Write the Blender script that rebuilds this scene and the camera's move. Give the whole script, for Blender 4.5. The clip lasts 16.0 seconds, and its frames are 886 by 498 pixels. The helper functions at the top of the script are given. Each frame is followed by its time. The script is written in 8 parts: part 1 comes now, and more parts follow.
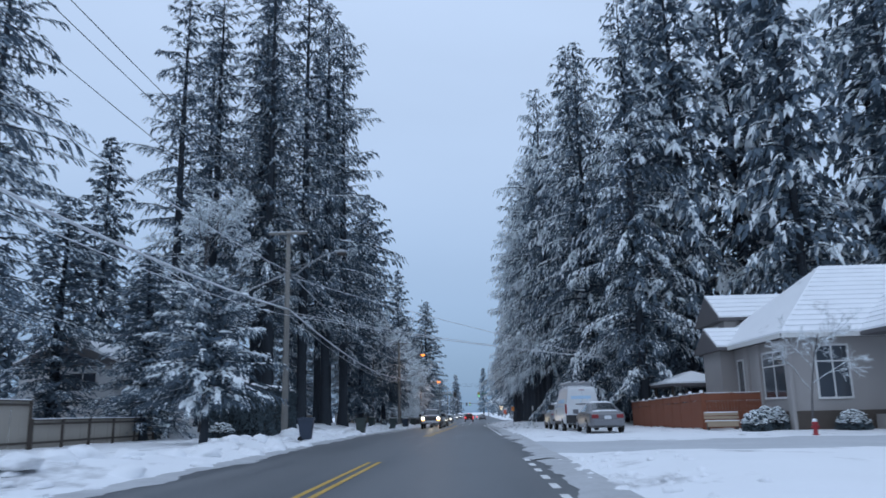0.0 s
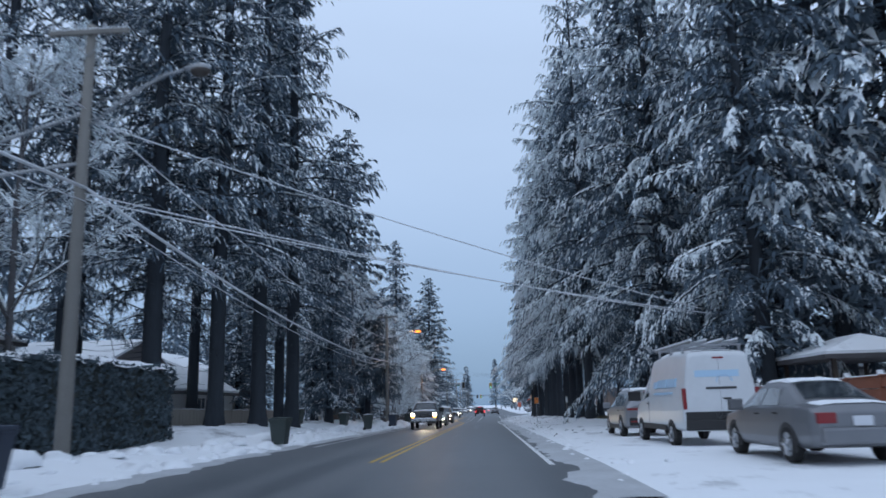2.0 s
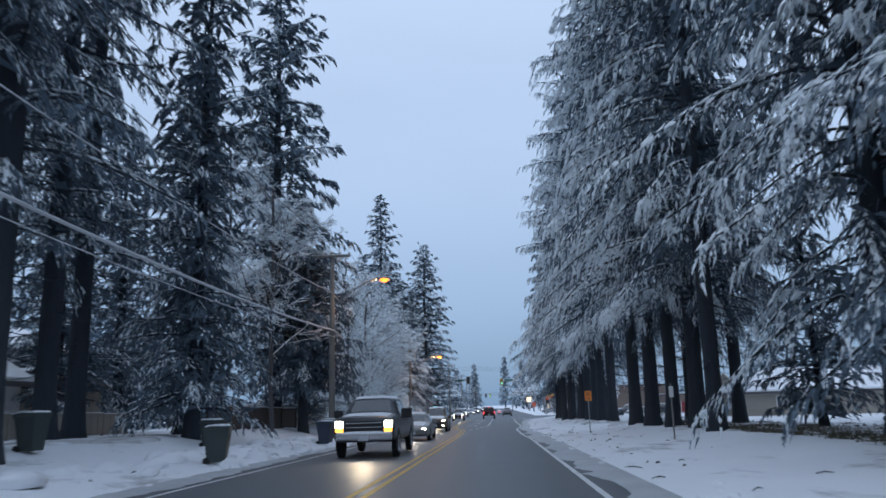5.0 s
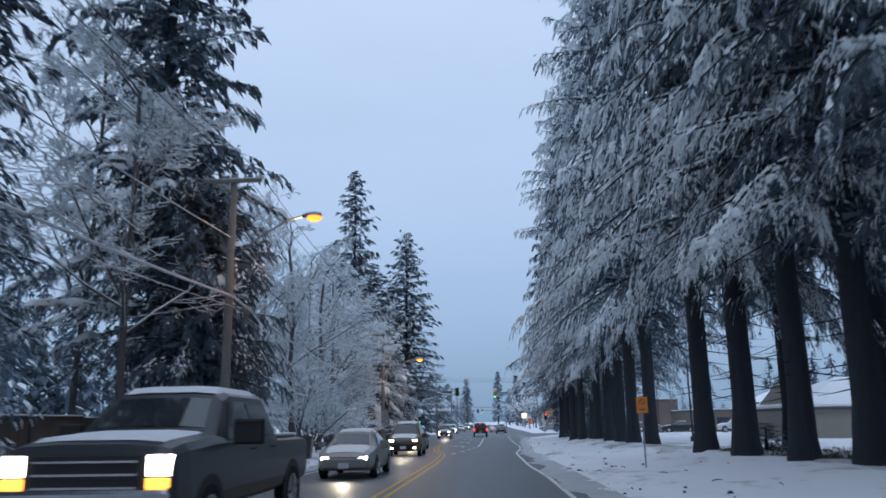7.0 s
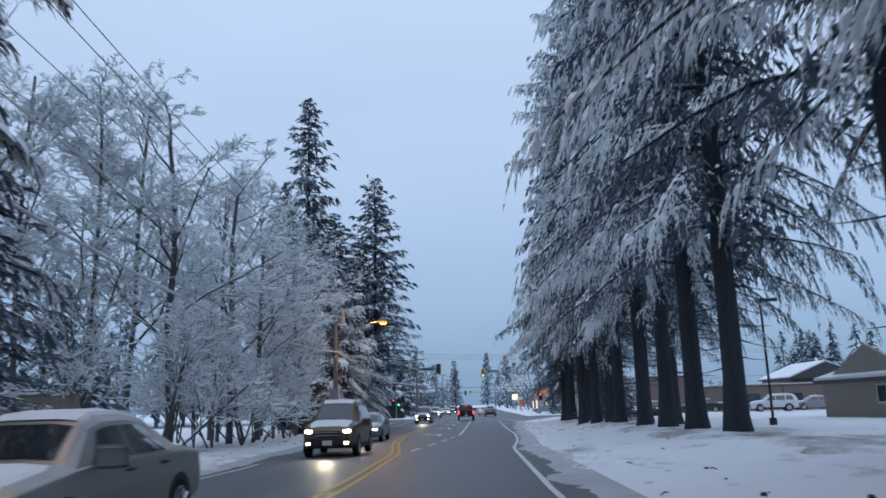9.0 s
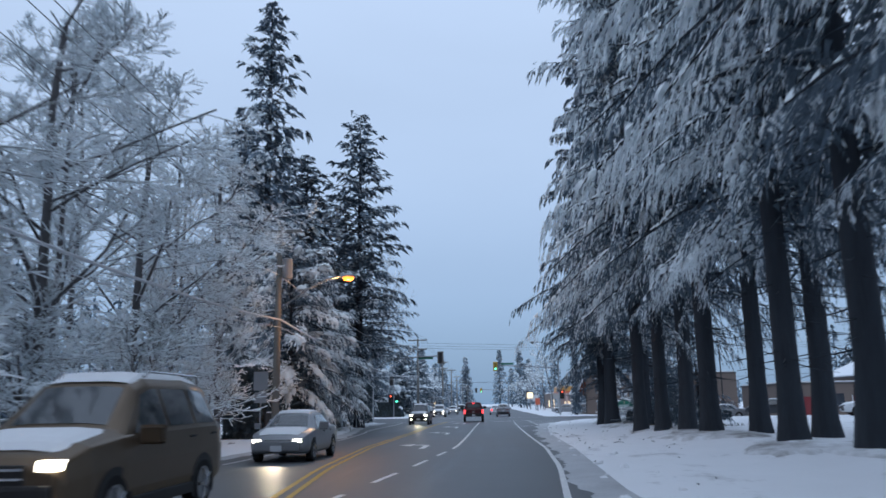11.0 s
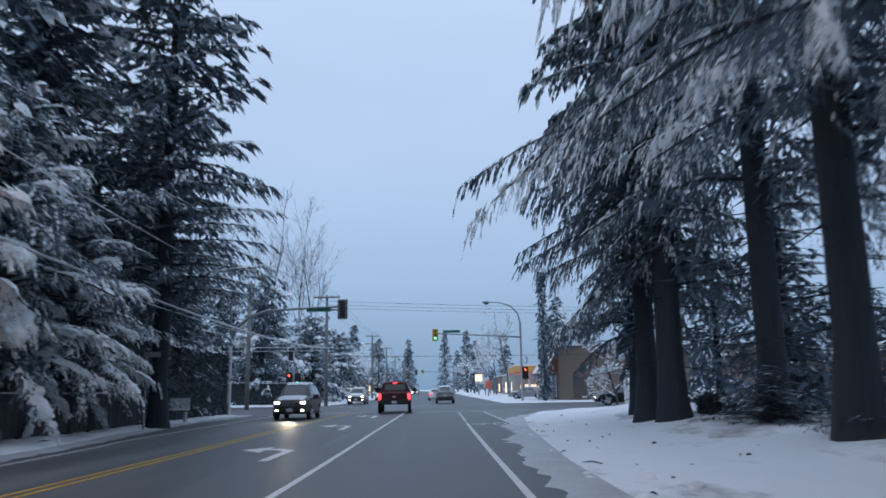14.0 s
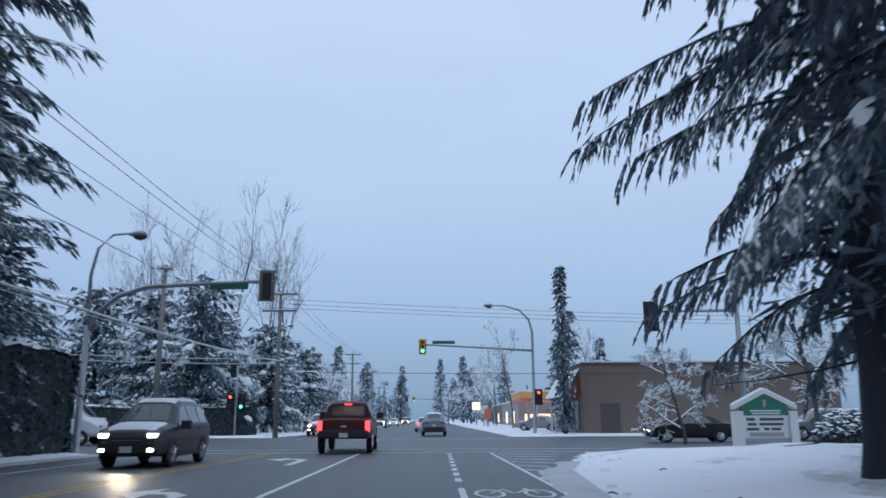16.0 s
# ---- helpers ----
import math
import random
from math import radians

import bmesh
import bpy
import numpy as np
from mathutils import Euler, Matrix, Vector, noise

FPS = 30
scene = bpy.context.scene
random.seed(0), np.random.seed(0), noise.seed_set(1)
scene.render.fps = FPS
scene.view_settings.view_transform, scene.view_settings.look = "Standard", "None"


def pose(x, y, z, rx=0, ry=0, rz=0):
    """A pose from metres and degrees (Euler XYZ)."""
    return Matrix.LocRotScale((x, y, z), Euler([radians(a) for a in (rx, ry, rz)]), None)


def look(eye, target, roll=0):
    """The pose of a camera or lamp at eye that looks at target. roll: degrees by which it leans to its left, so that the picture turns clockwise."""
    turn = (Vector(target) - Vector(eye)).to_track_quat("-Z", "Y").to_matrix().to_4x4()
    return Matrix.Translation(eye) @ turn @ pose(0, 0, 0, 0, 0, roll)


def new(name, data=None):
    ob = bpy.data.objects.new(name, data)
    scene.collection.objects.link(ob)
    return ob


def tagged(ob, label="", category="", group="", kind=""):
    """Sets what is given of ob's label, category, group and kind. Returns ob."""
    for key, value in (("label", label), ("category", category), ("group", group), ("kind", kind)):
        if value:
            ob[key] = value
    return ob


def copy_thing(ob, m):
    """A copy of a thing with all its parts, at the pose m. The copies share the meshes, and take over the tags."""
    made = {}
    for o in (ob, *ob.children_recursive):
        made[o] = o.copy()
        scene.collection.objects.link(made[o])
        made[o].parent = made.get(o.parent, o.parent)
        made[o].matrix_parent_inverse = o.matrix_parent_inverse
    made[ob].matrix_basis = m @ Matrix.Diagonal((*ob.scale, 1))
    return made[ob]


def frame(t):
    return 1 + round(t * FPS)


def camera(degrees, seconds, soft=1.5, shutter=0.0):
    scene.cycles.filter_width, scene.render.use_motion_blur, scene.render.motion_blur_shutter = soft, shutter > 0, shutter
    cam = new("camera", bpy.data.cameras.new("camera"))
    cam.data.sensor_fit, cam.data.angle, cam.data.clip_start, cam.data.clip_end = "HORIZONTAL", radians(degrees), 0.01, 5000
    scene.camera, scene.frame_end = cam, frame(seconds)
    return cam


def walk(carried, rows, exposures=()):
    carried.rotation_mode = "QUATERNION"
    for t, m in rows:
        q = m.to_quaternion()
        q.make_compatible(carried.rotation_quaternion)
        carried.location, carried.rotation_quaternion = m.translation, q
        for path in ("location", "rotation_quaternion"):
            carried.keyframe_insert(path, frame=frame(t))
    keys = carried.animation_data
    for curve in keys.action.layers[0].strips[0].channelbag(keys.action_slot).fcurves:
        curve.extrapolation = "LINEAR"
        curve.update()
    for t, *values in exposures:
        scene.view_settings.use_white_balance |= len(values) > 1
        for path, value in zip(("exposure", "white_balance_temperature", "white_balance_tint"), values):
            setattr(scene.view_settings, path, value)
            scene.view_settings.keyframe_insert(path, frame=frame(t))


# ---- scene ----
cam = camera(60.2, 16.0, soft=1.65, shutter=0.4)
METRES, EYE, TILT, LEAN, TURN = 155.0, 1.22, 1.1, 0.0, 2.2
ROWS = [
    (0.0, 0.0, 0.0, 0.0, 0.24, 10.98, 1.21),
    (0.5, 0.0016, 0.0385, -0.0008, 0.42, 10.58, 1.32),
    (1.0, 0.0029, 0.0768, -0.0014, 0.71, 10.33, 1.41),
    (1.5, 0.0044, 0.1145, -0.0022, 0.93, 10.29, 1.48),
    (2.0, 0.0056, 0.1518, -0.0027, 1.09, 10.49, 1.48),
    (2.5, 0.007, 0.1883, -0.0033, 1.29, 10.87, 1.48),
    (3.0, 0.008, 0.2238, -0.004, 1.78, 11.23, 2.1),
    (3.5, 0.0093, 0.2595, -0.0047, 2.06, 10.92, 2.0),
    (4.0, 0.0099, 0.2939, -0.0056, 2.01, 10.5, 1.84),
    (6.5, 0.0135, 0.4333, -0.0091, 1.39, 11.27, 1.14),
    (7.0, 0.0149, 0.4614, -0.0099, 1.19, 11.67, 0.92),
    (7.5, 0.0164, 0.4894, -0.0109, 0.8, 11.52, 0.7),
    (8.0, 0.0177, 0.5175, -0.0119, 1.23, 10.56, 0.63),
    (8.5, 0.0194, 0.5453, -0.0126, 1.13, 10.34, 1.23),
    (9.0, 0.0209, 0.5722, -0.0135, 0.41, 10.48, 1.64),
    (11.5, 0.028, 0.7192, -0.0177, 1.43, 10.39, 0.79),
    (12.0, 0.03, 0.752, -0.0187, 1.16, 10.57, 0.85),
    (12.5, 0.0323, 0.7855, -0.0198, 0.53, 10.58, 0.86),
    (13.0, 0.0348, 0.8189, -0.0208, -1.7, 12.29, 0.65),
    (13.5, 0.037, 0.8505, -0.0217, -2.74, 11.49, 0.67),
    (14.0, 0.0392, 0.8828, -0.0229, -2.65, 9.3, 0.86),
    (14.5, 0.0414, 0.9142, -0.024, -2.04, 9.01, 0.66),
    (15.0, 0.0437, 0.9437, -0.0247, -1.73, 10.0, 0.58),
    (15.5, 0.0458, 0.9717, -0.0255, -2.31, 11.05, 0.4),
    (16.0, 0.0482, 0.9983, -0.0262, -2.94, 11.47, 0.23),
]
walk(cam, [(t, pose(0, 0, EYE, TILT, LEAN, TURN) @ pose(METRES * x, METRES * y, METRES * z, 90 + pitch, roll, yaw)) for t, x, y, z, yaw, pitch, roll in ROWS])

# ---- world and light: overcast winter dusk ----
world = bpy.data.worlds.new("world")
scene.world = world
world.use_nodes = True
wn, wl = world.node_tree.nodes, world.node_tree.links
wn.clear()
w_out = wn.new("ShaderNodeOutputWorld")
w_bg = wn.new("ShaderNodeBackground")
w_sky = wn.new("ShaderNodeTexSky")
w_sky.sky_type, w_sky.sun_disc = "NISHITA", False
w_sky.sun_elevation, w_sky.sun_rotation = radians(12), radians(200)
w_co = wn.new("ShaderNodeTexCoord")
w_sep = wn.new("ShaderNodeSeparateXYZ")
w_ramp = wn.new("ShaderNodeValToRGB")
w_noise = wn.new("ShaderNodeTexNoise")
w_map = wn.new("ShaderNodeMapping")
w_cloud = wn.new("ShaderNodeMapRange")
w_mix = wn.new("ShaderNodeMix")
w_mul = wn.new("ShaderNodeMix")
w_dim = wn.new("ShaderNodeMix")
for node in (w_mix, w_mul, w_dim):
    node.data_type = "RGBA"
w_mul.blend_type = w_dim.blend_type = "MULTIPLY"
w_ramp.color_ramp.elements[0].position, w_ramp.color_ramp.elements[0].color = 0.0, (0.181, 0.31, 0.503, 1)
w_ramp.color_ramp.elements[1].position, w_ramp.color_ramp.elements[1].color = 0.55, (0.523, 0.665, 0.91, 1)
mid = w_ramp.color_ramp.elements.new(0.14)
mid.color = (0.327, 0.47, 0.704, 1)
mid = w_ramp.color_ramp.elements.new(0.30)
mid.color = (0.454, 0.60, 0.845, 1)
w_map.inputs["Scale"].default_value = (1.2, 1.2, 3.5)
w_noise.inputs["Scale"].default_value, w_noise.inputs["Detail"].default_value = 1.6, 5
w_cloud.inputs["To Min"].default_value, w_cloud.inputs["To Max"].default_value = 0.90, 1.09
w_mix.inputs["Factor"].default_value = 0.93
w_mul.inputs["Factor"].default_value = w_dim.inputs["Factor"].default_value = 1.0
w_dim.inputs[7].default_value = (0.10, 0.10, 0.10, 1)
wl.new(w_co.outputs["Generated"], w_sep.inputs[0])
wl.new(w_sep.outputs["Z"], w_ramp.inputs["Fac"])
wl.new(w_co.outputs["Generated"], w_map.inputs["Vector"])
wl.new(w_map.outputs["Vector"], w_noise.inputs["Vector"])
wl.new(w_noise.outputs["Fac"], w_cloud.inputs["Value"])
wl.new(w_sky.outputs["Color"], w_dim.inputs[6])
wl.new(w_dim.outputs[2], w_mix.inputs[6])
wl.new(w_ramp.outputs["Color"], w_mul.inputs[6])
wl.new(w_cloud.outputs["Result"], w_mul.inputs[7])
wl.new(w_mul.outputs[2], w_mix.inputs[7])
wl.new(w_mix.outputs[2], w_bg.inputs["Color"])
w_bg.inputs["Strength"].default_value = 1.09
wl.new(w_bg.outputs["Background"], w_out.inputs["Surface"])

sun = new("sun", bpy.data.lights.new("sun", "SUN"))
sun.data.energy, sun.data.angle, sun.data.color = 0.3, radians(60), (0.88, 0.93, 1.0)
sun.matrix_world = look((0, 0, 100), (20, 40, 0))


# ---- materials ----
def material(name, colour, rough=0.8, metal=0.0, vary=0.25, scale=3.0, fine=40.0, bump=0.2, island=0.0, spec=0.4, tint=None):
    """A principled surface with variation at two scales and a fine relief."""
    m = bpy.data.materials.new(name)
    m.use_nodes = True
    n, l = m.node_tree.nodes, m.node_tree.links
    b = n["Principled BSDF"]
    b.inputs["Roughness"].default_value, b.inputs["Metallic"].default_value = rough, metal
    b.inputs["Specular IOR Level"].default_value = spec
    co = n.new("ShaderNodeTexCoord")
    big, small = n.new("ShaderNodeTexNoise"), n.new("ShaderNodeTexNoise")
    big.inputs["Scale"].default_value, small.inputs["Scale"].default_value = scale, fine
    big.inputs["Detail"].default_value = small.inputs["Detail"].default_value = 4
    for t in (big, small):
        l.new(co.outputs["Object"], t.inputs["Vector"])
    mix = n.new("ShaderNodeMix")
    mix.data_type = "RGBA"
    dark = tuple(c * (1 - vary) for c in colour)
    light = tint or tuple(min(1.0, c * (1 + vary)) for c in colour)
    mix.inputs[6].default_value, mix.inputs[7].default_value = (*dark, 1), (*light, 1)
    add = n.new("ShaderNodeMath")
    add.operation = "MULTIPLY_ADD"
    add.inputs[1].default_value = 0.45
    l.new(small.outputs["Fac"], add.inputs[0])
    half = n.new("ShaderNodeMath")
    half.operation = "MULTIPLY"
    half.inputs[1].default_value = 0.6
    l.new(big.outputs["Fac"], half.inputs[0])
    l.new(half.outputs[0], add.inputs[2])
    fac = add.outputs[0]
    if island:
        geo = n.new("ShaderNodeNewGeometry")
        isl = n.new("ShaderNodeMath")
        isl.operation = "MULTIPLY_ADD"
        isl.inputs[1].default_value, isl.inputs[2].default_value = island * 2, -island
        l.new(geo.outputs["Random Per Island"], isl.inputs[0])
        tot = n.new("ShaderNodeMath")
        l.new(fac, tot.inputs[0])
        l.new(isl.outputs[0], tot.inputs[1])
        fac = tot.outputs[0]
    l.new(fac, mix.inputs["Factor"])
    l.new(mix.outputs[2], b.inputs["Base Color"])
    if bump:
        bp = n.new("ShaderNodeBump")
        bp.inputs["Strength"].default_value, bp.inputs["Distance"].default_value = bump, 0.02
        l.new(add.outputs[0], bp.inputs["Height"])
        l.new(bp.outputs["Normal"], b.inputs["Normal"])
    return m


def plain(name, colour, rough=0.5, metal=0.0, emit=0.0, coat=0.0):
    """A smooth small surface: paint, plastic, metal or a lit lens."""
    m = bpy.data.materials.new(name)
    m.use_nodes = True
    b = m.node_tree.nodes["Principled BSDF"]
    b.inputs["Base Color"].default_value = (*colour, 1)
    b.inputs["Roughness"].default_value, b.inputs["Metallic"].default_value = rough, metal
    b.inputs["Coat Weight"].default_value = coat
    if emit:
        b.inputs["Emission Color"].default_value, b.inputs["Emission Strength"].default_value = (*colour, 1), emit
    return m


def glass_material(name, colour):
    m = bpy.data.materials.new(name)
    m.use_nodes = True
    b = m.node_tree.nodes["Principled BSDF"]
    b.inputs["Base Color"].default_value = (*colour, 1)
    b.inputs["Roughness"].default_value, b.inputs["Specular IOR Level"].default_value = 0.08, 0.8
    b.inputs["Coat Weight"].default_value = 0.6
    return m


def snow_material(name, dirt, earth=(0.16, 0.16, 0.17)):
    """Snow; dirt is how far brown-grey slush and litter break through it."""
    m = material(name, (0.87, 0.89, 0.92), rough=0.75, vary=0.06, scale=0.8, fine=14, bump=0.55, spec=0.25)
    n, l = m.node_tree.nodes, m.node_tree.links
    b = n["Principled BSDF"]
    b.inputs["Subsurface Weight"].default_value = 0.0
    src = b.inputs["Base Color"].links[0].from_socket
    co = n["Texture Coordinate"]
    spots = n.new("ShaderNodeTexNoise")
    spots.inputs["Scale"].default_value, spots.inputs["Detail"].default_value, spots.inputs["Roughness"].default_value = 0.55, 8, 0.68
    stretch = n.new("ShaderNodeMapping")
    stretch.inputs["Scale"].default_value = (1.0, 0.45, 1.0)
    l.new(co.outputs["Object"], stretch.inputs["Vector"])
    l.new(stretch.outputs["Vector"], spots.inputs["Vector"])
    ramp = n.new("ShaderNodeMapRange")
    ramp.inputs["From Min"].default_value, ramp.inputs["From Max"].default_value = 0.60 - dirt * 0.14, 0.74 - dirt * 0.10
    ramp.inputs["To Max"].default_value = 0.75
    l.new(spots.outputs["Fac"], ramp.inputs["Value"])
    mix = n.new("ShaderNodeMix")
    mix.data_type = "RGBA"
    mix.inputs[7].default_value = (*earth, 1)
    l.new(ramp.outputs["Result"], mix.inputs["Factor"])
    l.new(src, mix.inputs[6])
    l.new(mix.outputs[2], b.inputs["Base Color"])
    return m


def asphalt_material():
    """Damp worn asphalt with paler wheel tracks and a slushy film in streaks along the lanes."""
    m = material("asphalt", (0.082, 0.090, 0.101), rough=0.5, vary=0.3, scale=0.5, fine=60, bump=0.35, spec=0.5)
    n, l = m.node_tree.nodes, m.node_tree.links
    b = n["Principled BSDF"]
    co = n["Texture Coordinate"]
    src = b.inputs["Base Color"].links[0].from_socket
    stretch = n.new("ShaderNodeMapping")
    stretch.inputs["Scale"].default_value = (1.1, 0.035, 1.0)
    streak = n.new("ShaderNodeTexNoise")
    streak.inputs["Scale"].default_value, streak.inputs["Detail"].default_value = 1.0, 6
    l.new(co.outputs["Object"], stretch.inputs["Vector"])
    l.new(stretch.outputs["Vector"], streak.inputs["Vector"])
    rng = n.new("ShaderNodeMapRange")
    rng.inputs["From Min"].default_value, rng.inputs["From Max"].default_value = 0.40, 0.72
    l.new(streak.outputs["Fac"], rng.inputs["Value"])
    mix = n.new("ShaderNodeMix")
    mix.data_type = "RGBA"
    mix.inputs[7].default_value = (0.148, 0.154, 0.163, 1)
    l.new(rng.outputs["Result"], mix.inputs["Factor"])
    l.new(src, mix.inputs[6])
    l.new(mix.outputs[2], b.inputs["Base Color"])
    wet = n.new("ShaderNodeMapRange")
    wet.inputs["To Min"].default_value, wet.inputs["To Max"].default_value = 0.34, 0.70
    l.new(streak.outputs["Fac"], wet.inputs["Value"])
    l.new(wet.outputs["Result"], b.inputs["Roughness"])
    return m


M_SNOW = snow_material("snow", 0.0)
M_SNOW_GROUND = snow_material("trodden_snow", 0.28)
M_SLUSH = material("slush", (0.48, 0.49, 0.51), rough=0.5, vary=0.45, scale=0.9, fine=12, bump=0.6, spec=0.4, tint=(0.70, 0.72, 0.75))
M_ASPHALT = asphalt_material()
M_YELLOW = material("yellow_paint", (0.52, 0.33, 0.06), rough=0.6, vary=0.45, scale=2.5, fine=18)
M_WHITE = material("white_paint", (0.74, 0.75, 0.76), rough=0.6, vary=0.35, scale=2.5, fine=18)
M_NEEDLE = material("needles", (0.130, 0.182, 0.232), rough=0.85, vary=0.4, scale=0.6, fine=9, bump=0, island=0.4, spec=0.2, tint=(0.180, 0.236, 0.290))
M_NEEDLE_B = material("cedar_needles", (0.082, 0.110, 0.128), rough=0.85, vary=0.5, scale=0.6, fine=9, bump=0, island=0.25, spec=0.2)
M_BARK = material("bark", (0.043, 0.050, 0.060), rough=0.95, vary=0.5, scale=2.0, fine=14, bump=0.9, spec=0.15)
for node in [n for n in M_BARK.node_tree.nodes if n.bl_idname == "ShaderNodeTexNoise"]:
    furrow = M_BARK.node_tree.nodes.new("ShaderNodeMapping")
    furrow.inputs["Scale"].default_value = (1.3, 1.3, 0.14)
    M_BARK.node_tree.links.new(M_BARK.node_tree.nodes["Texture Coordinate"].outputs["Object"], furrow.inputs["Vector"])
    M_BARK.node_tree.links.new(furrow.outputs["Vector"], node.inputs["Vector"])
M_TWIG = material("bare_twigs", (0.12, 0.115, 0.12), rough=0.9, vary=0.3, scale=2.0, fine=14, bump=0, spec=0.15)
M_TREESNOW = material("tree_snow", (0.85, 0.905, 0.965), rough=0.8, vary=0.10, scale=0.7, fine=10, bump=0.3, spec=0.2)
M_GRASS = material("dead_grass", (0.105, 0.095, 0.07), rough=0.95, vary=0.5, scale=1.0, fine=12, bump=0.3)
M_POLE = material("weathered_pole", (0.225, 0.215, 0.20), rough=0.9, vary=0.3, scale=1.2, fine=25, bump=0.5)
M_STEEL = material("galvanised_steel", (0.33, 0.35, 0.37), rough=0.45, metal=0.6, vary=0.15, scale=2, fine=30, bump=0.05)
M_DARKSTEEL = material("dark_metal", (0.05, 0.052, 0.055), rough=0.5, metal=0.4, vary=0.2, scale=2, fine=30, bump=0.05)
M_WIRE = plain("wire", (0.05, 0.052, 0.056), 0.7)
M_WIRESNOW = plain("snowy_wire", (0.68, 0.70, 0.73), 0.8)
M_BIN = material("bin_plastic", (0.045, 0.06, 0.058), rough=0.55, vary=0.2, scale=3, fine=40, bump=0.1)
M_BINBLUE = material("blue_bin_plastic", (0.04, 0.055, 0.085), rough=0.55, vary=0.2, scale=3, fine=40, bump=0.1)
M_FENCE = material("redwood_stain", (0.24, 0.085, 0.048), rough=0.8, vary=0.3, scale=1.5, fine=20, bump=0.3)
M_TANFENCE = material("tan_fence", (0.34, 0.31, 0.27), rough=0.8, vary=0.2, scale=1.5, fine=20, bump=0.2)
M_DARKWOOD = material("dark_wood", (0.09, 0.075, 0.065), rough=0.85, vary=0.3, scale=1.5, fine=20, bump=0.3)
M_PALEWOOD = material("pale_wood", (0.42, 0.33, 0.24), rough=0.8, vary=0.25, scale=2, fine=25, bump=0.3)
M_STUCCO = material("grey_stucco", (0.36, 0.34, 0.33), rough=0.9, vary=0.12, scale=0.7, fine=45, bump=0.35)
M_WALLWHITE = material("white_siding", (0.62, 0.62, 0.62), rough=0.8, vary=0.1, scale=0.8, fine=30, bump=0.2)
M_WALLBROWN = material("brown_blockwork", (0.20, 0.155, 0.135), rough=0.9, vary=0.14, scale=0.5, fine=25, bump=0.3)
M_TRIM = material("white_trim", (0.66, 0.66, 0.65), rough=0.6, vary=0.08, scale=2, fine=30, bump=0.1)
M_FASCIA = material("dark_fascia", (0.10, 0.085, 0.08), rough=0.7, vary=0.2, scale=2, fine=30, bump=0.1)
M_SHINGLE = material("roof_tiles", (0.11, 0.105, 0.11), rough=0.9, vary=0.2, scale=1, fine=20, bump=0.3)
M_WINDOW = glass_material("window_glass", (0.045, 0.055, 0.07))
M_CARGLASS = glass_material("car_glass", (0.03, 0.036, 0.042))
M_TYRE = material("tyre_rubber", (0.022, 0.022, 0.023), rough=0.9, vary=0.3, scale=6, fine=40, bump=0.2)
M_RIM = plain("alloy_rim", (0.42, 0.43, 0.45), 0.35, 0.9)
M_BLACKTRIM = plain("black_trim", (0.025, 0.025, 0.027), 0.6)
M_CHROME = plain("chrome", (0.6, 0.61, 0.63), 0.2, 1.0)
M_TAIL = plain("tail_lens_unlit", (0.22, 0.012, 0.016), 0.35, coat=0.2)
M_TAILLIT = plain("tail_lens_lit", (1.0, 0.06, 0.07), 0.3, emit=2.6)
M_HEAD = plain("headlight_lit", (1.0, 0.93, 0.78), 0.3, emit=9.0)
M_AMBER = plain("amber_lamp", (1.0, 0.42, 0.06), 0.3, emit=3.0)
M_SODIUM = plain("sodium_lamp", (1.0, 0.24, 0.03), 0.3, emit=3.2)
M_GREENLIT = plain("green_signal_lit", (0.10, 1.0, 0.62), 0.3, emit=4.0)
M_REDLIT = plain("red_signal_lit", (1.0, 0.10, 0.05), 0.3, emit=3.5)
M_SIGNALYELLOW = plain("signal_yellow", (0.62, 0.40, 0.05), 0.5)
M_LENS = plain("unlit_lens", (0.05, 0.04, 0.035), 0.3)
M_PLATE = plain("number_plate", (0.62, 0.64, 0.68), 0.5)
M_ORANGE = plain("orange_sign", (0.95, 0.30, 0.06), 0.55)
M_GREENSIGN = plain("green_sign", (0.02, 0.17, 0.11), 0.5)
M_SIGNWHITE = plain("sign_white", (0.66, 0.67, 0.66), 0.55)
M_SIGNGREY = plain("sign_back", (0.33, 0.34, 0.36), 0.5, 0.3)
M_LETTER = plain("dark_lettering", (0.06, 0.06, 0.065), 0.6)
M_PALEBLUE = plain("pale_blue_print", (0.44, 0.63, 0.80), 0.5)
M_HYDRANT = material("red_enamel", (0.30, 0.028, 0.035), rough=0.45, vary=0.15, scale=6, fine=40, bump=0.1)
# near-black: the shade between the leaves is put into this colour
M_HEDGESHADE = material("hedge_inner_shade", (0.040, 0.048, 0.048), rough=0.95, vary=0.4, scale=3, fine=20, bump=0.3)


def car_paint(name, colour, metal=0.4):
    return material(name, colour, rough=0.32, metal=metal, vary=0.12, scale=1.2, fine=7, bump=0.02, spec=0.5)


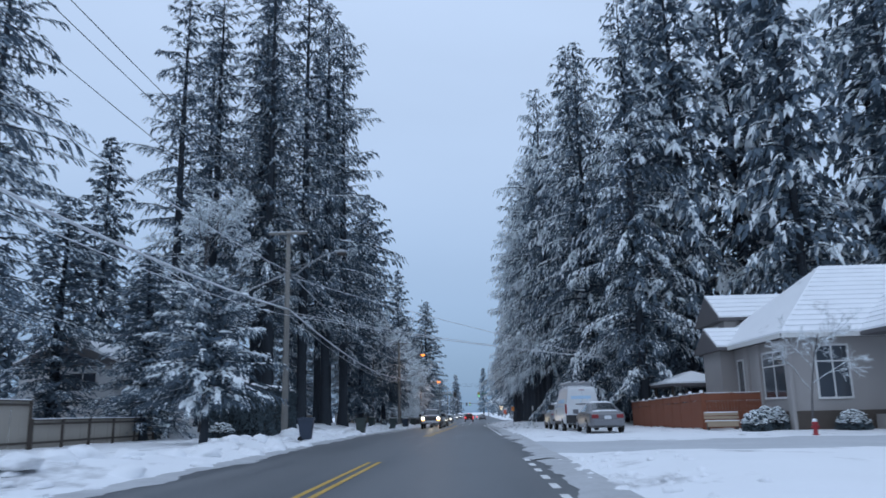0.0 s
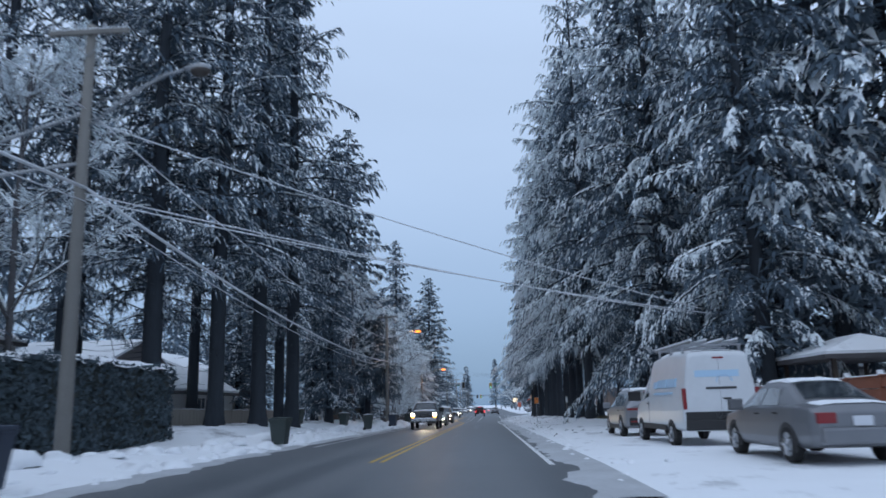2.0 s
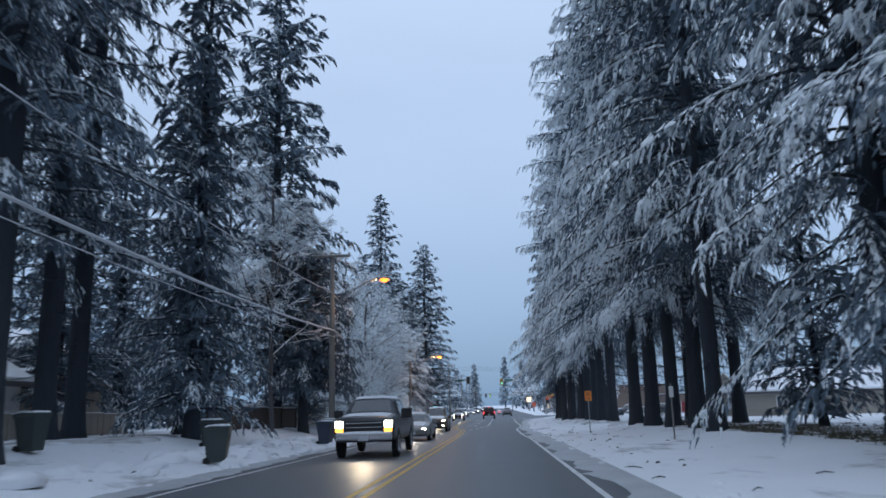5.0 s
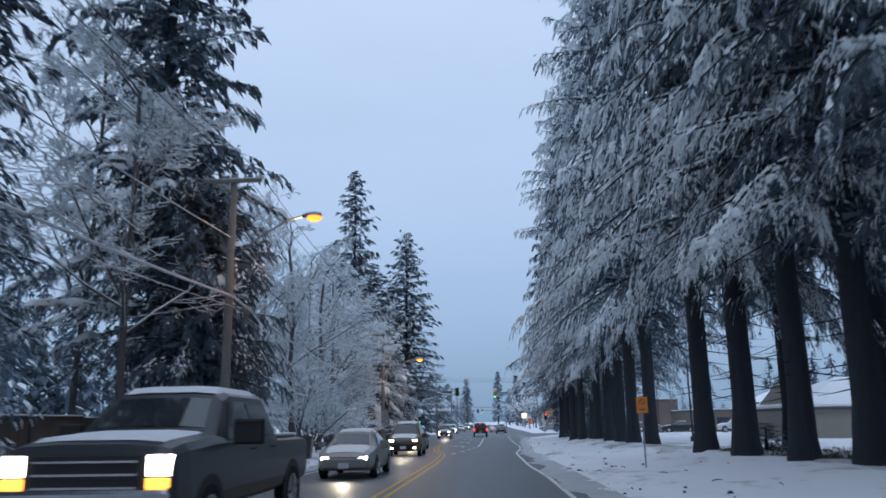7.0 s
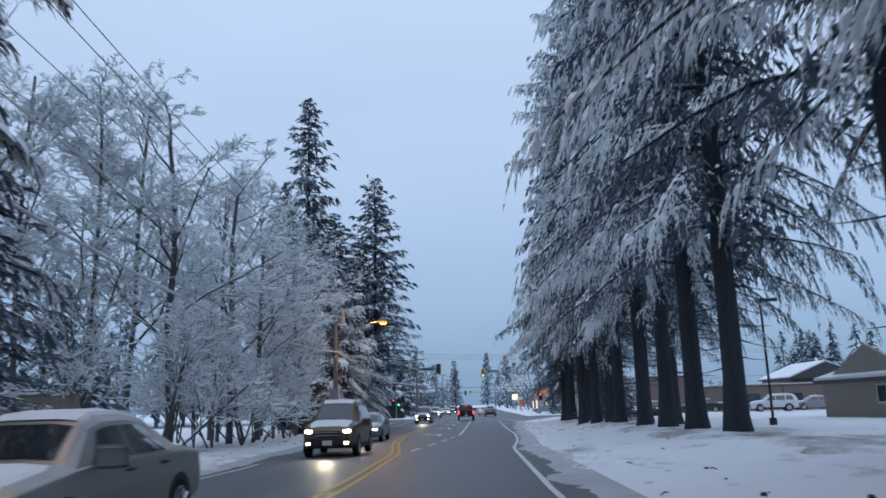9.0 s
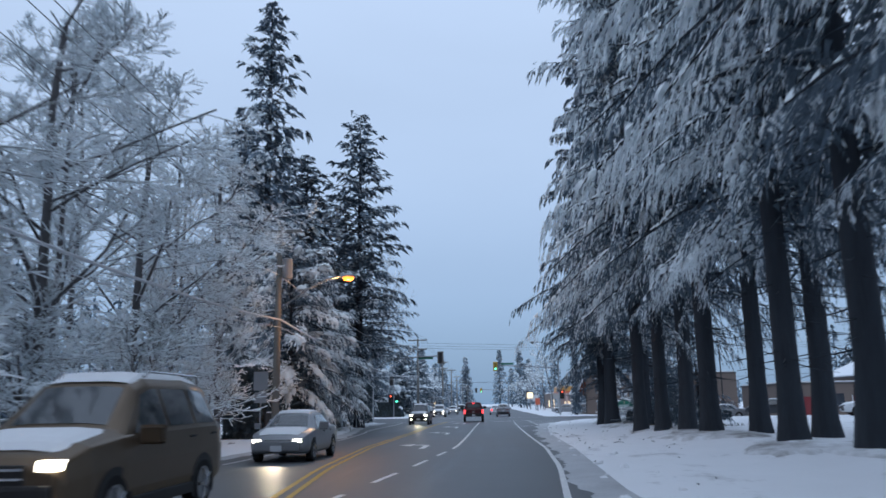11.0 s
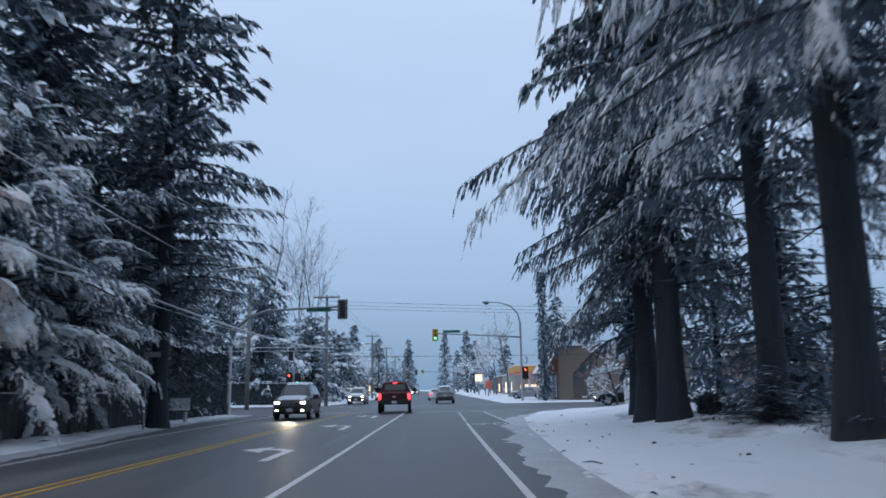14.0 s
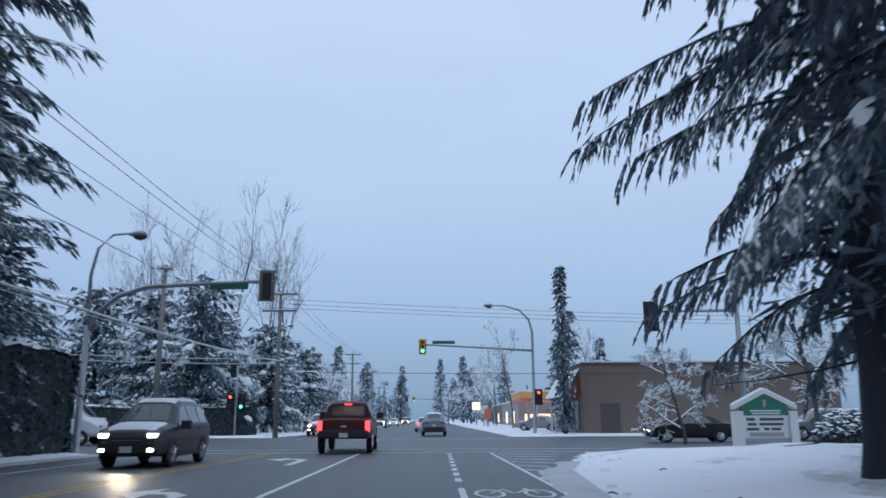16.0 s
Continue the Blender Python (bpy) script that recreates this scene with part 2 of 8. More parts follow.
# ---- mesh helpers ----
def from_arrays(name, verts, faces, mat, parent=None, smooth=False):
    """One mesh object out of arrays of points and of triangles or quads."""
    me = bpy.data.meshes.new(name)
    verts = np.asarray(verts, dtype=np.float32).reshape(-1, 3)
    faces = np.asarray(faces, dtype=np.int32)
    k = faces.shape[1]
    me.vertices.add(len(verts))
    me.vertices.foreach_set("co", verts.ravel())
    me.loops.add(faces.size)
    me.loops.foreach_set("vertex_index", faces.ravel())
    me.polygons.add(len(faces))
    me.polygons.foreach_set("loop_start", np.arange(0, faces.size, k, dtype=np.int32))
    me.polygons.foreach_set("use_smooth", np.full(len(faces), smooth))
    me.update(calc_edges=True)
    me.validate()
    me.materials.append(mat)
    ob = new(name, me)
    ob.parent = parent
    return ob


def part(name, bm, mat, parent=None, label="", smooth=False):
    """Links a bmesh as one mesh object under a thing or a part."""
    me = bpy.data.meshes.new(name)
    bmesh.ops.recalc_face_normals(bm, faces=bm.faces)
    if smooth:
        for f in bm.faces:
            f.smooth = True
    bm.to_mesh(me)
    bm.free()
    me.materials.append(mat)
    ob = new(name, me)
    ob.parent = parent
    if label:
        tagged(ob, label)
    return ob


def thing(name, m, label, category, group="", kind=""):
    """An Empty at the base of a thing, which carries its parts."""
    ob = new(name)
    ob.matrix_basis = m
    return tagged(ob, label, category, group, kind)


def box_bm(x0, x1, y0, y1, z0, z1, bevel=0.0, bm=None):
    bm = bm or bmesh.new()
    got = bmesh.ops.create_cube(bm, size=1.0)
    for v in got["verts"]:
        v.co = Vector((x0 + (v.co.x + 0.5) * (x1 - x0), y0 + (v.co.y + 0.5) * (y1 - y0), z0 + (v.co.z + 0.5) * (z1 - z0)))
    if bevel:
        edges = list({e for v in got["verts"] for e in v.link_edges})
        bmesh.ops.bevel(bm, geom=edges, offset=bevel, segments=2, affect="EDGES", profile=0.6)
    return bm


def tube_bm(points, radii, sides=8, bm=None, caps=True):
    """A tube along points with a radius at each."""
    bm = bm or bmesh.new()
    rings = []
    pts = [Vector(p) for p in points]
    for i, p in enumerate(pts):
        d = (pts[min(i + 1, len(pts) - 1)] - pts[max(i - 1, 0)]).normalized()
        side = d.cross(Vector((0, 0, 1)) if abs(d.z) < 0.9 else Vector((1, 0, 0))).normalized()
        up = side.cross(d)
        r = radii[i] if hasattr(radii, "__len__") else radii
        rings.append([bm.verts.new(p + (side * math.cos(2 * math.pi * k / sides) + up * math.sin(2 * math.pi * k / sides)) * r) for k in range(sides)])
    for a, b in zip(rings, rings[1:]):
        for k in range(sides):
            bm.faces.new((a[k], a[(k + 1) % sides], b[(k + 1) % sides], b[k]))
    if caps:
        bm.faces.new(rings[0][::-1])
        bm.faces.new(rings[-1])
    return bm


def prism_bm(outline, axis, lo, hi, bevel=0.0, bm=None):
    """An outline of (a, b) pairs pushed along an axis from lo to hi."""
    bm = bm or bmesh.new()

    def place(a, b, c):
        return {"x": (c, a, b), "y": (a, c, b), "z": (a, b, c)}[axis]
    one = [bm.verts.new(place(a, b, lo)) for a, b in outline]
    two = [bm.verts.new(place(a, b, hi)) for a, b in outline]
    fs = [bm.faces.new(one), bm.faces.new(two[::-1])]
    k = len(outline)
    for i in range(k):
        fs.append(bm.faces.new((one[i], two[i], two[(i + 1) % k], one[(i + 1) % k])))
    if bevel:
        bmesh.ops.recalc_face_normals(bm, faces=fs)
        bmesh.ops.bevel(bm, geom=list({e for f in fs for e in f.edges}), offset=bevel, segments=2, affect="EDGES", profile=0.6)
    return bm


def quad_bm(*corners):
    bm = bmesh.new()
    bm.faces.new([bm.verts.new(c) for c in corners])
    return bm


def step(a, b, v):
    """0 below a, 1 above b, smooth between."""
    u = np.clip((np.asarray(v, dtype=float) - a) / (b - a), 0, 1)
    return u * u * (3 - 2 * u)


# ---- the lie of the land ----
def road_z(y):
    """Level at first, then a slope of one in a hundred that eases out before the signals."""
    y = np.asarray(y, dtype=float)
    ease = np.clip((y - 140) / 20, 0, 1)
    return -0.01 * np.clip(y - 40, 0, 100) - 0.1 * (2 * ease - ease ** 2)


def left_edge(y):
    return np.interp(y, [-80, 20, 45, 70, 110, 125, 150, 158, 166, 172, 184, 230, 300, 480, 800, 1600], [-6.4, -6.6, -7.1, -7.4, -7.4, -8.2, -8.7, -9.2, -10.2, -10.8, -10.8, -9.0, -8.0, -8.5, -24, -140])


def right_edge(y):
    return np.interp(y, [-80, 50, 105, 120, 135, 152, 164, 174, 179, 184, 230, 300, 480, 800, 1600], [1.75, 1.75, 1.75, 1.7, 2.4, 2.8, 3.5, 4.4, 5.6, 7.0, 6.8, 6.6, 6.0, -10, -126])


def ripple(x, y):
    """Low uneven waves, the same at every build."""
    return (np.sin(x * 0.9 + 1.3 * np.sin(y * 0.37)) * np.sin(y * 0.71 + 0.8 * np.sin(x * 0.53)) * 0.5
            + np.sin(x * 2.3 + y * 1.1) * np.sin(y * 1.9 - x * 0.7) * 0.28 + np.sin(x * 5.1 - y * 3.3) * np.sin(y * 4.7 + x * 2.1) * 0.12)


SIDE = (20.5, 33.5)       # side street towards the houses
CROSS = (185.6, 211.0)    # cross street at the signals


def verge_z(x, y):
    """Height of the snow over the road's level, beside the road."""
    x, y = np.asarray(x, dtype=float), np.asarray(y, dtype=float)
    dl, dr = left_edge(y) - x, x - right_edge(y)
    # ploughed ridges
    left = 0.02 + 0.10 * step(0.1, 1.2, dl) + 0.34 * np.exp(-((dl - 2.2) / 1.0) ** 2) * (1 - step(95, 120, y)) * (0.6 + 0.8 * ripple(x * 0.6, y * 0.7))
    left = left + 0.62 * step(2.5, 6.5, dl) * step(46, 60, y) * (1 - step(108, 125, y))
    right = 0.01 + 0.10 * step(0.2, 2.2, dr) + 0.30 * step(3.2, 6.2, dr) * step(60, 80, y) * (1 - step(174, 184, y))
    near = np.exp(-((x - 5.5) / 4.5) ** 2) * np.exp(-((y - 13.5) / 6.0) ** 2)
    right = right + 0.22 * near * step(0.4, 2.2, dr)
    corner = 0.6 * np.exp(-((x - 11) / 6.5) ** 2) * np.exp(-((y - 177) / 7.0) ** 2)
    right = right + 0.30 * corner * step(0.5, 3.0, dr)
    z = np.where(dl > 0, left, np.where(dr > 0, right, -0.08))
    out = np.maximum(np.maximum(dl, dr), 0)
    z = z + ripple(x, y) * 0.05 * step(0.3, 2.0, out) * (1 - step(30, 60, out))
    # streets that lead off
    on_side = step(SIDE[0] - 1.0, SIDE[0] + 0.5, y) * (1 - step(SIDE[1] - 0.5, SIDE[1] + 1.0, y)) * (dr > 0)
    z = z * (1 - on_side) + (0.015 + 0.012 * ripple(x, y)) * on_side
    on_cross = step(CROSS[0] - 1.2, CROSS[0] - 0.2, y) * (1 - step(CROSS[1] + 0.2, CROSS[1] + 1.2, y)) * (out > 0)
    return z * (1 - on_cross) - 0.08 * on_cross


def ground_z(x, y):
    return float(road_z(y) + verge_z(x, y))


def sheet(name, xs, ys, zfun, mat, label, category):
    gx, gy = np.meshgrid(xs, ys)
    v = np.stack([gx, gy, zfun(gx, gy)], -1).reshape(-1, 3)
    nx, ny = len(xs), len(ys)
    i = np.arange((ny - 1) * (nx - 1))
    a = i // (nx - 1) * nx + i % (nx - 1)
    ob = from_arrays(name, v, np.stack([a, a + 1, a + nx + 1, a + nx], -1), mat, smooth=True)
    return tagged(ob, label, category, kind="structure")


gxs = np.concatenate([[-900, -400, -200, -120, -80, -60, -48], np.arange(-40, -19, 1.5), np.arange(-18.5, 14, 0.45), np.arange(14.5, 45, 1.5), [48, 60, 80, 120, 200, 400, 900]])
gys = np.concatenate([[-300, -120, -60, -30], np.arange(-15, 0, 1.0), np.arange(0, 225, 0.7), np.arange(225, 300, 2.0), [310, 340, 400, 500, 700, 1000, 1600, 2500]])
sheet("ground", gxs, gys, lambda x, y: road_z(y) + verge_z(x, y), M_SNOW_GROUND, "trodden snow over level verges and gardens", "snowy ground")


def strip(name, ys, lo, hi, zoff, mat, label="", category="", nx=2, kind="structure", parent=None):
    """A flat band along the road between x = lo(y) and hi(y)."""
    ys = np.asarray(ys, dtype=float)
    a, b = np.broadcast_to(lo(ys), ys.shape), np.broadcast_to(hi(ys), ys.shape)
    u = np.linspace(0, 1, nx)
    x = a[:, None] * (1 - u) + b[:, None] * u
    y = np.repeat(ys[:, None], nx, 1)
    v = np.stack([x, y, road_z(y) + zoff], -1).reshape(-1, 3)
    i = np.arange((len(ys) - 1) * (nx - 1))
    q = i // (nx - 1) * nx + i % (nx - 1)
    ob = from_arrays(name, v, np.stack([q, q + 1, q + nx + 1, q + nx], -1), mat, parent, smooth=True)
    if label:
        tagged(ob, label, category, kind=kind)
    return ob


road_ys = np.concatenate([np.arange(-80, 320, 1.0), [340, 400, 480, 600, 700, 800, 1000, 1600]])
strip("road", road_ys, lambda y: left_edge(y) - 0.25, lambda y: right_edge(y) + 0.25, 0.0, M_ASPHALT, "damp grey asphalt road cleared of snow", "road", nx=6)
for n_, x0, x1 in (("cross_street", 5.0, 160.0), ("cross_street", -160.0, -8.2)):
    v = [(x, y, float(road_z(y)) - 0.012) for y in (CROSS[0] - 0.6, 198, CROSS[1] + 0.6) for x in (x0, x1)]
    tagged(from_arrays(n_, v, [(0, 1, 3, 2), (2, 3, 5, 4)], M_ASPHALT), "damp asphalt cross street at the signals", "road", kind="structure")


def ragged_strip(name, y0, y1, edge, side, wide, mat, label, seed, dy=0.35, zoff=0.012):
    """Slush left by the plough along an edge, with an uneven outline."""
    rng = np.random.default_rng(seed)
    ys = np.arange(y0, y1, dy)
    walkx = np.convolve(rng.normal(0, 1, len(ys) + 16), np.ones(7) / 7, "same")[8:8 + len(ys)]
    fine = rng.normal(0, 1, len(ys))
    w = np.clip(wide * (0.75 + 0.9 * walkx) + 0.06 * fine, 0.05, None)
    lo = edge(ys) + side * 0.5
    hi = edge(ys) - side * w
    v = np.stack([np.stack([lo, ys, road_z(ys) + zoff + 0.02], -1), np.stack([(lo + hi) / 2, ys, road_z(ys) + zoff + 0.03 + 0.01 * fine], -1), np.stack([hi, ys, road_z(ys) + zoff - 0.008], -1)], 1).reshape(-1, 3)
    i = np.arange(len(ys) - 1)
    f = np.concatenate([np.stack([3 * i, 3 * i + 1, 3 * i + 4, 3 * i + 3], -1), np.stack([3 * i + 1, 3 * i + 2, 3 * i + 5, 3 * i + 4], -1)])
    return tagged(from_arrays(name, v, f, mat, smooth=True), label, "slush", kind="structure")


ragged_strip("slush_edge", -20, 184.5, left_edge, -1, 0.38, M_SLUSH, "grey slush ridge along the road's edge", 3)
ragged_strip("slush_edge", -20, 20, right_edge, 1, 0.22, M_SLUSH, "grey slush ridge along the road's edge", 4)
ragged_strip("slush_edge", 20, 34, right_edge, 1, 0.5, M_SLUSH, "grey slush across the mouth of the side street", 5)
ragged_strip("slush_edge", 34, 178, right_edge, 1, 0.40, M_SLUSH, "grey slush ridge along the road's edge", 6)


# ---- road markings ----
def line(name, y0, y1, xfun, half, mat, label, seg=2.0, category="road marking"):
    ys = np.linspace(y0, y1, max(2, int((y1 - y0) / seg) + 1))
    return strip(name, ys, lambda y: xfun(y) - half, lambda y: xfun(y) + half, 0.006, mat, label, category)


def yellow_x(y):
    return np.interp(y, [-80, 20, 60, 105, 116, 126, 138, 150, 168, 175, 186], [-2.68, -2.66, -2.78, -2.86, -3.1, -4.2, -4.95, -5.1, -5.12, -5.0, -4.55])


def fog_x(y):
    return np.interp(y, [-80, 20, 60, 95, 102, 118, 126, 136, 150, 165, 185], [1.25, 1.25, 1.24, 1.22, 1.03, 1.05, 1.6, 1.95, 1.99, 2.01, 2.12])


def turn_x(y):
    return np.interp(y, [117, 127, 137, 150, 165, 175, 186], [-2.75, -2.0, -1.42, -1.38, -1.34, -1.26, -1.2])


for y0, y1 in ((-60, 20.3), (42, 185.5)):
    for dx in (-0.13, 0.13):
        line("yellow_line", y0, y1, lambda y, dx=dx: yellow_x(y) + dx, 0.055, M_YELLOW, "worn yellow double centre line painted on asphalt")
for y0 in np.arange(11.0, 20.5, 1.75):
    line("white_dash", y0, y0 + 0.85, fog_x, 0.07, M_WHITE, "short white dash across a street mouth")
line("white_edge_line", -60, 9.5, fog_x, 0.055, M_WHITE, "worn white line at the road's edge")
line("white_edge_line", 40, 169.5, fog_x, 0.06, M_WHITE, "worn white line at the road's edge")
for y0 in np.arange(171.0, 184, 1.7):
    line("white_dash", y0, y0 + 0.95, fog_x, 0.07, M_WHITE, "short white dash beside the bicycle lane")
for y0 in np.arange(117.5, 136, 4.6):
    line("white_dash", y0, y0 + 2.4, turn_x, 0.06, M_WHITE, "white dash at the start of a turning lane")
line("white_lane_line", 138.5, 184.6, turn_x, 0.06, M_WHITE, "solid white line of the turning lane")
line("white_edge_line", 52, 112, lambda y: left_edge(y) + 0.75, 0.05, M_WHITE, "faint white line at the road's far edge")
line("white_edge_line", 128, 183, lambda y: np.maximum(left_edge(y) + 0.85, -8.75), 0.05, M_WHITE, "faint white line at the road's far edge")


# ---- trees ----
def bark_tube(points, radii, sides):
    """Arrays of a tube: points (n, 3), radii (n)."""
    p, r = np.asarray(points, dtype=float), np.asarray(radii, dtype=float)
    d = np.gradient(p, axis=0)
    d /= np.linalg.norm(d, axis=1, keepdims=True) + 1e-9
    ref = np.where(np.abs(d[:, 2:3]) < 0.9, np.array([[0, 0, 1.0]]), np.array([[1.0, 0, 0]]))
    s = np.cross(d, ref)
    s /= np.linalg.norm(s, axis=1, keepdims=True) + 1e-9
    u = np.cross(s, d)
    a = np.arange(sides) * 2 * math.pi / sides
    v = p[:, None] + (s[:, None] * np.cos(a)[None, :, None] + u[:, None] * np.sin(a)[None, :, None]) * r[:, None, None]
    n = len(p)
    i = np.arange((n - 1) * sides)
    ring, k = i // sides, i % sides
    k2 = (k + 1) % sides
    f = np.stack([ring * sides + k, ring * sides + k2, (ring + 1) * sides + k2, (ring + 1) * sides + k], -1)
    return v.reshape(-1, 3), f


class Soup:
    """Collects points and faces of one mesh."""

    def __init__(self):
        self.v, self.f, self.n = [], [], 0

    def add(self, v, f):
        self.v.append(np.asarray(v).reshape(-1, 3))
        self.f.append(np.asarray(f) + self.n)
        self.n += len(self.v[-1])

    def tile(self, v, f):
        """v: (m, k, 3), the same faces f for each of the m pieces."""
        m, k = v.shape[:2]
        if m:
            self.add(v.reshape(-1, 3), (np.asarray(f)[None] + (np.arange(m) * k)[:, None, None]).reshape(-1, np.asarray(f).shape[1]))

    def ob(self, name, mat, parent, smooth=False):
        return from_arrays(name, np.concatenate(self.v), np.concatenate(self.f), mat, parent, smooth)


def unit(v):
    return v / (np.linalg.norm(v, axis=-1, keepdims=True) + 1e-9)


def flakes(soup, at, ahead, across, up, ln, wd, hi):
    """Small crusts of snow, folded along their length: four points and two faces each."""
    ridge = up * hi[:, None]
    soup.tile(np.stack([at - ahead * ln[:, None] + ridge, at - across * wd[:, None], at + ahead * ln[:, None] + ridge, at + across * wd[:, None]], 1), [(0, 1, 2), (0, 2, 3)])


def cushions(soup, rng, at, ahead, across, up, ln, wd, hi):
    """Soft uneven pads of snow: a raised middle, a shoulder and a ragged rim that hangs over."""
    n = len(at)
    a = np.arange(7) * 2 * math.pi / 7 + rng.normal(0, 0.15, (n, 7))
    ca, sa = np.cos(a)[:, :, None], np.sin(a)[:, :, None]
    k = rng.uniform(0.7, 1.3, (n, 7))[:, :, None]
    lv, wv, uv = (ahead * ln[:, None])[:, None], (across * wd[:, None])[:, None], (up * hi[:, None])[:, None]
    mid = at[:, None] + (lv * ca + wv * sa) * 0.55 * k + uv * 0.75
    rim = at[:, None] + (lv * ca + wv * sa) * k - uv * rng.uniform(0.1, 0.9, (n, 7))[:, :, None]
    f = [(0, 1 + i, 1 + (i + 1) % 7) for i in range(7)]
    for i in range(7):
        j = (i + 1) % 7
        f += [(1 + i, 8 + i, 8 + j), (1 + i, 8 + j, 1 + j)]
    soup.tile(np.concatenate([at[:, None] + uv, mid, rim], 1), f)


def conifer(name, m, label, seed, height=28.0, base=5.0, radius=4.5, trunk=0.42, boughs=120, gap=0.26, droop=0.5, rise=0.2, fall=0.6,
            snow=0.6, shape=0.75, twig=0.8, needles=None, ragged=0.35, category="conifer tree", group="", stubs=0, low=1.0,
            sprays=6, spray=0.27, wide=1.0, heap=1.0, ridge=1.0, core=0, bare=0.14, frost=0.15, clumps=3, shelter=0.0, pads=0.0, pad=0.2, canopy=0.0, clear=0.0, coarse=1.0):
    """A conifer: tapered trunk, drooping boughs like fronds, hanging branchlets set with needle sprays, and snow along the top of each."""
    rng = np.random.default_rng(seed)
    root = thing(name, m, label, category, group)
    zs = np.linspace(-0.5, height, 14)
    lean = np.cumsum(rng.normal(0, 0.05, (14, 2)), 0) * 0.6
    lean -= lean[0]
    taper = trunk * np.clip(1 - zs / height, 0.02, 1) ** 0.75
    zs[1], zs[2] = 0.55, 1.7
    taper[0] *= 1.55
    taper[1] *= 1.16
    taper[2] *= 1.04
    wood, green, white = Soup(), Soup(), Soup()
    wood.add(*bark_tube(np.column_stack([lean, zs]), taper, 10))
    # boughs
    u = (np.arange(boughs) + rng.uniform(0, 1, boughs)) / boughs
    bz = base + (height - base) * (1 - u ** low * 0.995)
    top = (height - bz) / (height - base)
    az = np.arange(boughs) * 2.39996 + rng.normal(0, 0.5, boughs)
    bz = bz - shelter * 1.2 * np.clip(np.cos(az), 0, 1) * step(0.6, 0.8, top)
    full = radius * np.clip(top, 0, 1) ** shape * (1 - 0.2 * step(0.85, 1.0, top))
    length = np.clip(full * np.where(rng.uniform(0, 1, boughs) < 0.2, rng.uniform(1.0, 1.0 + ragged * 0.6, boughs), rng.uniform(1 - ragged, 1.02, boughs)), 0.12 + 0.3 * np.minimum(1, (height - bz) / 0.8), None)
    length = np.where((bz < clear) & (np.sin(az) < 0.15), 0.15, length)
    lift = rise + 0.55 * (1 - top) ** 2 + rng.normal(0, 0.08, boughs)
    sag = droop * (0.45 + 0.65 * top) * rng.uniform(0.7, 1.3, boughs)
    bend = rng.normal(0, 0.12, boughs)
    out = np.column_stack([np.cos(az), np.sin(az), np.zeros(boughs)])
    side = np.column_stack([-np.sin(az), np.cos(az), np.zeros(boughs)])
    start = np.column_stack([np.interp(bz, zs, lean[:, 0]), np.interp(bz, zs, lean[:, 1]), bz])
    load = np.where(rng.uniform(0, 1, boughs) < 0.42, rng.uniform(0.08, 0.6, boughs), rng.uniform(0.9, 2.1, boughs))
    # boughs turned into the grove stay nearly free of snow
    load *= 1 - shelter * np.clip(0.25 + 1.1 * np.cos(az), 0, 1) * (1 - 0.7 * step(12.0, 20.0, bz))
    load *= 1 - canopy * (1 - step(5.0, 13.0, bz))
    up = np.array([0, 0, 1.0])

    def spine(i, s):
        z = length[i] * (lift[i] * s - sag[i] * s * s + 0.22 * sag[i] * s ** 4)
        return start[i] + out[i] * (length[i] * s)[:, None] + up * z[:, None] + side[i] * (bend[i] * length[i] * s * s)[:, None]

    for i in range(boughs):
        if length[i] > 0.9:
            s = np.linspace(0, 0.92, 5)
            wood.add(*bark_tube(spine(np.full(5, i), s), 0.012 + 0.012 * length[i] * (1 - s), 3))
    for _ in range(stubs):
        a, z = rng.uniform(0, 2 * math.pi), rng.uniform(base * 0.35, base * 1.3)
        ln = rng.uniform(0.6, 2.8)
        s = np.linspace(0, 1, 4)
        wood.add(*bark_tube(np.column_stack([np.cos(a) * ln * s, np.sin(a) * ln * s, z - 0.25 * ln * s + 0.1 * ln * s * s]), 0.03 * (1 - 0.8 * s), 3))
    wood.ob("trunk", M_BARK, root, True)
    # branchlets in two ranks along each bough; the far upper ones are fewer and broader
    high = coarse * step(8.0, 15.0, bz)
    count = np.maximum(2, (length / (gap * (1 + 1.3 * high))).astype(int))
    idx = np.repeat(np.arange(boughs), 2 * count)
    rank = np.concatenate([np.arange(2 * c) for c in count])
    n = len(idx)
    s = np.clip(bare + (1 - bare) * (rank // 2 + rng.uniform(0, 1, n)) / count[idx], 0.05, 1.0)
    p0 = spine(idx, s)
    ang = np.radians(rng.normal(58, 15, n)) * (1 - 0.65 * s) * np.where(rank % 2 == 0, 1.0, -1.0)
    slope = (lift[idx] - 2 * sag[idx] * s) * 0.85
    d1 = unit(out[idx] * np.cos(ang)[:, None] + side[idx] * np.sin(ang)[:, None] + up * (slope - rng.uniform(-0.05, 0.3, n))[:, None])
    lb = twig * rng.uniform(0.55, 1.2, n) * (0.35 + 0.65 * np.minimum(1, length[idx] / 3.0)) * (1.12 - 0.62 * s)
    drop = fall * rng.uniform(0.4, 1.3, n)

    def branchlet(i, f):
        return p0[i] + d1[i] * (lb[i] * f)[:, None] - up * (lb[i] * drop[i] * f * f)[:, None]

    each = np.round(sprays * (1 + 0.7 * (1 - high[idx]))).astype(int)
    i = np.repeat(np.arange(n), each)
    k = np.concatenate([np.arange(c) for c in each])
    q_ = len(i)
    f = np.clip((k + rng.uniform(0.1, 1.0, q_)) / each[i], 0, 1)
    q = branchlet(i, f)
    along = unit(d1[i] - up * (2 * drop[i] * f)[:, None])
    flat = unit(np.cross(along, up))
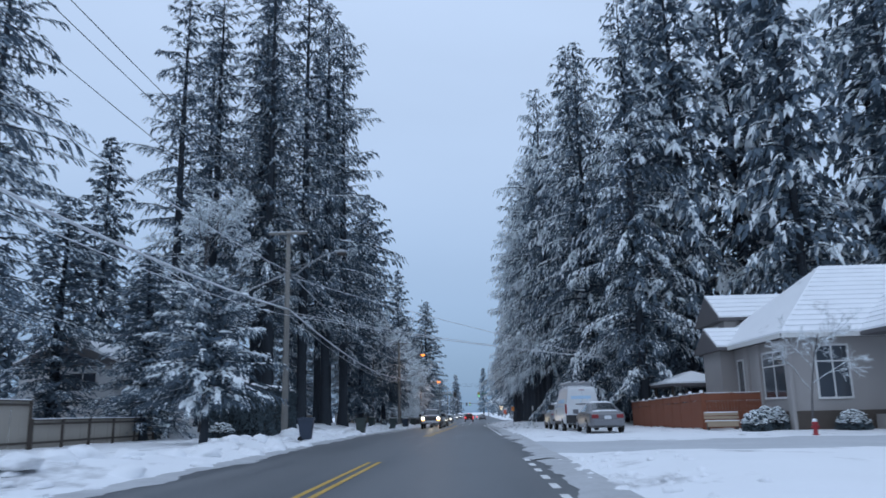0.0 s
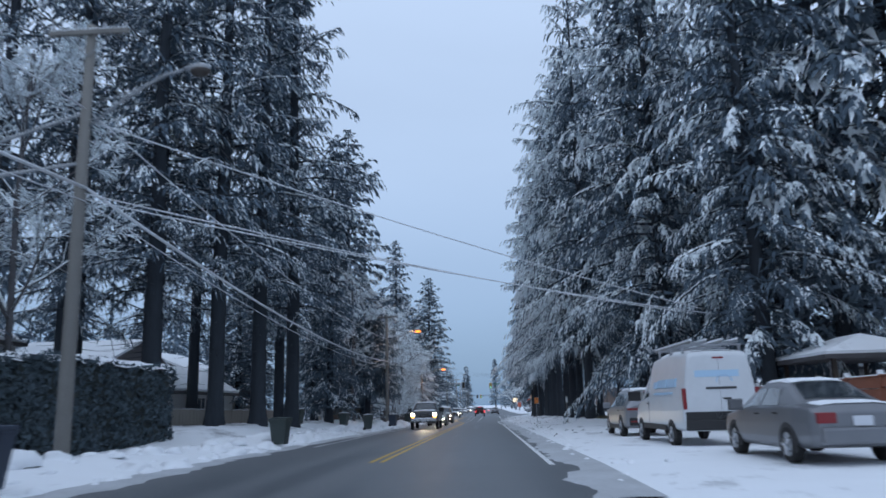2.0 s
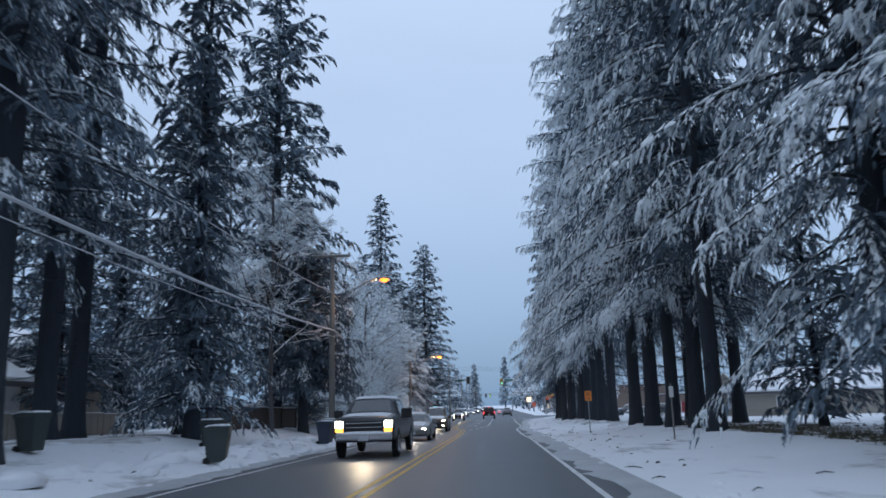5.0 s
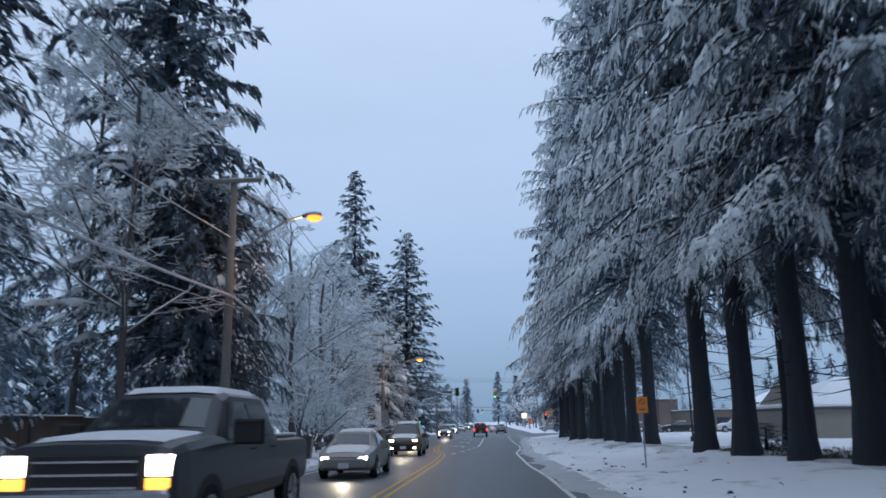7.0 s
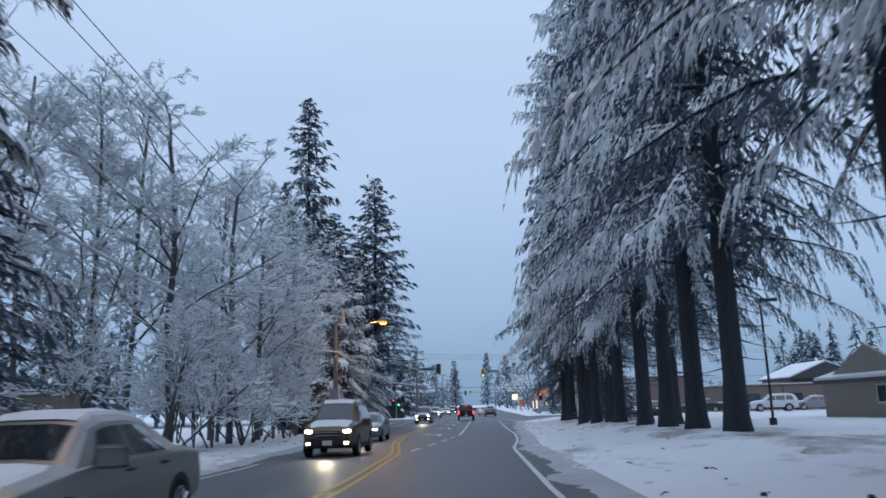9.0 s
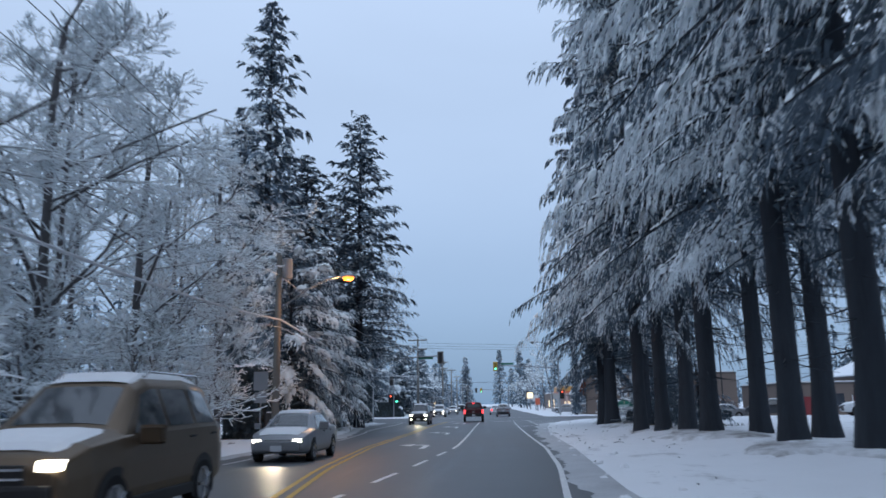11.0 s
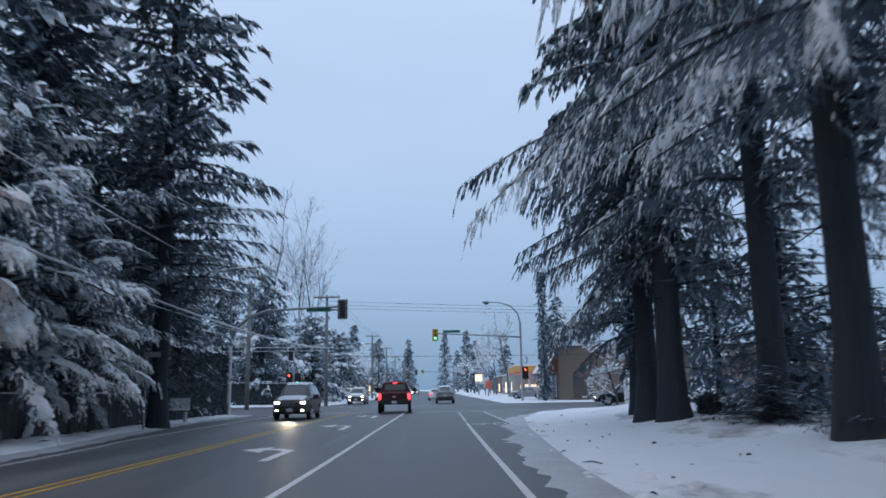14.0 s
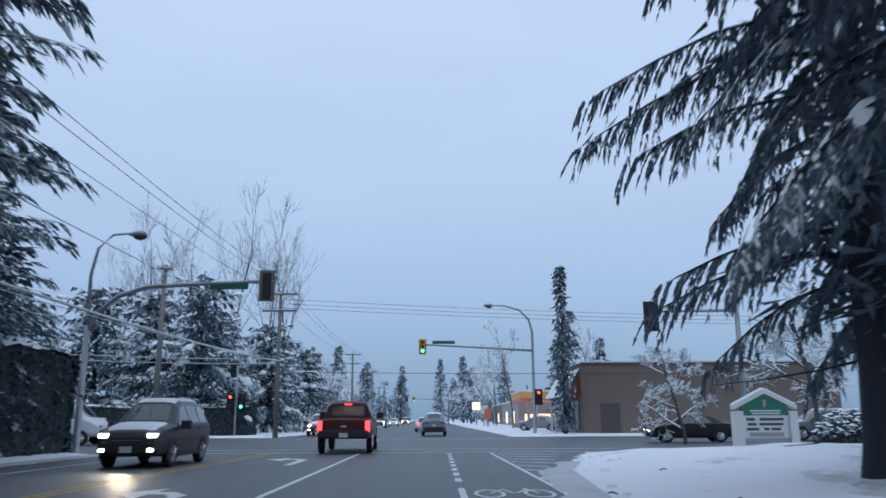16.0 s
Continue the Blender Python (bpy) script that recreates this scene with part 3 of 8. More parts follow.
    sa = np.radians(rng.normal(38, 16, q_)) * np.where(k % 2 == 0, 1, -1) * (1 - 0.6 * f)
    d = unit(along * np.cos(sa)[:, None] + flat * np.sin(sa)[:, None] - up * rng.uniform(0.0, 0.5, q_)[:, None])
    ls = spray * rng.uniform(0.6, 1.4, q_) * (0.85 + 0.75 * high[idx[i]])
    ls *= np.clip(0.42 + 0.38 * length[idx[i]], 0.55, 1.0)
    wv = unit(np.cross(d, rng.normal(0, 0.5, (q_, 3)) + up)) * (ls * rng.uniform(0.08, 0.17, q_) * wide * (0.8 + 0.8 * high[idx[i]]))[:, None]
    # some sprays are white with frost, more of them on laden boughs and towards the tips
    icy = rng.uniform(0, 1, q_) < frost * load[idx[i]] * (0.1 + 1.35 * s[i])
    blades = np.stack([q - wv, q + d * ls[:, None], q + wv], 1)
    green.tile(blades[~icy], [(0, 1, 2)])
    white.tile(blades[icy], [(0, 1, 2)])
    if core:
        # shaded inner foliage close to the trunk
        j = (boughs * rng.uniform(0, 1, core) ** 0.55).astype(int)
        q = spine(j, rng.uniform(0.05, 0.5, core)) + rng.normal(0, 0.25, (core, 3))
        d = unit(rng.normal(0, 1, (core, 3)) * np.array([1, 1, 0.6]) - up * 0.7)
        wv = unit(np.cross(d, rng.normal(0, 1, (core, 3)))) * (rng.uniform(0.07, 0.15, core) * min(1, spray / 0.3))[:, None]
        ls = rng.uniform(0.5, 1.1, core)[:, None] * min(1, spray / 0.3)
        green.tile(np.stack([q - wv, q + d * ls, q + wv], 1), [(0, 1, 2)])
    green.ob("crown", needles or M_NEEDLE, root)
    # snow along the branchlets, in small broken heaps
    j = np.flatnonzero(rng.uniform(0, 1, n) < snow * load[idx] * (0.2 + 1.1 * s))
    j = np.repeat(j, np.where(high[idx[j]] > 0.5, 2, clumps))
    if len(j):
        m_ = len(j)
        f = rng.uniform(0.1, 1.0, m_)
        ahead = unit(d1[j] - up * (2 * drop[j] * f)[:, None] + rng.normal(0, 0.22, (m_, 3)))
        across = unit(np.cross(ahead, up) + 1e-6)
        over = np.cross(across, ahead)
        grow = heap * rng.uniform(0.4, 1.5, m_) * (0.85 + 1.0 * high[idx[j]])
        at = branchlet(j, f) + over * 0.02 + across * rng.normal(0, 0.05, m_)[:, None] * lb[j][:, None]
        flakes(white, at, ahead, across, over, lb[j] * rng.uniform(0.08, 0.20, m_) * (1 + 0.9 * high[idx[j]]), (0.02 + 0.032 * lb[j]) * grow, (0.012 + 0.02 * lb[j]) * grow)
    # and in lumpy ribbons along the boughs themselves
    reach = np.maximum(1, (length / (0.2 + 0.25 * high)).astype(int))
    k = np.repeat(np.arange(boughs), reach)
    s = np.clip((np.concatenate([np.arange(c) for c in reach]) + rng.uniform(0, 1, len(k))) / reach[k], 0.03, 0.99)
    keep = rng.uniform(0, 1, len(k)) < ridge * np.clip(load[k], 0, 1.3) * (0.25 + 0.8 * step(0.1, 0.5, s))
    k, s = k[keep], s[keep]
    if len(k):
        ahead = unit(out[k] + up * (lift[k] - 2 * sag[k] * s)[:, None] + side[k] * (2 * bend[k] * s)[:, None])
        across = side[k]
        grow = heap * rng.uniform(0.5, 1.5, len(k)) * (0.8 + 0.8 * high[k]) * (1.15 - 0.5 * s)
        at = spine(k, s) + up * 0.03 + across * rng.normal(0, 0.05, len(k))[:, None]
        flakes(white, at, ahead, across, up + 0 * ahead, (0.17 + 0.15 * high[k]) * rng.uniform(0.6, 1.4, len(k)), (0.04 + 0.011 * length[k]) * grow, (0.035 + 0.008 * length[k]) * grow)
    # cushions of snow on laden boughs
    if pads:
        want = np.where((load > 0.9) & (bz < 15), length * pads * load, 0).astype(int)
        k = np.repeat(np.arange(boughs), want)
        m_ = len(k)
        s = rng.uniform(0.35, 1.0, m_)
        ahead = unit(out[k] + up * (lift[k] - 2 * sag[k] * s)[:, None] + rng.normal(0, 0.2, (m_, 3)))
        across = unit(np.cross(ahead, up))
        over = np.cross(across, ahead)
        size = pad * rng.uniform(0.5, 1.4, m_)
        at = spine(k, s) + side[k] * (rng.normal(0, 0.28, m_) * length[k] * 0.3 * (1.1 - s))[:, None] - up * rng.uniform(0, 0.1, m_)[:, None]
        cushions(white, rng, at, ahead, across, over, size * 1.25, size * 0.9, size * 0.45)
    if white.n:
        tagged(white.ob("snow_cover", M_TREESNOW, root, True), kind="stuff")
    return root


def broadleaf(name, m, label, seed, height=15.0, trunk=0.16, levels=4, forks=5, spread=0.55, first=0.35, snow=0.85, category="bare tree", group="", stems=1, twigs=1.0, thick=1.0, straight=False, bark=1.0):
    """A leafless tree, its twigs lined with snow."""
    rng = np.random.default_rng(seed)
    root = thing(name, m, label, category, group)
    wood, white = Soup(), Soup()
    segs = []

    def grow(p, d, ln, r, level):
        n = (6, 4, 3, 2, 2)[level]
        pts = [p]
        q = p.copy()
        dd = d.copy()
        for _ in range(n - 1):
            dd = unit(dd + rng.normal(0, 0.04 if straight and level == 0 else 0.13, 3) + np.array([0, 0, 0.05 if level < 3 else -0.05]))
            q = q + dd * ln / (n - 1)
            pts.append(q.copy())
        pts = np.array(pts)
        rad = r * np.linspace(1, 0.45, n)
        if level < levels or rng.uniform() < bark:
            wood.add(*bark_tube(pts, rad, (8, 5, 3, 3, 3)[level]))
        if level >= 1:
            segs.append((pts, rad))
        if level < levels:
            k = int(forks * ((3.8 if straight else 1.6) if level == 0 else 1.0) * twigs ** (level > 1)) + rng.integers(0, 2)
            for j in range(k):
                s = rng.uniform(first if level == 0 else 0.25, 1.0)
                at = s * (n - 1)
                i = min(int(at), n - 2)
                base = pts[i] + (pts[i + 1] - pts[i]) * (at - i)
                t = unit(pts[i + 1] - pts[i])
                sd = unit(np.cross(t, rng.normal(0, 1, 3)))
                nd = unit(t * (1 - spread * 0.5) + sd * spread * rng.uniform(0.7, 1.4))
                grow(base, nd, ln * (rng.uniform(0.22, 0.34) * (1.35 - 0.8 * s) if straight and level == 0 else rng.uniform(0.38, 0.62) * (1.15 - 0.45 * s)), max(r * (1 - 0.55 * s) * 0.5, 0.006 * thick), level + 1)

    for k in range(stems):
        d = unit(np.array([rng.normal(0, 0.28), rng.normal(0, 0.28), 1.0])) if stems > 1 else np.array([0, 0, 1.0])
        grow(np.array([rng.normal(0, 0.25), rng.normal(0, 0.25), -0.3]) * (stems > 1) + np.array([0, 0, -0.2]), d, height * (1 if stems == 1 else rng.uniform(0.6, 1.0)), trunk, 0)
    wood.ob("trunk", M_TWIG, root, True)
    for pts, rad in segs:
        a, b = pts[:-1], pts[1:]
        keep = rng.uniform(0, 1, len(a)) < snow
        a, b, r0 = a[keep], b[keep], rad[:-1][keep]
        if not len(a):
            continue
        t = unit(b - a)
        sd = np.cross(t, np.array([0, 0, 1.0]))
        flat = np.linalg.norm(sd, axis=1, keepdims=True)
        sd = unit(sd) * (r0 * 1.25 + 0.008 * thick)[:, None] * np.clip(flat + 0.2, 0, 1)
        up = np.zeros_like(a)
        up[:, 2] = r0 * 0.7
        hi = up.copy()
        hi[:, 2] += r0 * 0.8 + 0.022 * thick
        white.tile(np.stack([a + up - sd, a + hi, a + up + sd, b + up - sd, b + hi, b + up + sd], 1), [(0, 1, 4, 3), (1, 2, 5, 4)])
    white.ob("snow_cover", M_TREESNOW, root)
    return root


def on_ground(x, y, turn=0.0, sink=0.0):
    return pose(x, y, ground_z(x, y) - sink, 0, 0, turn)


def plant(ob, spots, group=""):
    """Copies of a tree at (x, y, turn, width factor, height factor)."""
    for x, y, turn, sx, sz in spots:
        c = copy_thing(ob, on_ground(x, y, turn))
        c.scale = (sx, sx, sz)


# the tall firs of the western row
FIR = "tall dark fir with snow-dusted boughs beside the road"
fir = conifer("fir_tree", on_ground(-13.35, 67.95), FIR, 11, height=40, base=7.4, radius=5.5, trunk=0.46, boughs=165, gap=0.34, droop=0.45, rise=0.18, fall=0.7, snow=0.42, stubs=30, twig=0.95, shape=0.45, ragged=0.6, group="western firs", low=1.3, sprays=6, spray=0.29, wide=1.2, ridge=0.7, core=250, frost=0.16, coarse=0.35)
fir_b = conifer("fir_tree", on_ground(-12.5, 72.3, 40), FIR, 12, height=40, base=6.8, radius=5.5, trunk=0.46, boughs=165, gap=0.34, droop=0.5, rise=0.18, fall=0.7, snow=0.42, stubs=34, twig=0.95, shape=0.45, ragged=0.6, group="western firs", low=1.3, sprays=6, spray=0.29, wide=1.2, ridge=0.7, core=250, frost=0.16, coarse=0.35)
plant(fir, [(-14.66, 64.5, 80, 1.0, 1.05), (-16.4, 60.5, 250, 1.0, 1.0), (-15.7, 76.2, 200, 0.8, 0.95), (-16.2, 83.0, 20, 0.85, 0.85), (-27.0, 40.0, 120, 1.1, 0.75), (-23.0, 57.5, 160, 0.95, 0.9)])
plant(fir_b, [(-18.2, 64.5, 40, 1.0, 1.05), (-20.5, 76.4, 120, 0.9, 0.95), (-15.2, 79.5, 200, 0.85, 0.85), (-22.4, 29.5, 60, 1.0, 0.85), (-19.3, 66.5, 330, 0.95, 0.9), (-21.5, 61.5, 200, 1.0, 0.95), (-24.0, 67.0, 100, 1.0, 0.9)])
# thick dark evergreens that reach the ground
dense = conifer("evergreen_tree", on_ground(-12.9, 86.0), "dark evergreen with boughs down to the snowy ground", 13, height=24, base=1.0, radius=3.9, trunk=0.30, boughs=140, gap=0.36, droop=0.5, rise=0.2, fall=0.7, snow=0.5, twig=0.85, ragged=0.4, group="western evergreens", shape=0.6, sprays=7, spray=0.3, wide=1.2, ridge=0.45, core=900, frost=0.16)
plant(dense, [(-15.0, 90.0, 70, 1.0, 0.8), (-13.6, 107.5, 300, 0.9, 0.36), (-29, 52, 80, 1.3, 0.7), (-21.5, 50.5, 200, 1.1, 0.45), (-22.5, 92.0, 20, 1.2, 0.75), (-23.5, 101.0, 220, 1.2, 0.8), (-17.6, 40.6, 130, 0.9, 0.42),
              (-13.6, 172.5, 60, 0.85, 0.5), (-13.9, 177.5, 150, 0.9, 0.5), (-14.2, 182.0, 250, 0.85, 0.4), (-13.4, 168.0, 10, 0.8, 0.45)])
conifer("evergreen_tree", on_ground(-12.05, 101.3), "broad dark evergreen spreading low over the verge", 14, height=10.5, base=2.6, radius=3.9, trunk=0.27, boughs=130, gap=0.24, droop=0.5, rise=0.3, fall=0.7, snow=0.3, twig=0.8, ragged=0.35, group="western evergreens", shape=0.3, sprays=7, spray=0.3, wide=1.5, ridge=0.35, core=1500, frost=0.06)
conifer("fir_tree", on_ground(-14.15, 102.3, 60), "tall fir with tufts of snow above the weathered fence", 15, height=31, base=3.6, radius=5.6, trunk=0.44, boughs=170, gap=0.26, droop=0.5, rise=0.22, fall=0.6, snow=0.7, shape=0.5, twig=0.95, group="lone firs", sprays=6, spray=0.3, wide=1.4, heap=1.5, ridge=1.0, core=1200, ragged=0.5, frost=0.16, pads=1.4, pad=0.3)
# crowded eastern grove
SPRUCE = "tall spruce with long snow-laden drooping boughs"
WEEP = "tall spruce with bare lower trunk and drooping snowy boughs"
grove = conifer("spruce_tree", on_ground(13.0, 60.0), SPRUCE, 21, height=36, base=3.0, radius=6.6, trunk=0.38, boughs=170, gap=0.3, droop=0.75, rise=0.25, fall=0.8, snow=0.75, shape=0.6, twig=0.95, ragged=0.5, group="eastern grove", sprays=6, spray=0.31, wide=1.2, heap=1.05, ridge=0.95, core=1000, frost=0.38, clumps=4, pads=1.3, pad=0.14, canopy=0.3, coarse=0.6)
grove_b = conifer("spruce_tree", on_ground(8.1, 98.4, 10), WEEP, 22, height=34, base=5.8, radius=7.0, trunk=0.41, boughs=135, gap=0.27, droop=0.85, rise=0.3, fall=0.9, snow=0.9, shape=0.45, twig=0.95, stubs=30, ragged=0.5, low=0.95, group="eastern grove", sprays=9, spray=0.23, wide=0.95, heap=0.95, ridge=0.85, core=2000, frost=0.6, clumps=5, shelter=0.8, pads=0.7, pad=0.14)
grove_d = conifer("spruce_tree", on_ground(8.0, 103.0, -10), WEEP, 29, height=36, base=6.4, radius=7.0, trunk=0.41, boughs=130, gap=0.27, droop=0.8, rise=0.3, fall=0.9, snow=0.85, shape=0.45, twig=0.95, stubs=36, ragged=0.55, low=0.95, group="eastern grove", sprays=9, spray=0.23, wide=0.95, heap=0.95, ridge=0.8, core=2000, frost=0.56, clumps=5, shelter=0.8, pads=0.7, pad=0.14)
plant(grove, [(10.4, 68.5, 60, 0.95, 1.0), (10.6, 77.0, 200, 1.1, 1.1)])
back = conifer("spruce_tree", on_ground(17.5, 62.0), SPRUCE, 24, height=42, base=3.0, radius=6.8, trunk=0.44, boughs=150, gap=0.42, droop=0.7, rise=0.25, fall=0.8, snow=0.7, shape=0.55, twig=1.2, ragged=0.5, group="eastern grove", sprays=5, spray=0.5, wide=1.3, heap=1.4, ridge=0.85, core=1600, frost=0.32, canopy=0.9)
plant(back, [(18, 72, 280, 1.0, 1.05), (23, 65, 20, 1.0, 1.05), (29, 70, 70, 1.1, 1.08), (36, 66, 170, 1.1, 1.1), (25, 58, 300, 1.0, 1.02), (33, 58, 45, 1.05, 1.05), (20, 84, 100, 0.85, 0.85)])
plant(grove_b, [(13.8, 78.5, 30, 0.95, 1.0), (8.7, 91.0, -24, 0.95, 0.92), (11.2, 102.6, 15, 0.85, 1.0), (8.4, 115.2, -12, 0.95, 1.1), (8.2, 124.0, 26, 0.9, 1.08),
                (10.5, 132.0, -30, 0.9, 1.0), (8.9, 142.9, 18, 0.9, 1.08), (8.6, 151.3, -5, 1.0, 1.02), (8.2, 93.9, 34, 0.85, 1.05), (9.85, 136.1, -20, 0.85, 1.05)])
plant(grove_d, [(8.1, 86.0, 22, 0.85, 1.08), (12.4, 97.2, -28, 0.85, 0.95), (8.1, 119.0, 12, 0.95, 0.9), (8.1, 128.4, -15, 0.85, 0.95), (8.7, 138.5, 30, 0.95, 0.92), (7.4, 146.2, -22, 0.8, 0.85), (8.05, 144.2, 8, 0.8, 0.95), (9.4, 156.7, -34, 0.95, 0.9)])
under = conifer("young_spruce", on_ground(13.8, 172.4, 210), "dark young spruce under the tall eastern trees", 27, height=13, base=0.8, radius=3.0, trunk=0.16, boughs=75, gap=0.4, droop=0.5, fall=0.7, snow=0.15, shape=0.7, twig=0.8, sprays=5, spray=0.36, wide=1.5, ridge=0.2, group="eastern undergrowth", core=250, frost=0.05)
plant(under, [(12.6, 76.0, 20, 1.1, 0.9), (13.0, 88.0, 200, 1.1, 0.8), (11.2, 159.5, 300, 0.9, 0.6), (10.3, 146.0, 220, 0.6, 0.4), (13.5, 71.0, 140, 1.2, 1.2), (15.5, 79.5, 20, 1.2, 1.2), (12.0, 161.5, 100, 0.8, 0.45), (8.9, 155.8, 10, 0.55, 0.11), (9.8, 151.6, 70, 0.6, 0.16), (11.0, 154.0, 170, 0.6, 0.2), (9.6, 101.0, 20, 0.5, 0.08), (16.0, 66.0, 250, 1.3, 1.2)])
grove_c = conifer("spruce_tree", on_ground(8.0, 163.8, 35), "massive spruce with weeping boughs beside the corner", 23, height=30, base=4.6, radius=4.3, trunk=0.37, boughs=125, low=0.9, gap=0.18, droop=1.0, rise=0.42, fall=1.0, snow=0.3, shape=0.33, twig=0.8, stubs=16, ragged=0.7, group="eastern grove", sprays=10, spray=0.21, wide=1.4, heap=0.9, ridge=0.8, core=1600, frost=0.12, clumps=5, shelter=0.8, pads=0.3, pad=0.13)
plant(grove_c, [(8.45, 162.1, -30, 1.24, 1.05)])
conifer("spruce_tree", on_ground(8.7, 167.2), "dark spruce whose low boughs hang beside the notice board", 28, height=28, base=2.2, radius=3.9, trunk=0.37, low=0.7, boughs=200, gap=0.19, droop=0.85, rise=0.35, fall=0.9, snow=0.3, shape=0.28, twig=0.75, stubs=14, ragged=0.6, group="eastern grove", sprays=10, spray=0.21, wide=1.5, heap=0.9, ridge=0.6, core=1600, frost=0.07, clumps=4, canopy=0.8, clear=9.0)
# lone firs before the signals
spire = conifer("fir_tree", on_ground(-16.0, 159.5), "tall narrow fir with snowy boughs against the sky", 31, height=32, base=5, radius=4.9, trunk=0.40, boughs=180, gap=0.32, droop=0.4, rise=0.2, fall=0.5, snow=0.6, shape=0.62, twig=0.9, group="lone firs", sprays=6, spray=0.32, wide=1.5, core=900, ragged=0.5, frost=0.24)
spire_b = conifer("fir_tree", on_ground(-10.7, 169.3), "dark cone-shaped fir with a light dusting of snow", 32, height=26.5, base=5, radius=5.6, trunk=0.38, boughs=160, gap=0.3, droop=0.32, rise=0.26, fall=0.4, snow=0.46, shape=0.62, twig=0.9, group="lone firs", sprays=6, spray=0.32, wide=1.2, ridge=0.7, core=700, frost=0.18)
plant(spire, [(-14.6, 165.5, 100, 1.1, 0.68), (-17.8, 161.5, 20, 1.0, 0.62), (-38.3, 76.0, 30, 1.1, 0.95), (-19, 163, 200, 1.0, 0.75)])
plant(spire_b, [(-14.0, 176.5, 80, 1.0, 0.72), (-17.5, 171.0, 190, 1.0, 0.9)])
low_fir = conifer("young_spruce", on_ground(-12.2, 153.0), "young spruce heavy with snow beside the road", 33, height=12.5, base=2.4, radius=4.6, trunk=0.18, boughs=110, gap=0.25, droop=0.85, rise=0.35, fall=0.7, snow=0.95, shape=0.5, twig=0.85, group="young spruces", sprays=8, spray=0.24, wide=1.2, heap=1.9, ridge=1.4, core=700, frost=0.5, clumps=3, pads=3.4, pad=0.19)
plant(low_fir, [(-12.0, 159.5, 100, 0.95, 0.85), (-11.8, 163.8, 210, 0.75, 0.62), (-16.5, 184.0, 40, 0.8, 0.6), (-18.5, 46.0, 60, 0.8, 0.75)])

conifer("young_spruce", on_ground(-11.9, 33.6, 40), "broad young spruce with snow on its lower boughs", 34, height=7.8, base=1.7, radius=3.3, trunk=0.15, boughs=110, gap=0.2, droop=0.55, rise=0.3, fall=0.6, snow=0.6, shape=0.55, twig=0.6, group="young spruces", sprays=7, spray=0.2, wide=1.4, heap=1.3, ridge=0.9, core=900, frost=0.14, pads=3.5, pad=0.12)
# bare trees of the western thicket
alder = broadleaf("alder_tree", on_ground(-15.5, 122.0), "slender leafless alder lined with snow", 41, height=16, trunk=0.14, forks=4, spread=0.62, first=0.28, straight=True, thick=1.05, twigs=1.75, bark=0.3, group="western thicket")
alder_b = broadleaf("alder_tree", on_ground(-14.5, 131.0), "slender leafless alder lined with snow", 42, height=15, trunk=0.12, forks=4, spread=0.58, first=0.22, straight=True, thick=1.05, twigs=1.75, bark=0.3, group="western thicket")
plant(alder, [(-12.9, 120.5, 130, 1.35, 0.85), (-12.7, 127.5, 250, 1.3, 0.8), (-17, 137, 160, 1.0, 0.95), (-16, 145, 300, 0.9, 0.9), (-17.5, 113.5, 10, 0.95, 0.95), (-13.2, 134.3, 60, 1.25, 0.85), (-13.0, 143.0, 200, 1.2, 0.8)])
plant(alder_b, [(-17.5, 117.0, 90, 1.0, 1.0), (-13.5, 139, 130, 0.9, 0.9), (-18.8, 52.5, 30, 1.35, 1.1), (-17.0, 110.0, 70, 1, 1.1), (-12.8, 97.3, 170, 1.25, 0.95), (-18, 103.5, 250, 1.2, 1.25), (-15.2, 118, 210, 1.0, 0.9)])
thicket = broadleaf("snowy_shrub", on_ground(-12.6, 120.0), "tangled leafless shrub covered in snow", 43, height=5.8, trunk=0.05, forks=5, spread=0.6, first=0.15, levels=3, stems=3, category="shrub", group="western shrubs", snow=0.95, thick=1.5, bark=0.45)
plant(thicket, [(x, y, a, 1.0 + 0.25 * math.sin(a), 0.9 + 0.25 * math.cos(a * 2)) for x, y, a in
                ((-13.2, 124, 50), (-12.4, 128, 120), (-14.8, 126.5, 10), (-12.8, 132, 200), (-13.6, 136, 280), (-12.4, 139.5, 320), (-15.5, 133, 75), (-13.4, 143.5, 140), (-15.2, 147, 230), (-12.8, 147.5, 20), (-16, 140, 100), (-14.5, 116.5, 170), (-11.9, 117.5, 260), (-11.8, 122.5, 35), (-11.7, 126.0, 190), (-12.0, 130.0, 310), (-12.0, 135.0, 95))])


# ---- poles, lamps and wires ----
def wire(name, p, q, sag, r, mat, label, n=14):
    p, q = Vector(p), Vector(q)
    pts = []
    for i in range(n + 1):
        u = i / n
        pts.append(p.lerp(q, u) - Vector((0, 0, 4 * sag * u * (1 - u))))
    return tagged(part(name, tube_bm(pts, r, 5), mat, None, smooth=True), label, "overhead cable")


def lamp_head(parent, x, y, z, lit, mat):
    """A cobra-head lantern with its lens below."""
    bm = tube_bm([(x - 0.32, y, z), (x - 0.15, y, z + 0.02), (x + 0.12, y, z + 0.02), (x + 0.34, y, z - 0.01), (x + 0.40, y, z - 0.03)], [0.06, 0.11, 0.15, 0.12, 0.03], 10)
    head = part("lamp_head", bm, M_STEEL, parent, smooth=True)
    lens = bmesh.new()
    bmesh.ops.create_uvsphere(lens, u_segments=12, v_segments=8, radius=0.24)
    for v in lens.verts:
        v.co = Vector((v.co.x * 1.2 + x + 0.12, v.co.y * 0.85 + y, min(v.co.z, 0.05) * 0.7 + z - 0.06))
    part("lens", lens, mat, head, "glowing lamp lens" if lit else "", smooth=True)


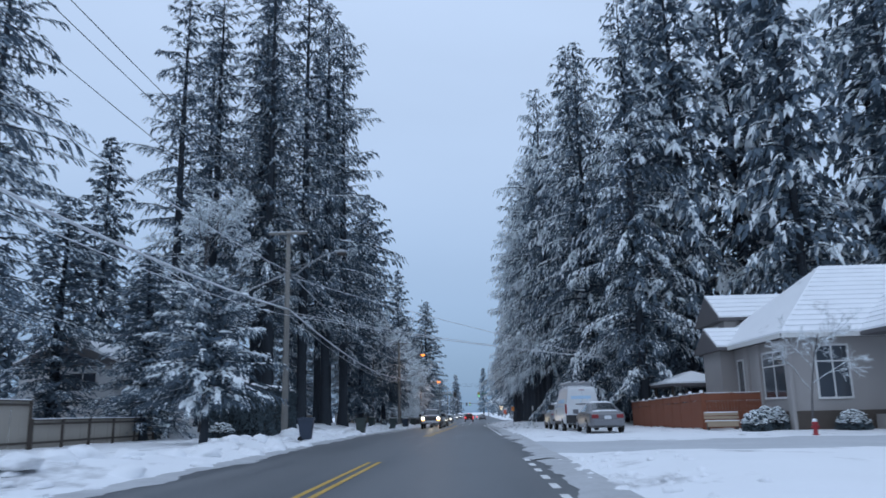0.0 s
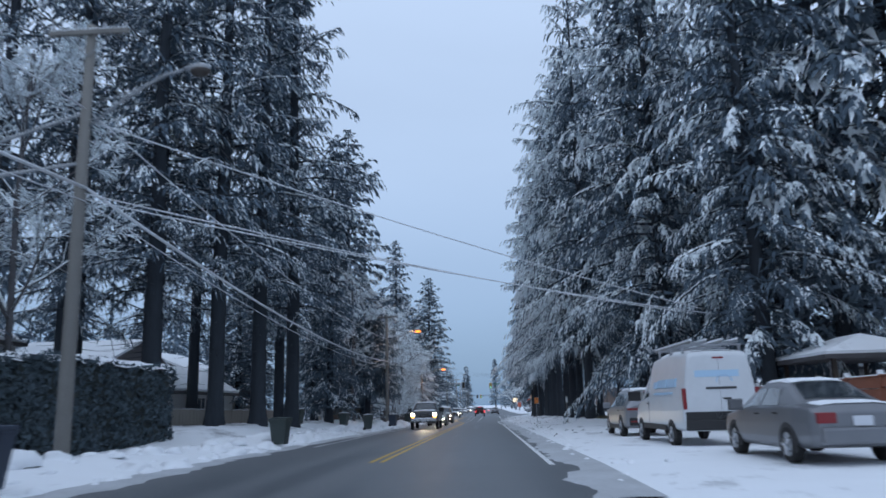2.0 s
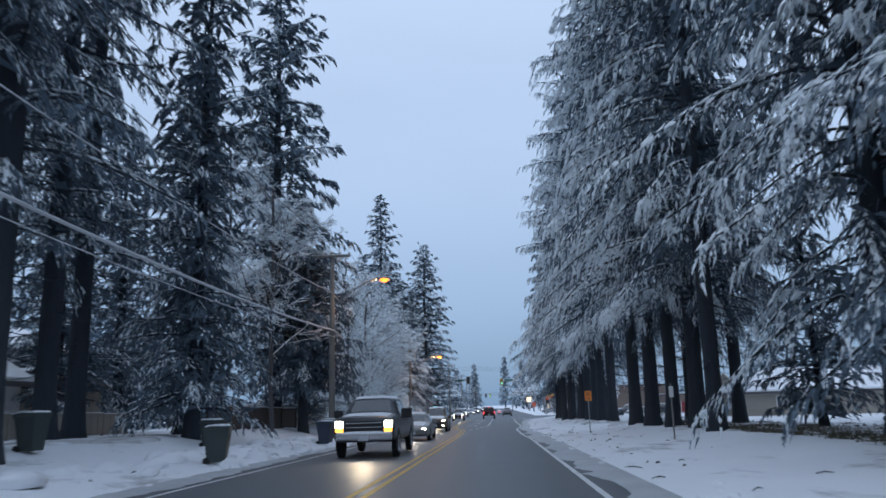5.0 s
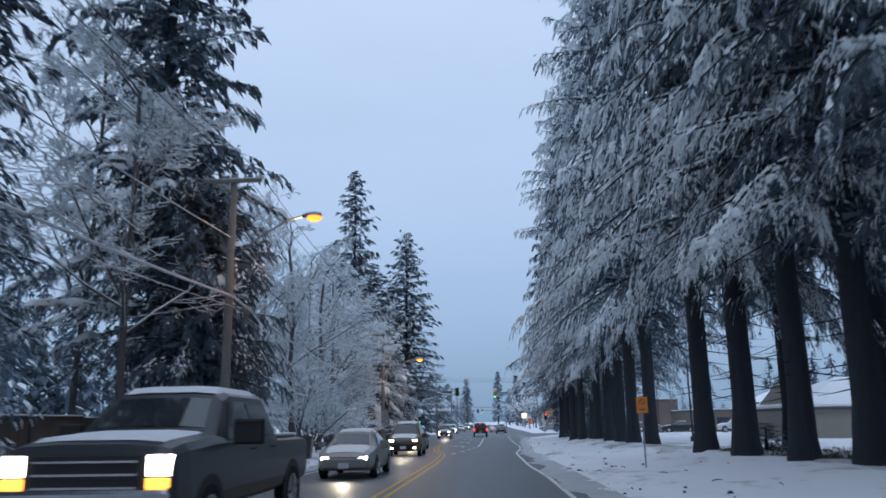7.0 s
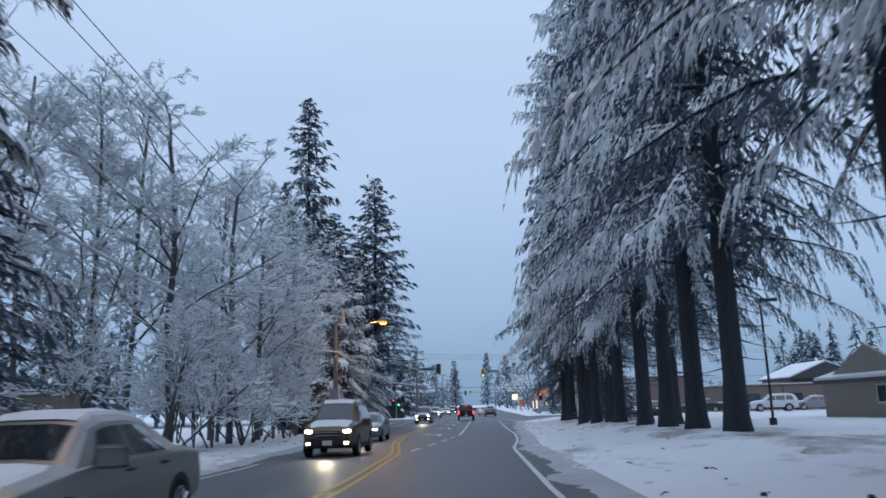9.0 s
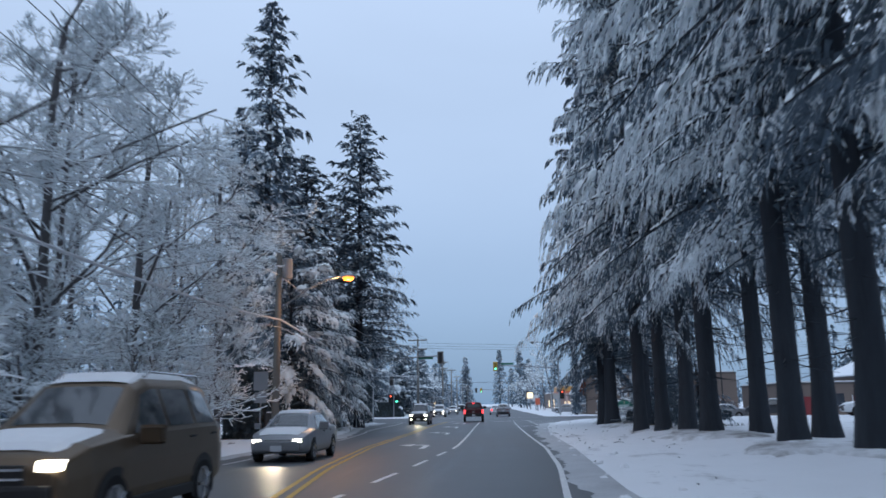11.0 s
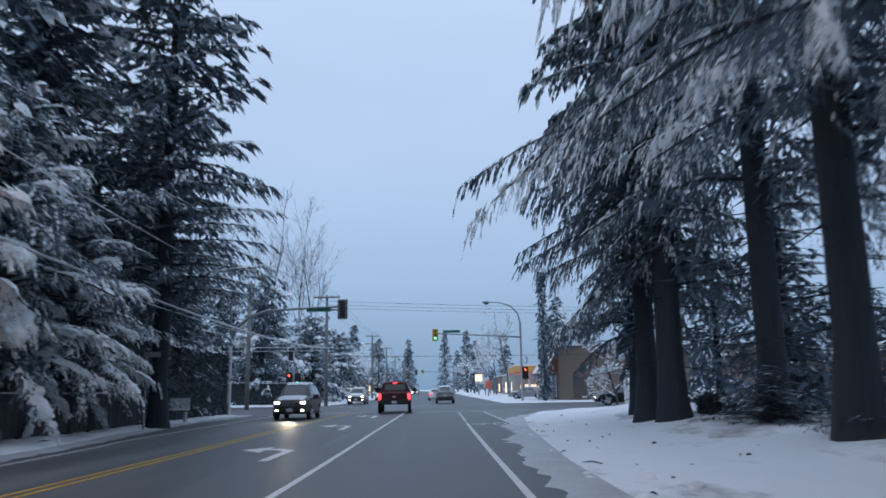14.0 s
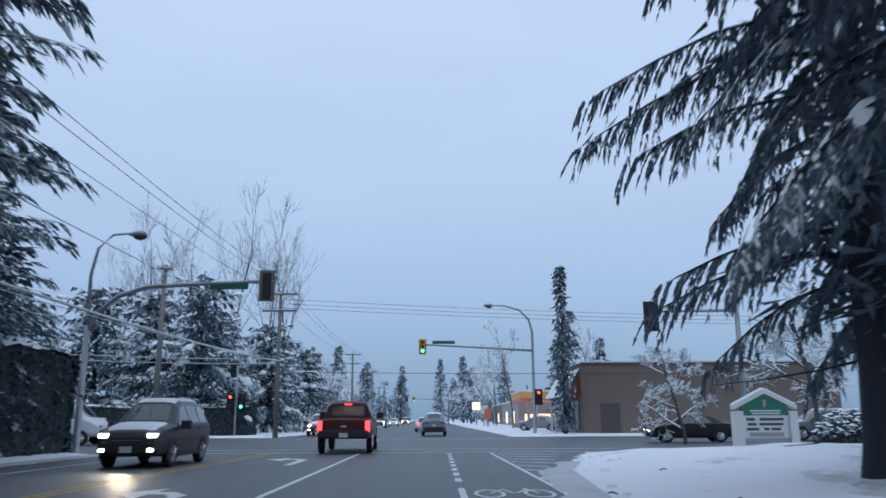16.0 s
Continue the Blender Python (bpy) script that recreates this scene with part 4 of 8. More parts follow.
def utility_pole(x, y, h, label, arm=2.2, lamp=None, turn=0.0, second=False, transformer=False, group="utility poles", braces=0.0):
    """A wooden pole with a crossarm, insulators and, where there is one, a street lamp on a bracket."""
    z = ground_z(x, y)
    t = thing("utility_pole", pose(x, y, z, 0, 0, turn), label, "utility pole", group)
    part("pole", tube_bm([(0, 0, -0.3), (0, 0, h * 0.5), (0, 0, h)], [0.19, 0.16, 0.12], 12), M_POLE, t, smooth=True)
    for k, az in enumerate((h - 0.25, h - 1.5)[:2 if second else 1]):
        ca = part("crossarm", box_bm(-arm / 2, arm / 2, -0.19, -0.08, az - 0.07, az + 0.07, 0.01), M_POLE, t)
        for s in (-0.92, -0.35, 0.4, 0.92):
            part("insulator", tube_bm([(s * arm / 2, -0.13, az + 0.07), (s * arm / 2, -0.13, az + 0.16), (s * arm / 2, -0.13, az + 0.24)], [0.025, 0.055, 0.03], 8), M_SIGNGREY, ca, smooth=True)
        part("snow_cap", box_bm(-arm / 2, arm / 2, -0.18, -0.09, az + 0.072, az + 0.105, 0.01), M_TREESNOW, ca)
    for s in (-1, 1):
        part("brace", tube_bm([(s * arm * 0.3, -0.14, h - 0.3), (0, -0.14, h - 0.95)], 0.018, 6), M_STEEL, t)
    if transformer:
        part("transformer", tube_bm([(0.42, -0.05, h - 2.6), (0.42, -0.05, h - 2.55), (0.42, -0.05, h - 1.65), (0.42, -0.05, h - 1.6)], [0.22, 0.26, 0.26, 0.18], 14), M_SIGNGREY, t, "grey drum transformer")
    if lamp:
        lx, lz, lit = lamp
        part("lamp_arm", tube_bm([(0.1, 0, lz - 1.5), (lx * 0.35, 0, lz - 0.75), (lx * 0.7, 0, lz - 0.15), (lx - 0.3, 0, lz)], 0.045, 8), M_STEEL, t, smooth=True)
        part("arm_stay", tube_bm([(0.1, 0, lz - 0.9), (lx * 0.45, 0, lz - 0.52)], 0.02, 6), M_STEEL, t)
        lamp_head(t, lx, 0, lz, lit, M_SODIUM if lit else M_LENS)
    if braces:
        for a, b, c in ((-braces, -2.5, 7.6), (-braces * 0.8, -1.0, 9.0)):
            part("guy_bar", tube_bm([(0, 0, c), (a, b, c - 1.4)], 0.05, 6), M_STEEL, t)
    return t


utility_pole(-10.45, 42.2, 11.5, "weathered wooden pole with crossarm and unlit lamp bracket", lamp=(2.95, 10.1, False), second=False, braces=3.2)
utility_pole(-9.75, 98.5, 10.6, "wooden pole with crossarm and glowing orange street lamp", lamp=(2.95, 8.95, True))
utility_pole(-10.2, 143.0, 10.3, "wooden pole with drum transformer and glowing orange street lamp", lamp=(3.3, 7.75, True), transformer=True)
utility_pole(-9.9, 212.0, 10.7, "tall wooden pole with double crossarms at the signals", second=True, arm=2.6)
utility_pole(-14.8, 201.0, 10.6, "wooden pole set back from the corner", arm=0.9)
utility_pole(-10.2, -10.0, 11.5, "weathered wooden pole with crossarm")
for k, (px_, py_) in enumerate(((-9.6, 262), (-9.8, 300), (-10.4, 345), (-10.6, 400), (-11, 470))):
    utility_pole(px_, py_, 10.2, "distant wooden pole with crossarm along the road", second=k % 2 == 0, lamp=(2.6, 7.6, False) if k == 1 else None)

chain = [(-10.2, -10.0, 11.5), (-10.45, 42.2, 11.5), (-9.75, 98.5, 10.6), (-10.2, 143.0, 10.3), (-9.9, 212.0, 10.7), (-9.6, 262, 10.2), (-9.8, 300, 10.2), (-10.4, 345, 10.2), (-10.6, 400, 10.2)]
for (x0, y0, h0), (x1, y1, h1) in zip(chain, chain[1:]):
    z0, z1 = ground_z(x0, y0) + h0, ground_z(x1, y1) + h1
    far = y0 > 205
    for s in (-0.98, 0.42, 0.98):
        wire("power_line", (x0 + s, y0 - 0.13, z0 + 0.05), (x1 + s, y1 - 0.13, z1 + 0.05), 0.7, 0.013, M_WIRE, "thin dark power line between poles")
    if not far:
        wire("telephone_cable", (x0 + 0.15, y0, z0 - 4.6), (x1 + 0.15, y1, z1 - 4.6 if y1 < 200 else z1 - 5.2), 0.9, 0.048, M_WIRESNOW, "thick telephone cable with snow along its top")
        wire("telephone_cable", (x0 + 0.15, y0, z0 - 4.95), (x1 + 0.15, y1, z1 - 4.95), 1.0, 0.016, M_WIRESNOW, "snow-lined telephone cable between poles")
        wire("power_line", (x0, y0, z0 - 2.4), (x1, y1, z1 - 2.4), 0.85, 0.022, M_WIRESNOW, "snow-lined service cable between poles")
# service drops over the road and to the houses
p1z = ground_z(-10.45, 42.2) + 11.5
for dz, q in ((-2.75, (9.0, 55.9, 4.95)), (-4.75, (9.5, 59.0, 5.1)), (-4.9, (9.8, 57.4, 4.9))):
    wire("service_cable", (-10.3, 42.2, p1z + dz), q, 0.25, 0.02, M_WIRESNOW, "snow-lined service cable across the road")
for dz, q in ((-2.4, (-27, 66, 5.6)), (-2.6, (-27, 78, 5.4)), (-4.4, (-24, 50, 4.5)), (-4.6, (-26, 46, 4.3))):
    wire("service_cable", (-10.6, 42.2, p1z + dz), q, 0.5, 0.016, M_WIRE, "dark service cable to a house")
p2z = ground_z(-9.75, 98.5) + 10.6
for dz, q in ((-4.8, (-24, 92, 4.2)), (-4.9, (-22, 108, 4.0))):
    wire("service_cable", (-9.8, 98.5, p2z + dz), q, 0.6, 0.02, M_WIRESNOW, "snow-lined service cable to a house")
for dz in (0.0, -0.35, 0.4):
    wire("power_line", (-9.9, 211.5 + dz, 8.6 + dz), (60, 226 + dz, 9.0 + dz), 0.6, 0.014, M_WIRE, "thin power line along the cross street")
for dz in (0.0, 0.35):
    wire("telephone_cable", (-9.8, 212, 4.2 + dz), (-40, 196, 5.0 + dz), 0.5, 0.03, M_WIRESNOW, "thick telephone cable with snow along its top")
wire("telephone_cable", (-9.8, 212, 3.6), (55, 222, 4.6), 0.4, 0.02, M_WIRE, "dark telephone cable along the cross street")


# ---- traffic signals ----
def signal_head(parent, x, y, z, facing, lit, back=M_SIGNALYELLOW):
    """Three-lamp head on a backboard; facing is -1 towards the walk's start, 1 away."""
    board = part("backboard", box_bm(x - 0.31, x + 0.31, y + 0.02 * facing * -1, y + 0.05 * facing * -1, z - 0.62, z + 0.62, 0.008), back, parent)
    part("housing", box_bm(x - 0.17, x + 0.17, y - 0.13, y + 0.13, z - 0.52, z + 0.52, 0.03), M_SIGNALYELLOW if back is M_SIGNALYELLOW else M_BLACKTRIM, parent)
    for k, (dz, col) in enumerate(((0.34, "red"), (0.0, "amber"), (-0.34, "green"))):
        mat = {"red": M_REDLIT, "green": M_GREENLIT}.get(col, M_LENS) if col == lit else M_LENS
        fy = y + facing * 0.14
        lamp_ = part("signal_lamp", tube_bm([(x, fy - facing * 0.03, z + dz), (x, fy + facing * 0.015, z + dz)], [0.12, 0.11], 14), mat, parent, ("lit %s lamp" % col) if col == lit else "")
        hood = bmesh.new()
        ring = [(x + 0.14 * math.cos(a), z + dz + 0.14 * math.sin(a)) for a in np.linspace(-0.3, math.pi + 0.3, 9)]
        r0 = [hood.verts.new((a, fy, b)) for a, b in ring]
        r1 = [hood.verts.new((a, fy + facing * 0.2, b)) for a, b in ring]
        for i in range(8):
            hood.faces.new((r0[i], r0[i + 1], r1[i + 1], r1[i]))
        part("visor", hood, M_BLACKTRIM, lamp_)
    return board


# mast over the oncoming lanes, seen from behind
z_ = ground_z(-12.0, 185.0)
mast = thing("signal_mast", pose(-12.0, 185.0, z_ - 0.3), "steel mast arm with a signal seen from behind", "traffic signal", "signals")
part("pole", tube_bm([(0, 0, -0.2), (0, 0, 0.25), (0, 0, 0.3), (0, 0, 5.2)], [0.22, 0.2, 0.13, 0.11], 12), M_STEEL, mast, smooth=True)
part("mast_arm", tube_bm([(0, 0, 5.0), (0.35, 0, 5.7), (1.1, 0, 6.35), (2.2, 0, 6.72), (4.6, 0, 6.85), (7.2, 0, 6.95)], [0.10, 0.10, 0.095, 0.09, 0.075, 0.06], 10), M_STEEL, mast, smooth=True)
part("street_lamp_pole", tube_bm([(0, 0, 5.0), (-0.05, 0, 7.2), (0.15, 0, 8.3), (0.7, 0, 8.85), (1.35, 0, 8.9)], [0.09, 0.07, 0.06, 0.05, 0.045], 10), M_STEEL, mast, smooth=True)
lamp_head(mast, 1.65, 0, 8.86, False, M_LENS)
part("name_board", box_bm(4.7, 6.2, -0.02, 0.02, 6.62, 6.84, 0.005), M_GREENSIGN, mast)
signal_head(mast, 6.95, 0, 6.75, 1, "red", M_POLE)
# mast beyond the crossing, facing the road
z_ = ground_z(9.6, 217.0)
mast = thing("signal_mast", pose(9.6, 217.0, z_ - 0.6), "steel mast arm with a green signal and curved lamp pole", "traffic signal", "signals")
part("pole", tube_bm([(0, 0, -0.2), (0, 0, 0.25), (0, 0, 0.3), (0, 0, 8.6), (-0.25, 0, 9.6), (-1.0, 0, 10.4), (-2.2, 0, 10.75), (-3.3, 0, 10.8)], [0.22, 0.2, 0.14, 0.10, 0.085, 0.075, 0.06, 0.05], 12), M_STEEL, mast, smooth=True)
lamp_head(mast, -3.6, 0, 10.78, False, M_LENS)
part("mast_arm", tube_bm([(0, 0, 7.1), (-4, 0, 7.35), (-8.6, 0, 7.6)], [0.10, 0.08, 0.06], 10), M_STEEL, mast, smooth=True)
part("name_board", box_bm(-8.1, -6.3, -0.03, 0.01, 7.66, 7.92, 0.005), M_GREENSIGN, mast)
signal_head(mast, -8.9, 0, 7.45, -1, "green")
signal_head(mast, 0.35, -0.2, 3.4, -1, "red", M_BLACKTRIM)
# small pole signals on the far corner
mast = thing("signal_pole", pose(-13.6, 215.0, float(road_z(215)) - 0.5), "slim steel pole with pedestrian and corner signals", "traffic signal", "signals")
part("pole", tube_bm([(0, 0, -0.2), (0, 0, 5.9)], [0.09, 0.07], 10), M_STEEL, mast, smooth=True)
signal_head(mast, 0.42, 0, 3.1, -1, "green", M_BLACKTRIM)
signal_head(mast, -0.42, 0, 3.15, -1, "red", M_BLACKTRIM)
signal_head(mast, -0.3, 0.3, 5.6, -1, "", M_BLACKTRIM)
# signal of the cross street, side on
mast = thing("signal_mast", pose(14.2, 186.5, ground_z(14.2, 186.5) - 0.3), "dark mast with a signal seen from the side", "traffic signal", "signals")
part("pole", tube_bm([(0, 0, -0.2), (0, 0, 6.3)], [0.13, 0.10], 10), M_STEEL, mast, smooth=True)
part("mast_arm", tube_bm([(0, 0, 6.0), (-3.4, 0, 5.95)], [0.07, 0.05], 8), M_STEEL, mast, smooth=True)
signal_head(mast, -3.6, 0, 5.75, 1, "", M_BLACKTRIM)
# next crossing far off
mast = thing("signal_mast", pose(5.0, 330.0, float(road_z(330)) - 1.5), "distant steel mast arm with a green signal", "traffic signal", "signals")
part("pole", tube_bm([(0, 0, 0), (0, 0, 8.6), (-1.0, 0, 10.2), (-3.0, 0, 10.6)], [0.16, 0.12, 0.08, 0.05], 10), M_STEEL, mast, smooth=True)
part("mast_arm", tube_bm([(0, 0, 7.0), (-7.6, 0, 7.3)], [0.10, 0.06], 8), M_STEEL, mast, smooth=True)
signal_head(mast, -7.8, 0, 7.1, -1, "green")
mast = thing("signal_mast", pose(-11.5, 318.0, float(road_z(318)) - 1.5), "distant steel mast arm seen from behind", "traffic signal", "signals")
part("pole", tube_bm([(0, 0, 0), (0, 0, 7.0)], [0.16, 0.12], 10), M_STEEL, mast, smooth=True)
part("mast_arm", tube_bm([(0, 0, 6.8), (7.6, 0, 7.1)], [0.10, 0.06], 8), M_STEEL, mast, smooth=True)
signal_head(mast, 7.5, 0, 6.9, 1, "", M_POLE)


# ---- bins ----
def wheelie_bin(x, y, turn, mat, label, snow=True):
    t = thing("wheelie_bin", on_ground(x, y, turn), label, "waste bin", "roadside bins")
    bm = bmesh.new()
    rings = []
    for z, hx, hy in ((0.06, 0.21, 0.24), (0.5, 0.245, 0.29), (0.93, 0.285, 0.345)):
        rings.append([bm.verts.new((sx * hx, sy * hy, z)) for sx, sy in ((-1, -1), (1, -1), (1, 1), (-1, 1))])
    bm.faces.new(rings[0])
    bm.faces.new(rings[2])
    for a, b in zip(rings, rings[1:]):
        for k in range(4):
            bm.faces.new((a[k], a[(k + 1) % 4], b[(k + 1) % 4], b[k]))
    bmesh.ops.bevel(bm, geom=[e for e in bm.edges], offset=0.02, segments=2, affect="EDGES")
    part("body", bm, mat, t)
    part("rim", box_bm(-0.30, 0.30, -0.36, 0.36, 0.90, 0.95, 0.012), mat, t)
    lid = part("lid", prism_bm([(-0.37, 0.952), (0.36, 0.952), (0.38, 0.985), (0.15, 1.04), (-0.36, 1.02)], "x", -0.30, 0.30, 0.012), mat, t)
    part("handle", tube_bm([(-0.22, 0.40, 0.97), (0.22, 0.40, 0.97)], 0.018, 8), mat, t)
    for s in (-1, 1):
        part("wheel", tube_bm([(s * 0.20, 0.25, 0.1), (s * 0.26, 0.25, 0.1)], 0.10, 14), M_TYRE, t)
    if snow:
        part("snow_cap", prism_bm([(-0.34, 1.03), (0.33, 0.995), (0.25, 1.06), (0.05, 1.085), (-0.28, 1.075)], "x", -0.27, 0.27, 0.015), M_SNOW, lid)
    return t


BIN = "dark plastic wheelie bin standing in roadside snow"
wheelie_bin(-7.7, 35.1, 95, M_BINBLUE, "blue-grey wheelie bin standing in roadside snow", False)
wheelie_bin(-7.75, 52.2, 85, M_BIN, BIN, False)
wheelie_bin(-8.2, 76.2, 100, M_BIN, BIN)
wheelie_bin(-8.15, 89.7, 80, M_BINBLUE, "blue-grey wheelie bin with its lid ajar under snow")
wheelie_bin(-8.45, 91.6, 95, M_BIN, BIN)
wheelie_bin(-8.6, 106.0, 90, M_BIN, BIN, False)
wheelie_bin(-9.25, 140.2, 75, M_BIN, BIN)
wheelie_bin(-11.3, 84.0, 75, M_BIN, BIN)
wheelie_bin(-12.6, 74.6, 75, M_BIN, BIN)


# ---- signs ----
def sign_post(name, x, y, turn, h, label, panels, post=M_STEEL):
    t = thing(name, on_ground(x, y, turn), label, "road sign")
    part("post", tube_bm([(0, 0, -0.2), (0, 0, h)], 0.03, 8), post, t)
    for n_, x0, x1, z0, z1, mat in panels:
        part(n_, box_bm(x0, x1, -0.055, -0.035, z0, z1, 0.006), mat, t)
    return t


# the panel's orange holds headlight glow thrown back by its reflective face
s_ = sign_post("reflective_sign", 4.5, 97.2, 0, 2.25, "orange panel with a dark ring symbol on a slim post", [("panel", -0.18, 0.18, 1.70, 2.22, M_ORANGE)])
part("symbol_ring", tube_bm([(0.085 * math.cos(k * math.pi / 8), -0.058, 2.06 + 0.085 * math.sin(k * math.pi / 8)) for k in range(17)], 0.011, 6), M_LETTER, s_)
part("symbol_bar", tube_bm([(-0.055, -0.058, 2.115), (0.055, -0.058, 2.005)], 0.010, 6), M_LETTER, s_)
part("lettering", box_bm(-0.10, 0.10, -0.062, -0.056, 1.80, 1.83), M_LETTER, s_)
sign_post("street_sign", -9.3, 137.6, 0, 2.9, "grey blank back of a sign on a post", [("panel", -0.3, 0.3, 2.2, 2.95, M_SIGNGREY), ("lower_panel", -0.25, 0.25, 1.7, 2.12, M_SIGNGREY)])
sign_post("street_sign", -10.6, 167.5, 0, 3.0, "grey bus stop post with a small blank panel", [("panel", -0.1, 0.55, 2.8, 3.0, M_SIGNGREY)])
sign_post("street_sign", 6.0, 84.0, 0, 2.0, "slim marker post with a pale reflector", [("panel", -0.08, 0.08, 1.5, 1.9, M_SIGNWHITE)], M_POLE)
bench = thing("advertising_bench", on_ground(-11.9, 174.6, 8), "small bench with a pale blank board for a back", "bench")
part("seat", box_bm(-0.75, 0.75, -0.25, 0.2, 0.42, 0.48, 0.01), M_DARKWOOD, bench)
part("back_board", box_bm(-0.75, 0.75, 0.2, 0.25, 0.45, 1.05, 0.01), M_SIGNWHITE, bench)
for s in (-0.6, 0.6):
    part("leg", box_bm(s - 0.05, s + 0.05, -0.2, 0.2, -0.1, 0.42), M_SIGNGREY, bench)
part("snow_cover", box_bm(-0.73, 0.73, -0.23, 0.18, 0.482, 0.54, 0.02), M_SNOW, bench)


# ---- vehicles ----
class Shell:
    """A car body by its stations: y, sill, belt and roof heights, half width at the belt and at the roof."""

    def __init__(self, stations):
        self.a = np.array(stations, dtype=float)

    def at(self, y):
        return [float(np.interp(y, self.a[:, 0], self.a[:, k])) for k in range(1, 6)]

    def half(self, y):
        zb, zm, zr, w, wr = self.at(y)
        tall = min(1.0, max(0.0, (zr - zm) / 0.4))
        return [(w * 0.86, zb), (w * 0.97, zb + 0.07), (w, zb + 0.22 * (zm - zb) + 0.05), (w, zb + 0.62 * (zm - zb)), (w * 0.965, zm),
                (wr, zr - 0.03 - 0.05 * tall), (wr * 0.86, zr - 0.01), (wr * 0.45, zr + 0.012)]

    def body(self):
        bm = bmesh.new()
        rings = []
        for y in self.a[:, 0]:
            h = self.half(y)
            ring = [bm.verts.new((x, y, z)) for x, z in h] + [bm.verts.new((-x, y, z)) for x, z in reversed(h)]
            rings.append(ring)
        n = len(rings[0])
        for p, q in zip(rings, rings[1:]):
            for k in range(n):
                bm.faces.new((p[k], q[k], q[(k + 1) % n], p[(k + 1) % n]))
        bm.faces.new(rings[0])
        bm.faces.new(rings[-1][::-1])
        return bm

    def side_panel(self, s, y0, y1, u0, u1, lift=0.008, slant0=0.0, slant1=0.0, n=5):
        """A pane in the side between belt (u = 0) and roof edge (u = 1)."""
        bm = bmesh.new()
        rows = []
        for i in range(n):
            f = i / (n - 1)
            col = []
            for u in (u0, (u0 + u1) / 2, u1):
                k = (u - u0) / (u1 - u0)
                y = (y0 + slant0 * k) * (1 - f) + (y1 + slant1 * k) * f
                h = self.half(y)
                (xa, za), (xb, zb) = h[4], h[5]
                col.append(bm.verts.new((s * (xa + (xb - xa) * u + lift), y, za + (zb - za) * u)))
            rows.append(col)
        for p, q in zip(rows, rows[1:]):
            for k in range(2):
                bm.faces.new((p[k], q[k], q[k + 1], p[k + 1]))
        return bm

    def top_panel(self, y0, y1, wide, lift, n=5, forward=0.0):
        """A pane or a cover that follows the upper surface from y0 to y1."""
        bm = bmesh.new()
        rows = []
        for i in range(n):
            y = y0 + (y1 - y0) * i / (n - 1)
            h = self.half(y)
            pts = [(h[5][0] * wide, h[5][1]), (h[6][0] * wide, h[6][1]), (h[7][0], h[7][1])]
            pts = pts + [(-x, z) for x, z in reversed(pts)]
            edge = 0.35 if lift > 0.02 and i in (0, n - 1) else 1.0
            rows.append([bm.verts.new((x, y + forward, z + lift * edge * (0.4 if k in (0, 5) and lift > 0.02 else 1.0))) for k, (x, z) in enumerate(pts)])
        for p, q in zip(rows, rows[1:]):
            for k in range(5):
                bm.faces.new((p[k], q[k], q[k + 1], p[k + 1]))
        return bm


def wheel_parts(parent, x, y, r, s):
    bm = tube_bm([(x - s * 0.20, y, r), (x - s * 0.19, y, r), (x - s * 0.02, y, r), (x, y, r)], [r * 0.9, r, r, r * 0.92], 20)
    tyre = part("tyre", bm, M_TYRE, parent)
    rim = part("rim", tube_bm([(x - s * 0.03, y, r), (x + s * 0.004, y, r), (x + s * 0.012, y, r)], [r * 0.66, r * 0.66, r * 0.15], 14), M_RIM, tyre)
    hub = bmesh.new()
    for k in range(5):
        a = 2 * math.pi * k / 5
        tube_bm([(x + s * 0.018, y, r), (x + s * 0.018, y + r * 0.6 * math.cos(a), r + r * 0.6 * math.sin(a))], 0.03, 5, hub)
    part("spokes", hub, M_CHROME, tyre)


def arch(parent, x, y, r, s):
    """A flat black sheet on the body that stands in for the shaded opening round a wheel."""
    bm = bmesh.new()
    ring = [(y + r * 1.2 * math.cos(a), r + r * 1.2 * math.sin(a)) for a in np.linspace(-0.35, math.pi + 0.35, 14)]
    vs = [bm.verts.new((x, a, b)) for a, b in ring]
    vs2 = [bm.verts.new((x - s * 0.03, a, b)) for a, b in ring]
    bm.faces.new(vs)
    for i in range(13):
        bm.faces.new((vs[i], vs[i + 1], vs2[i + 1], vs2[i]))
    part("wheel_arch", bm, M_BLACKTRIM, parent)


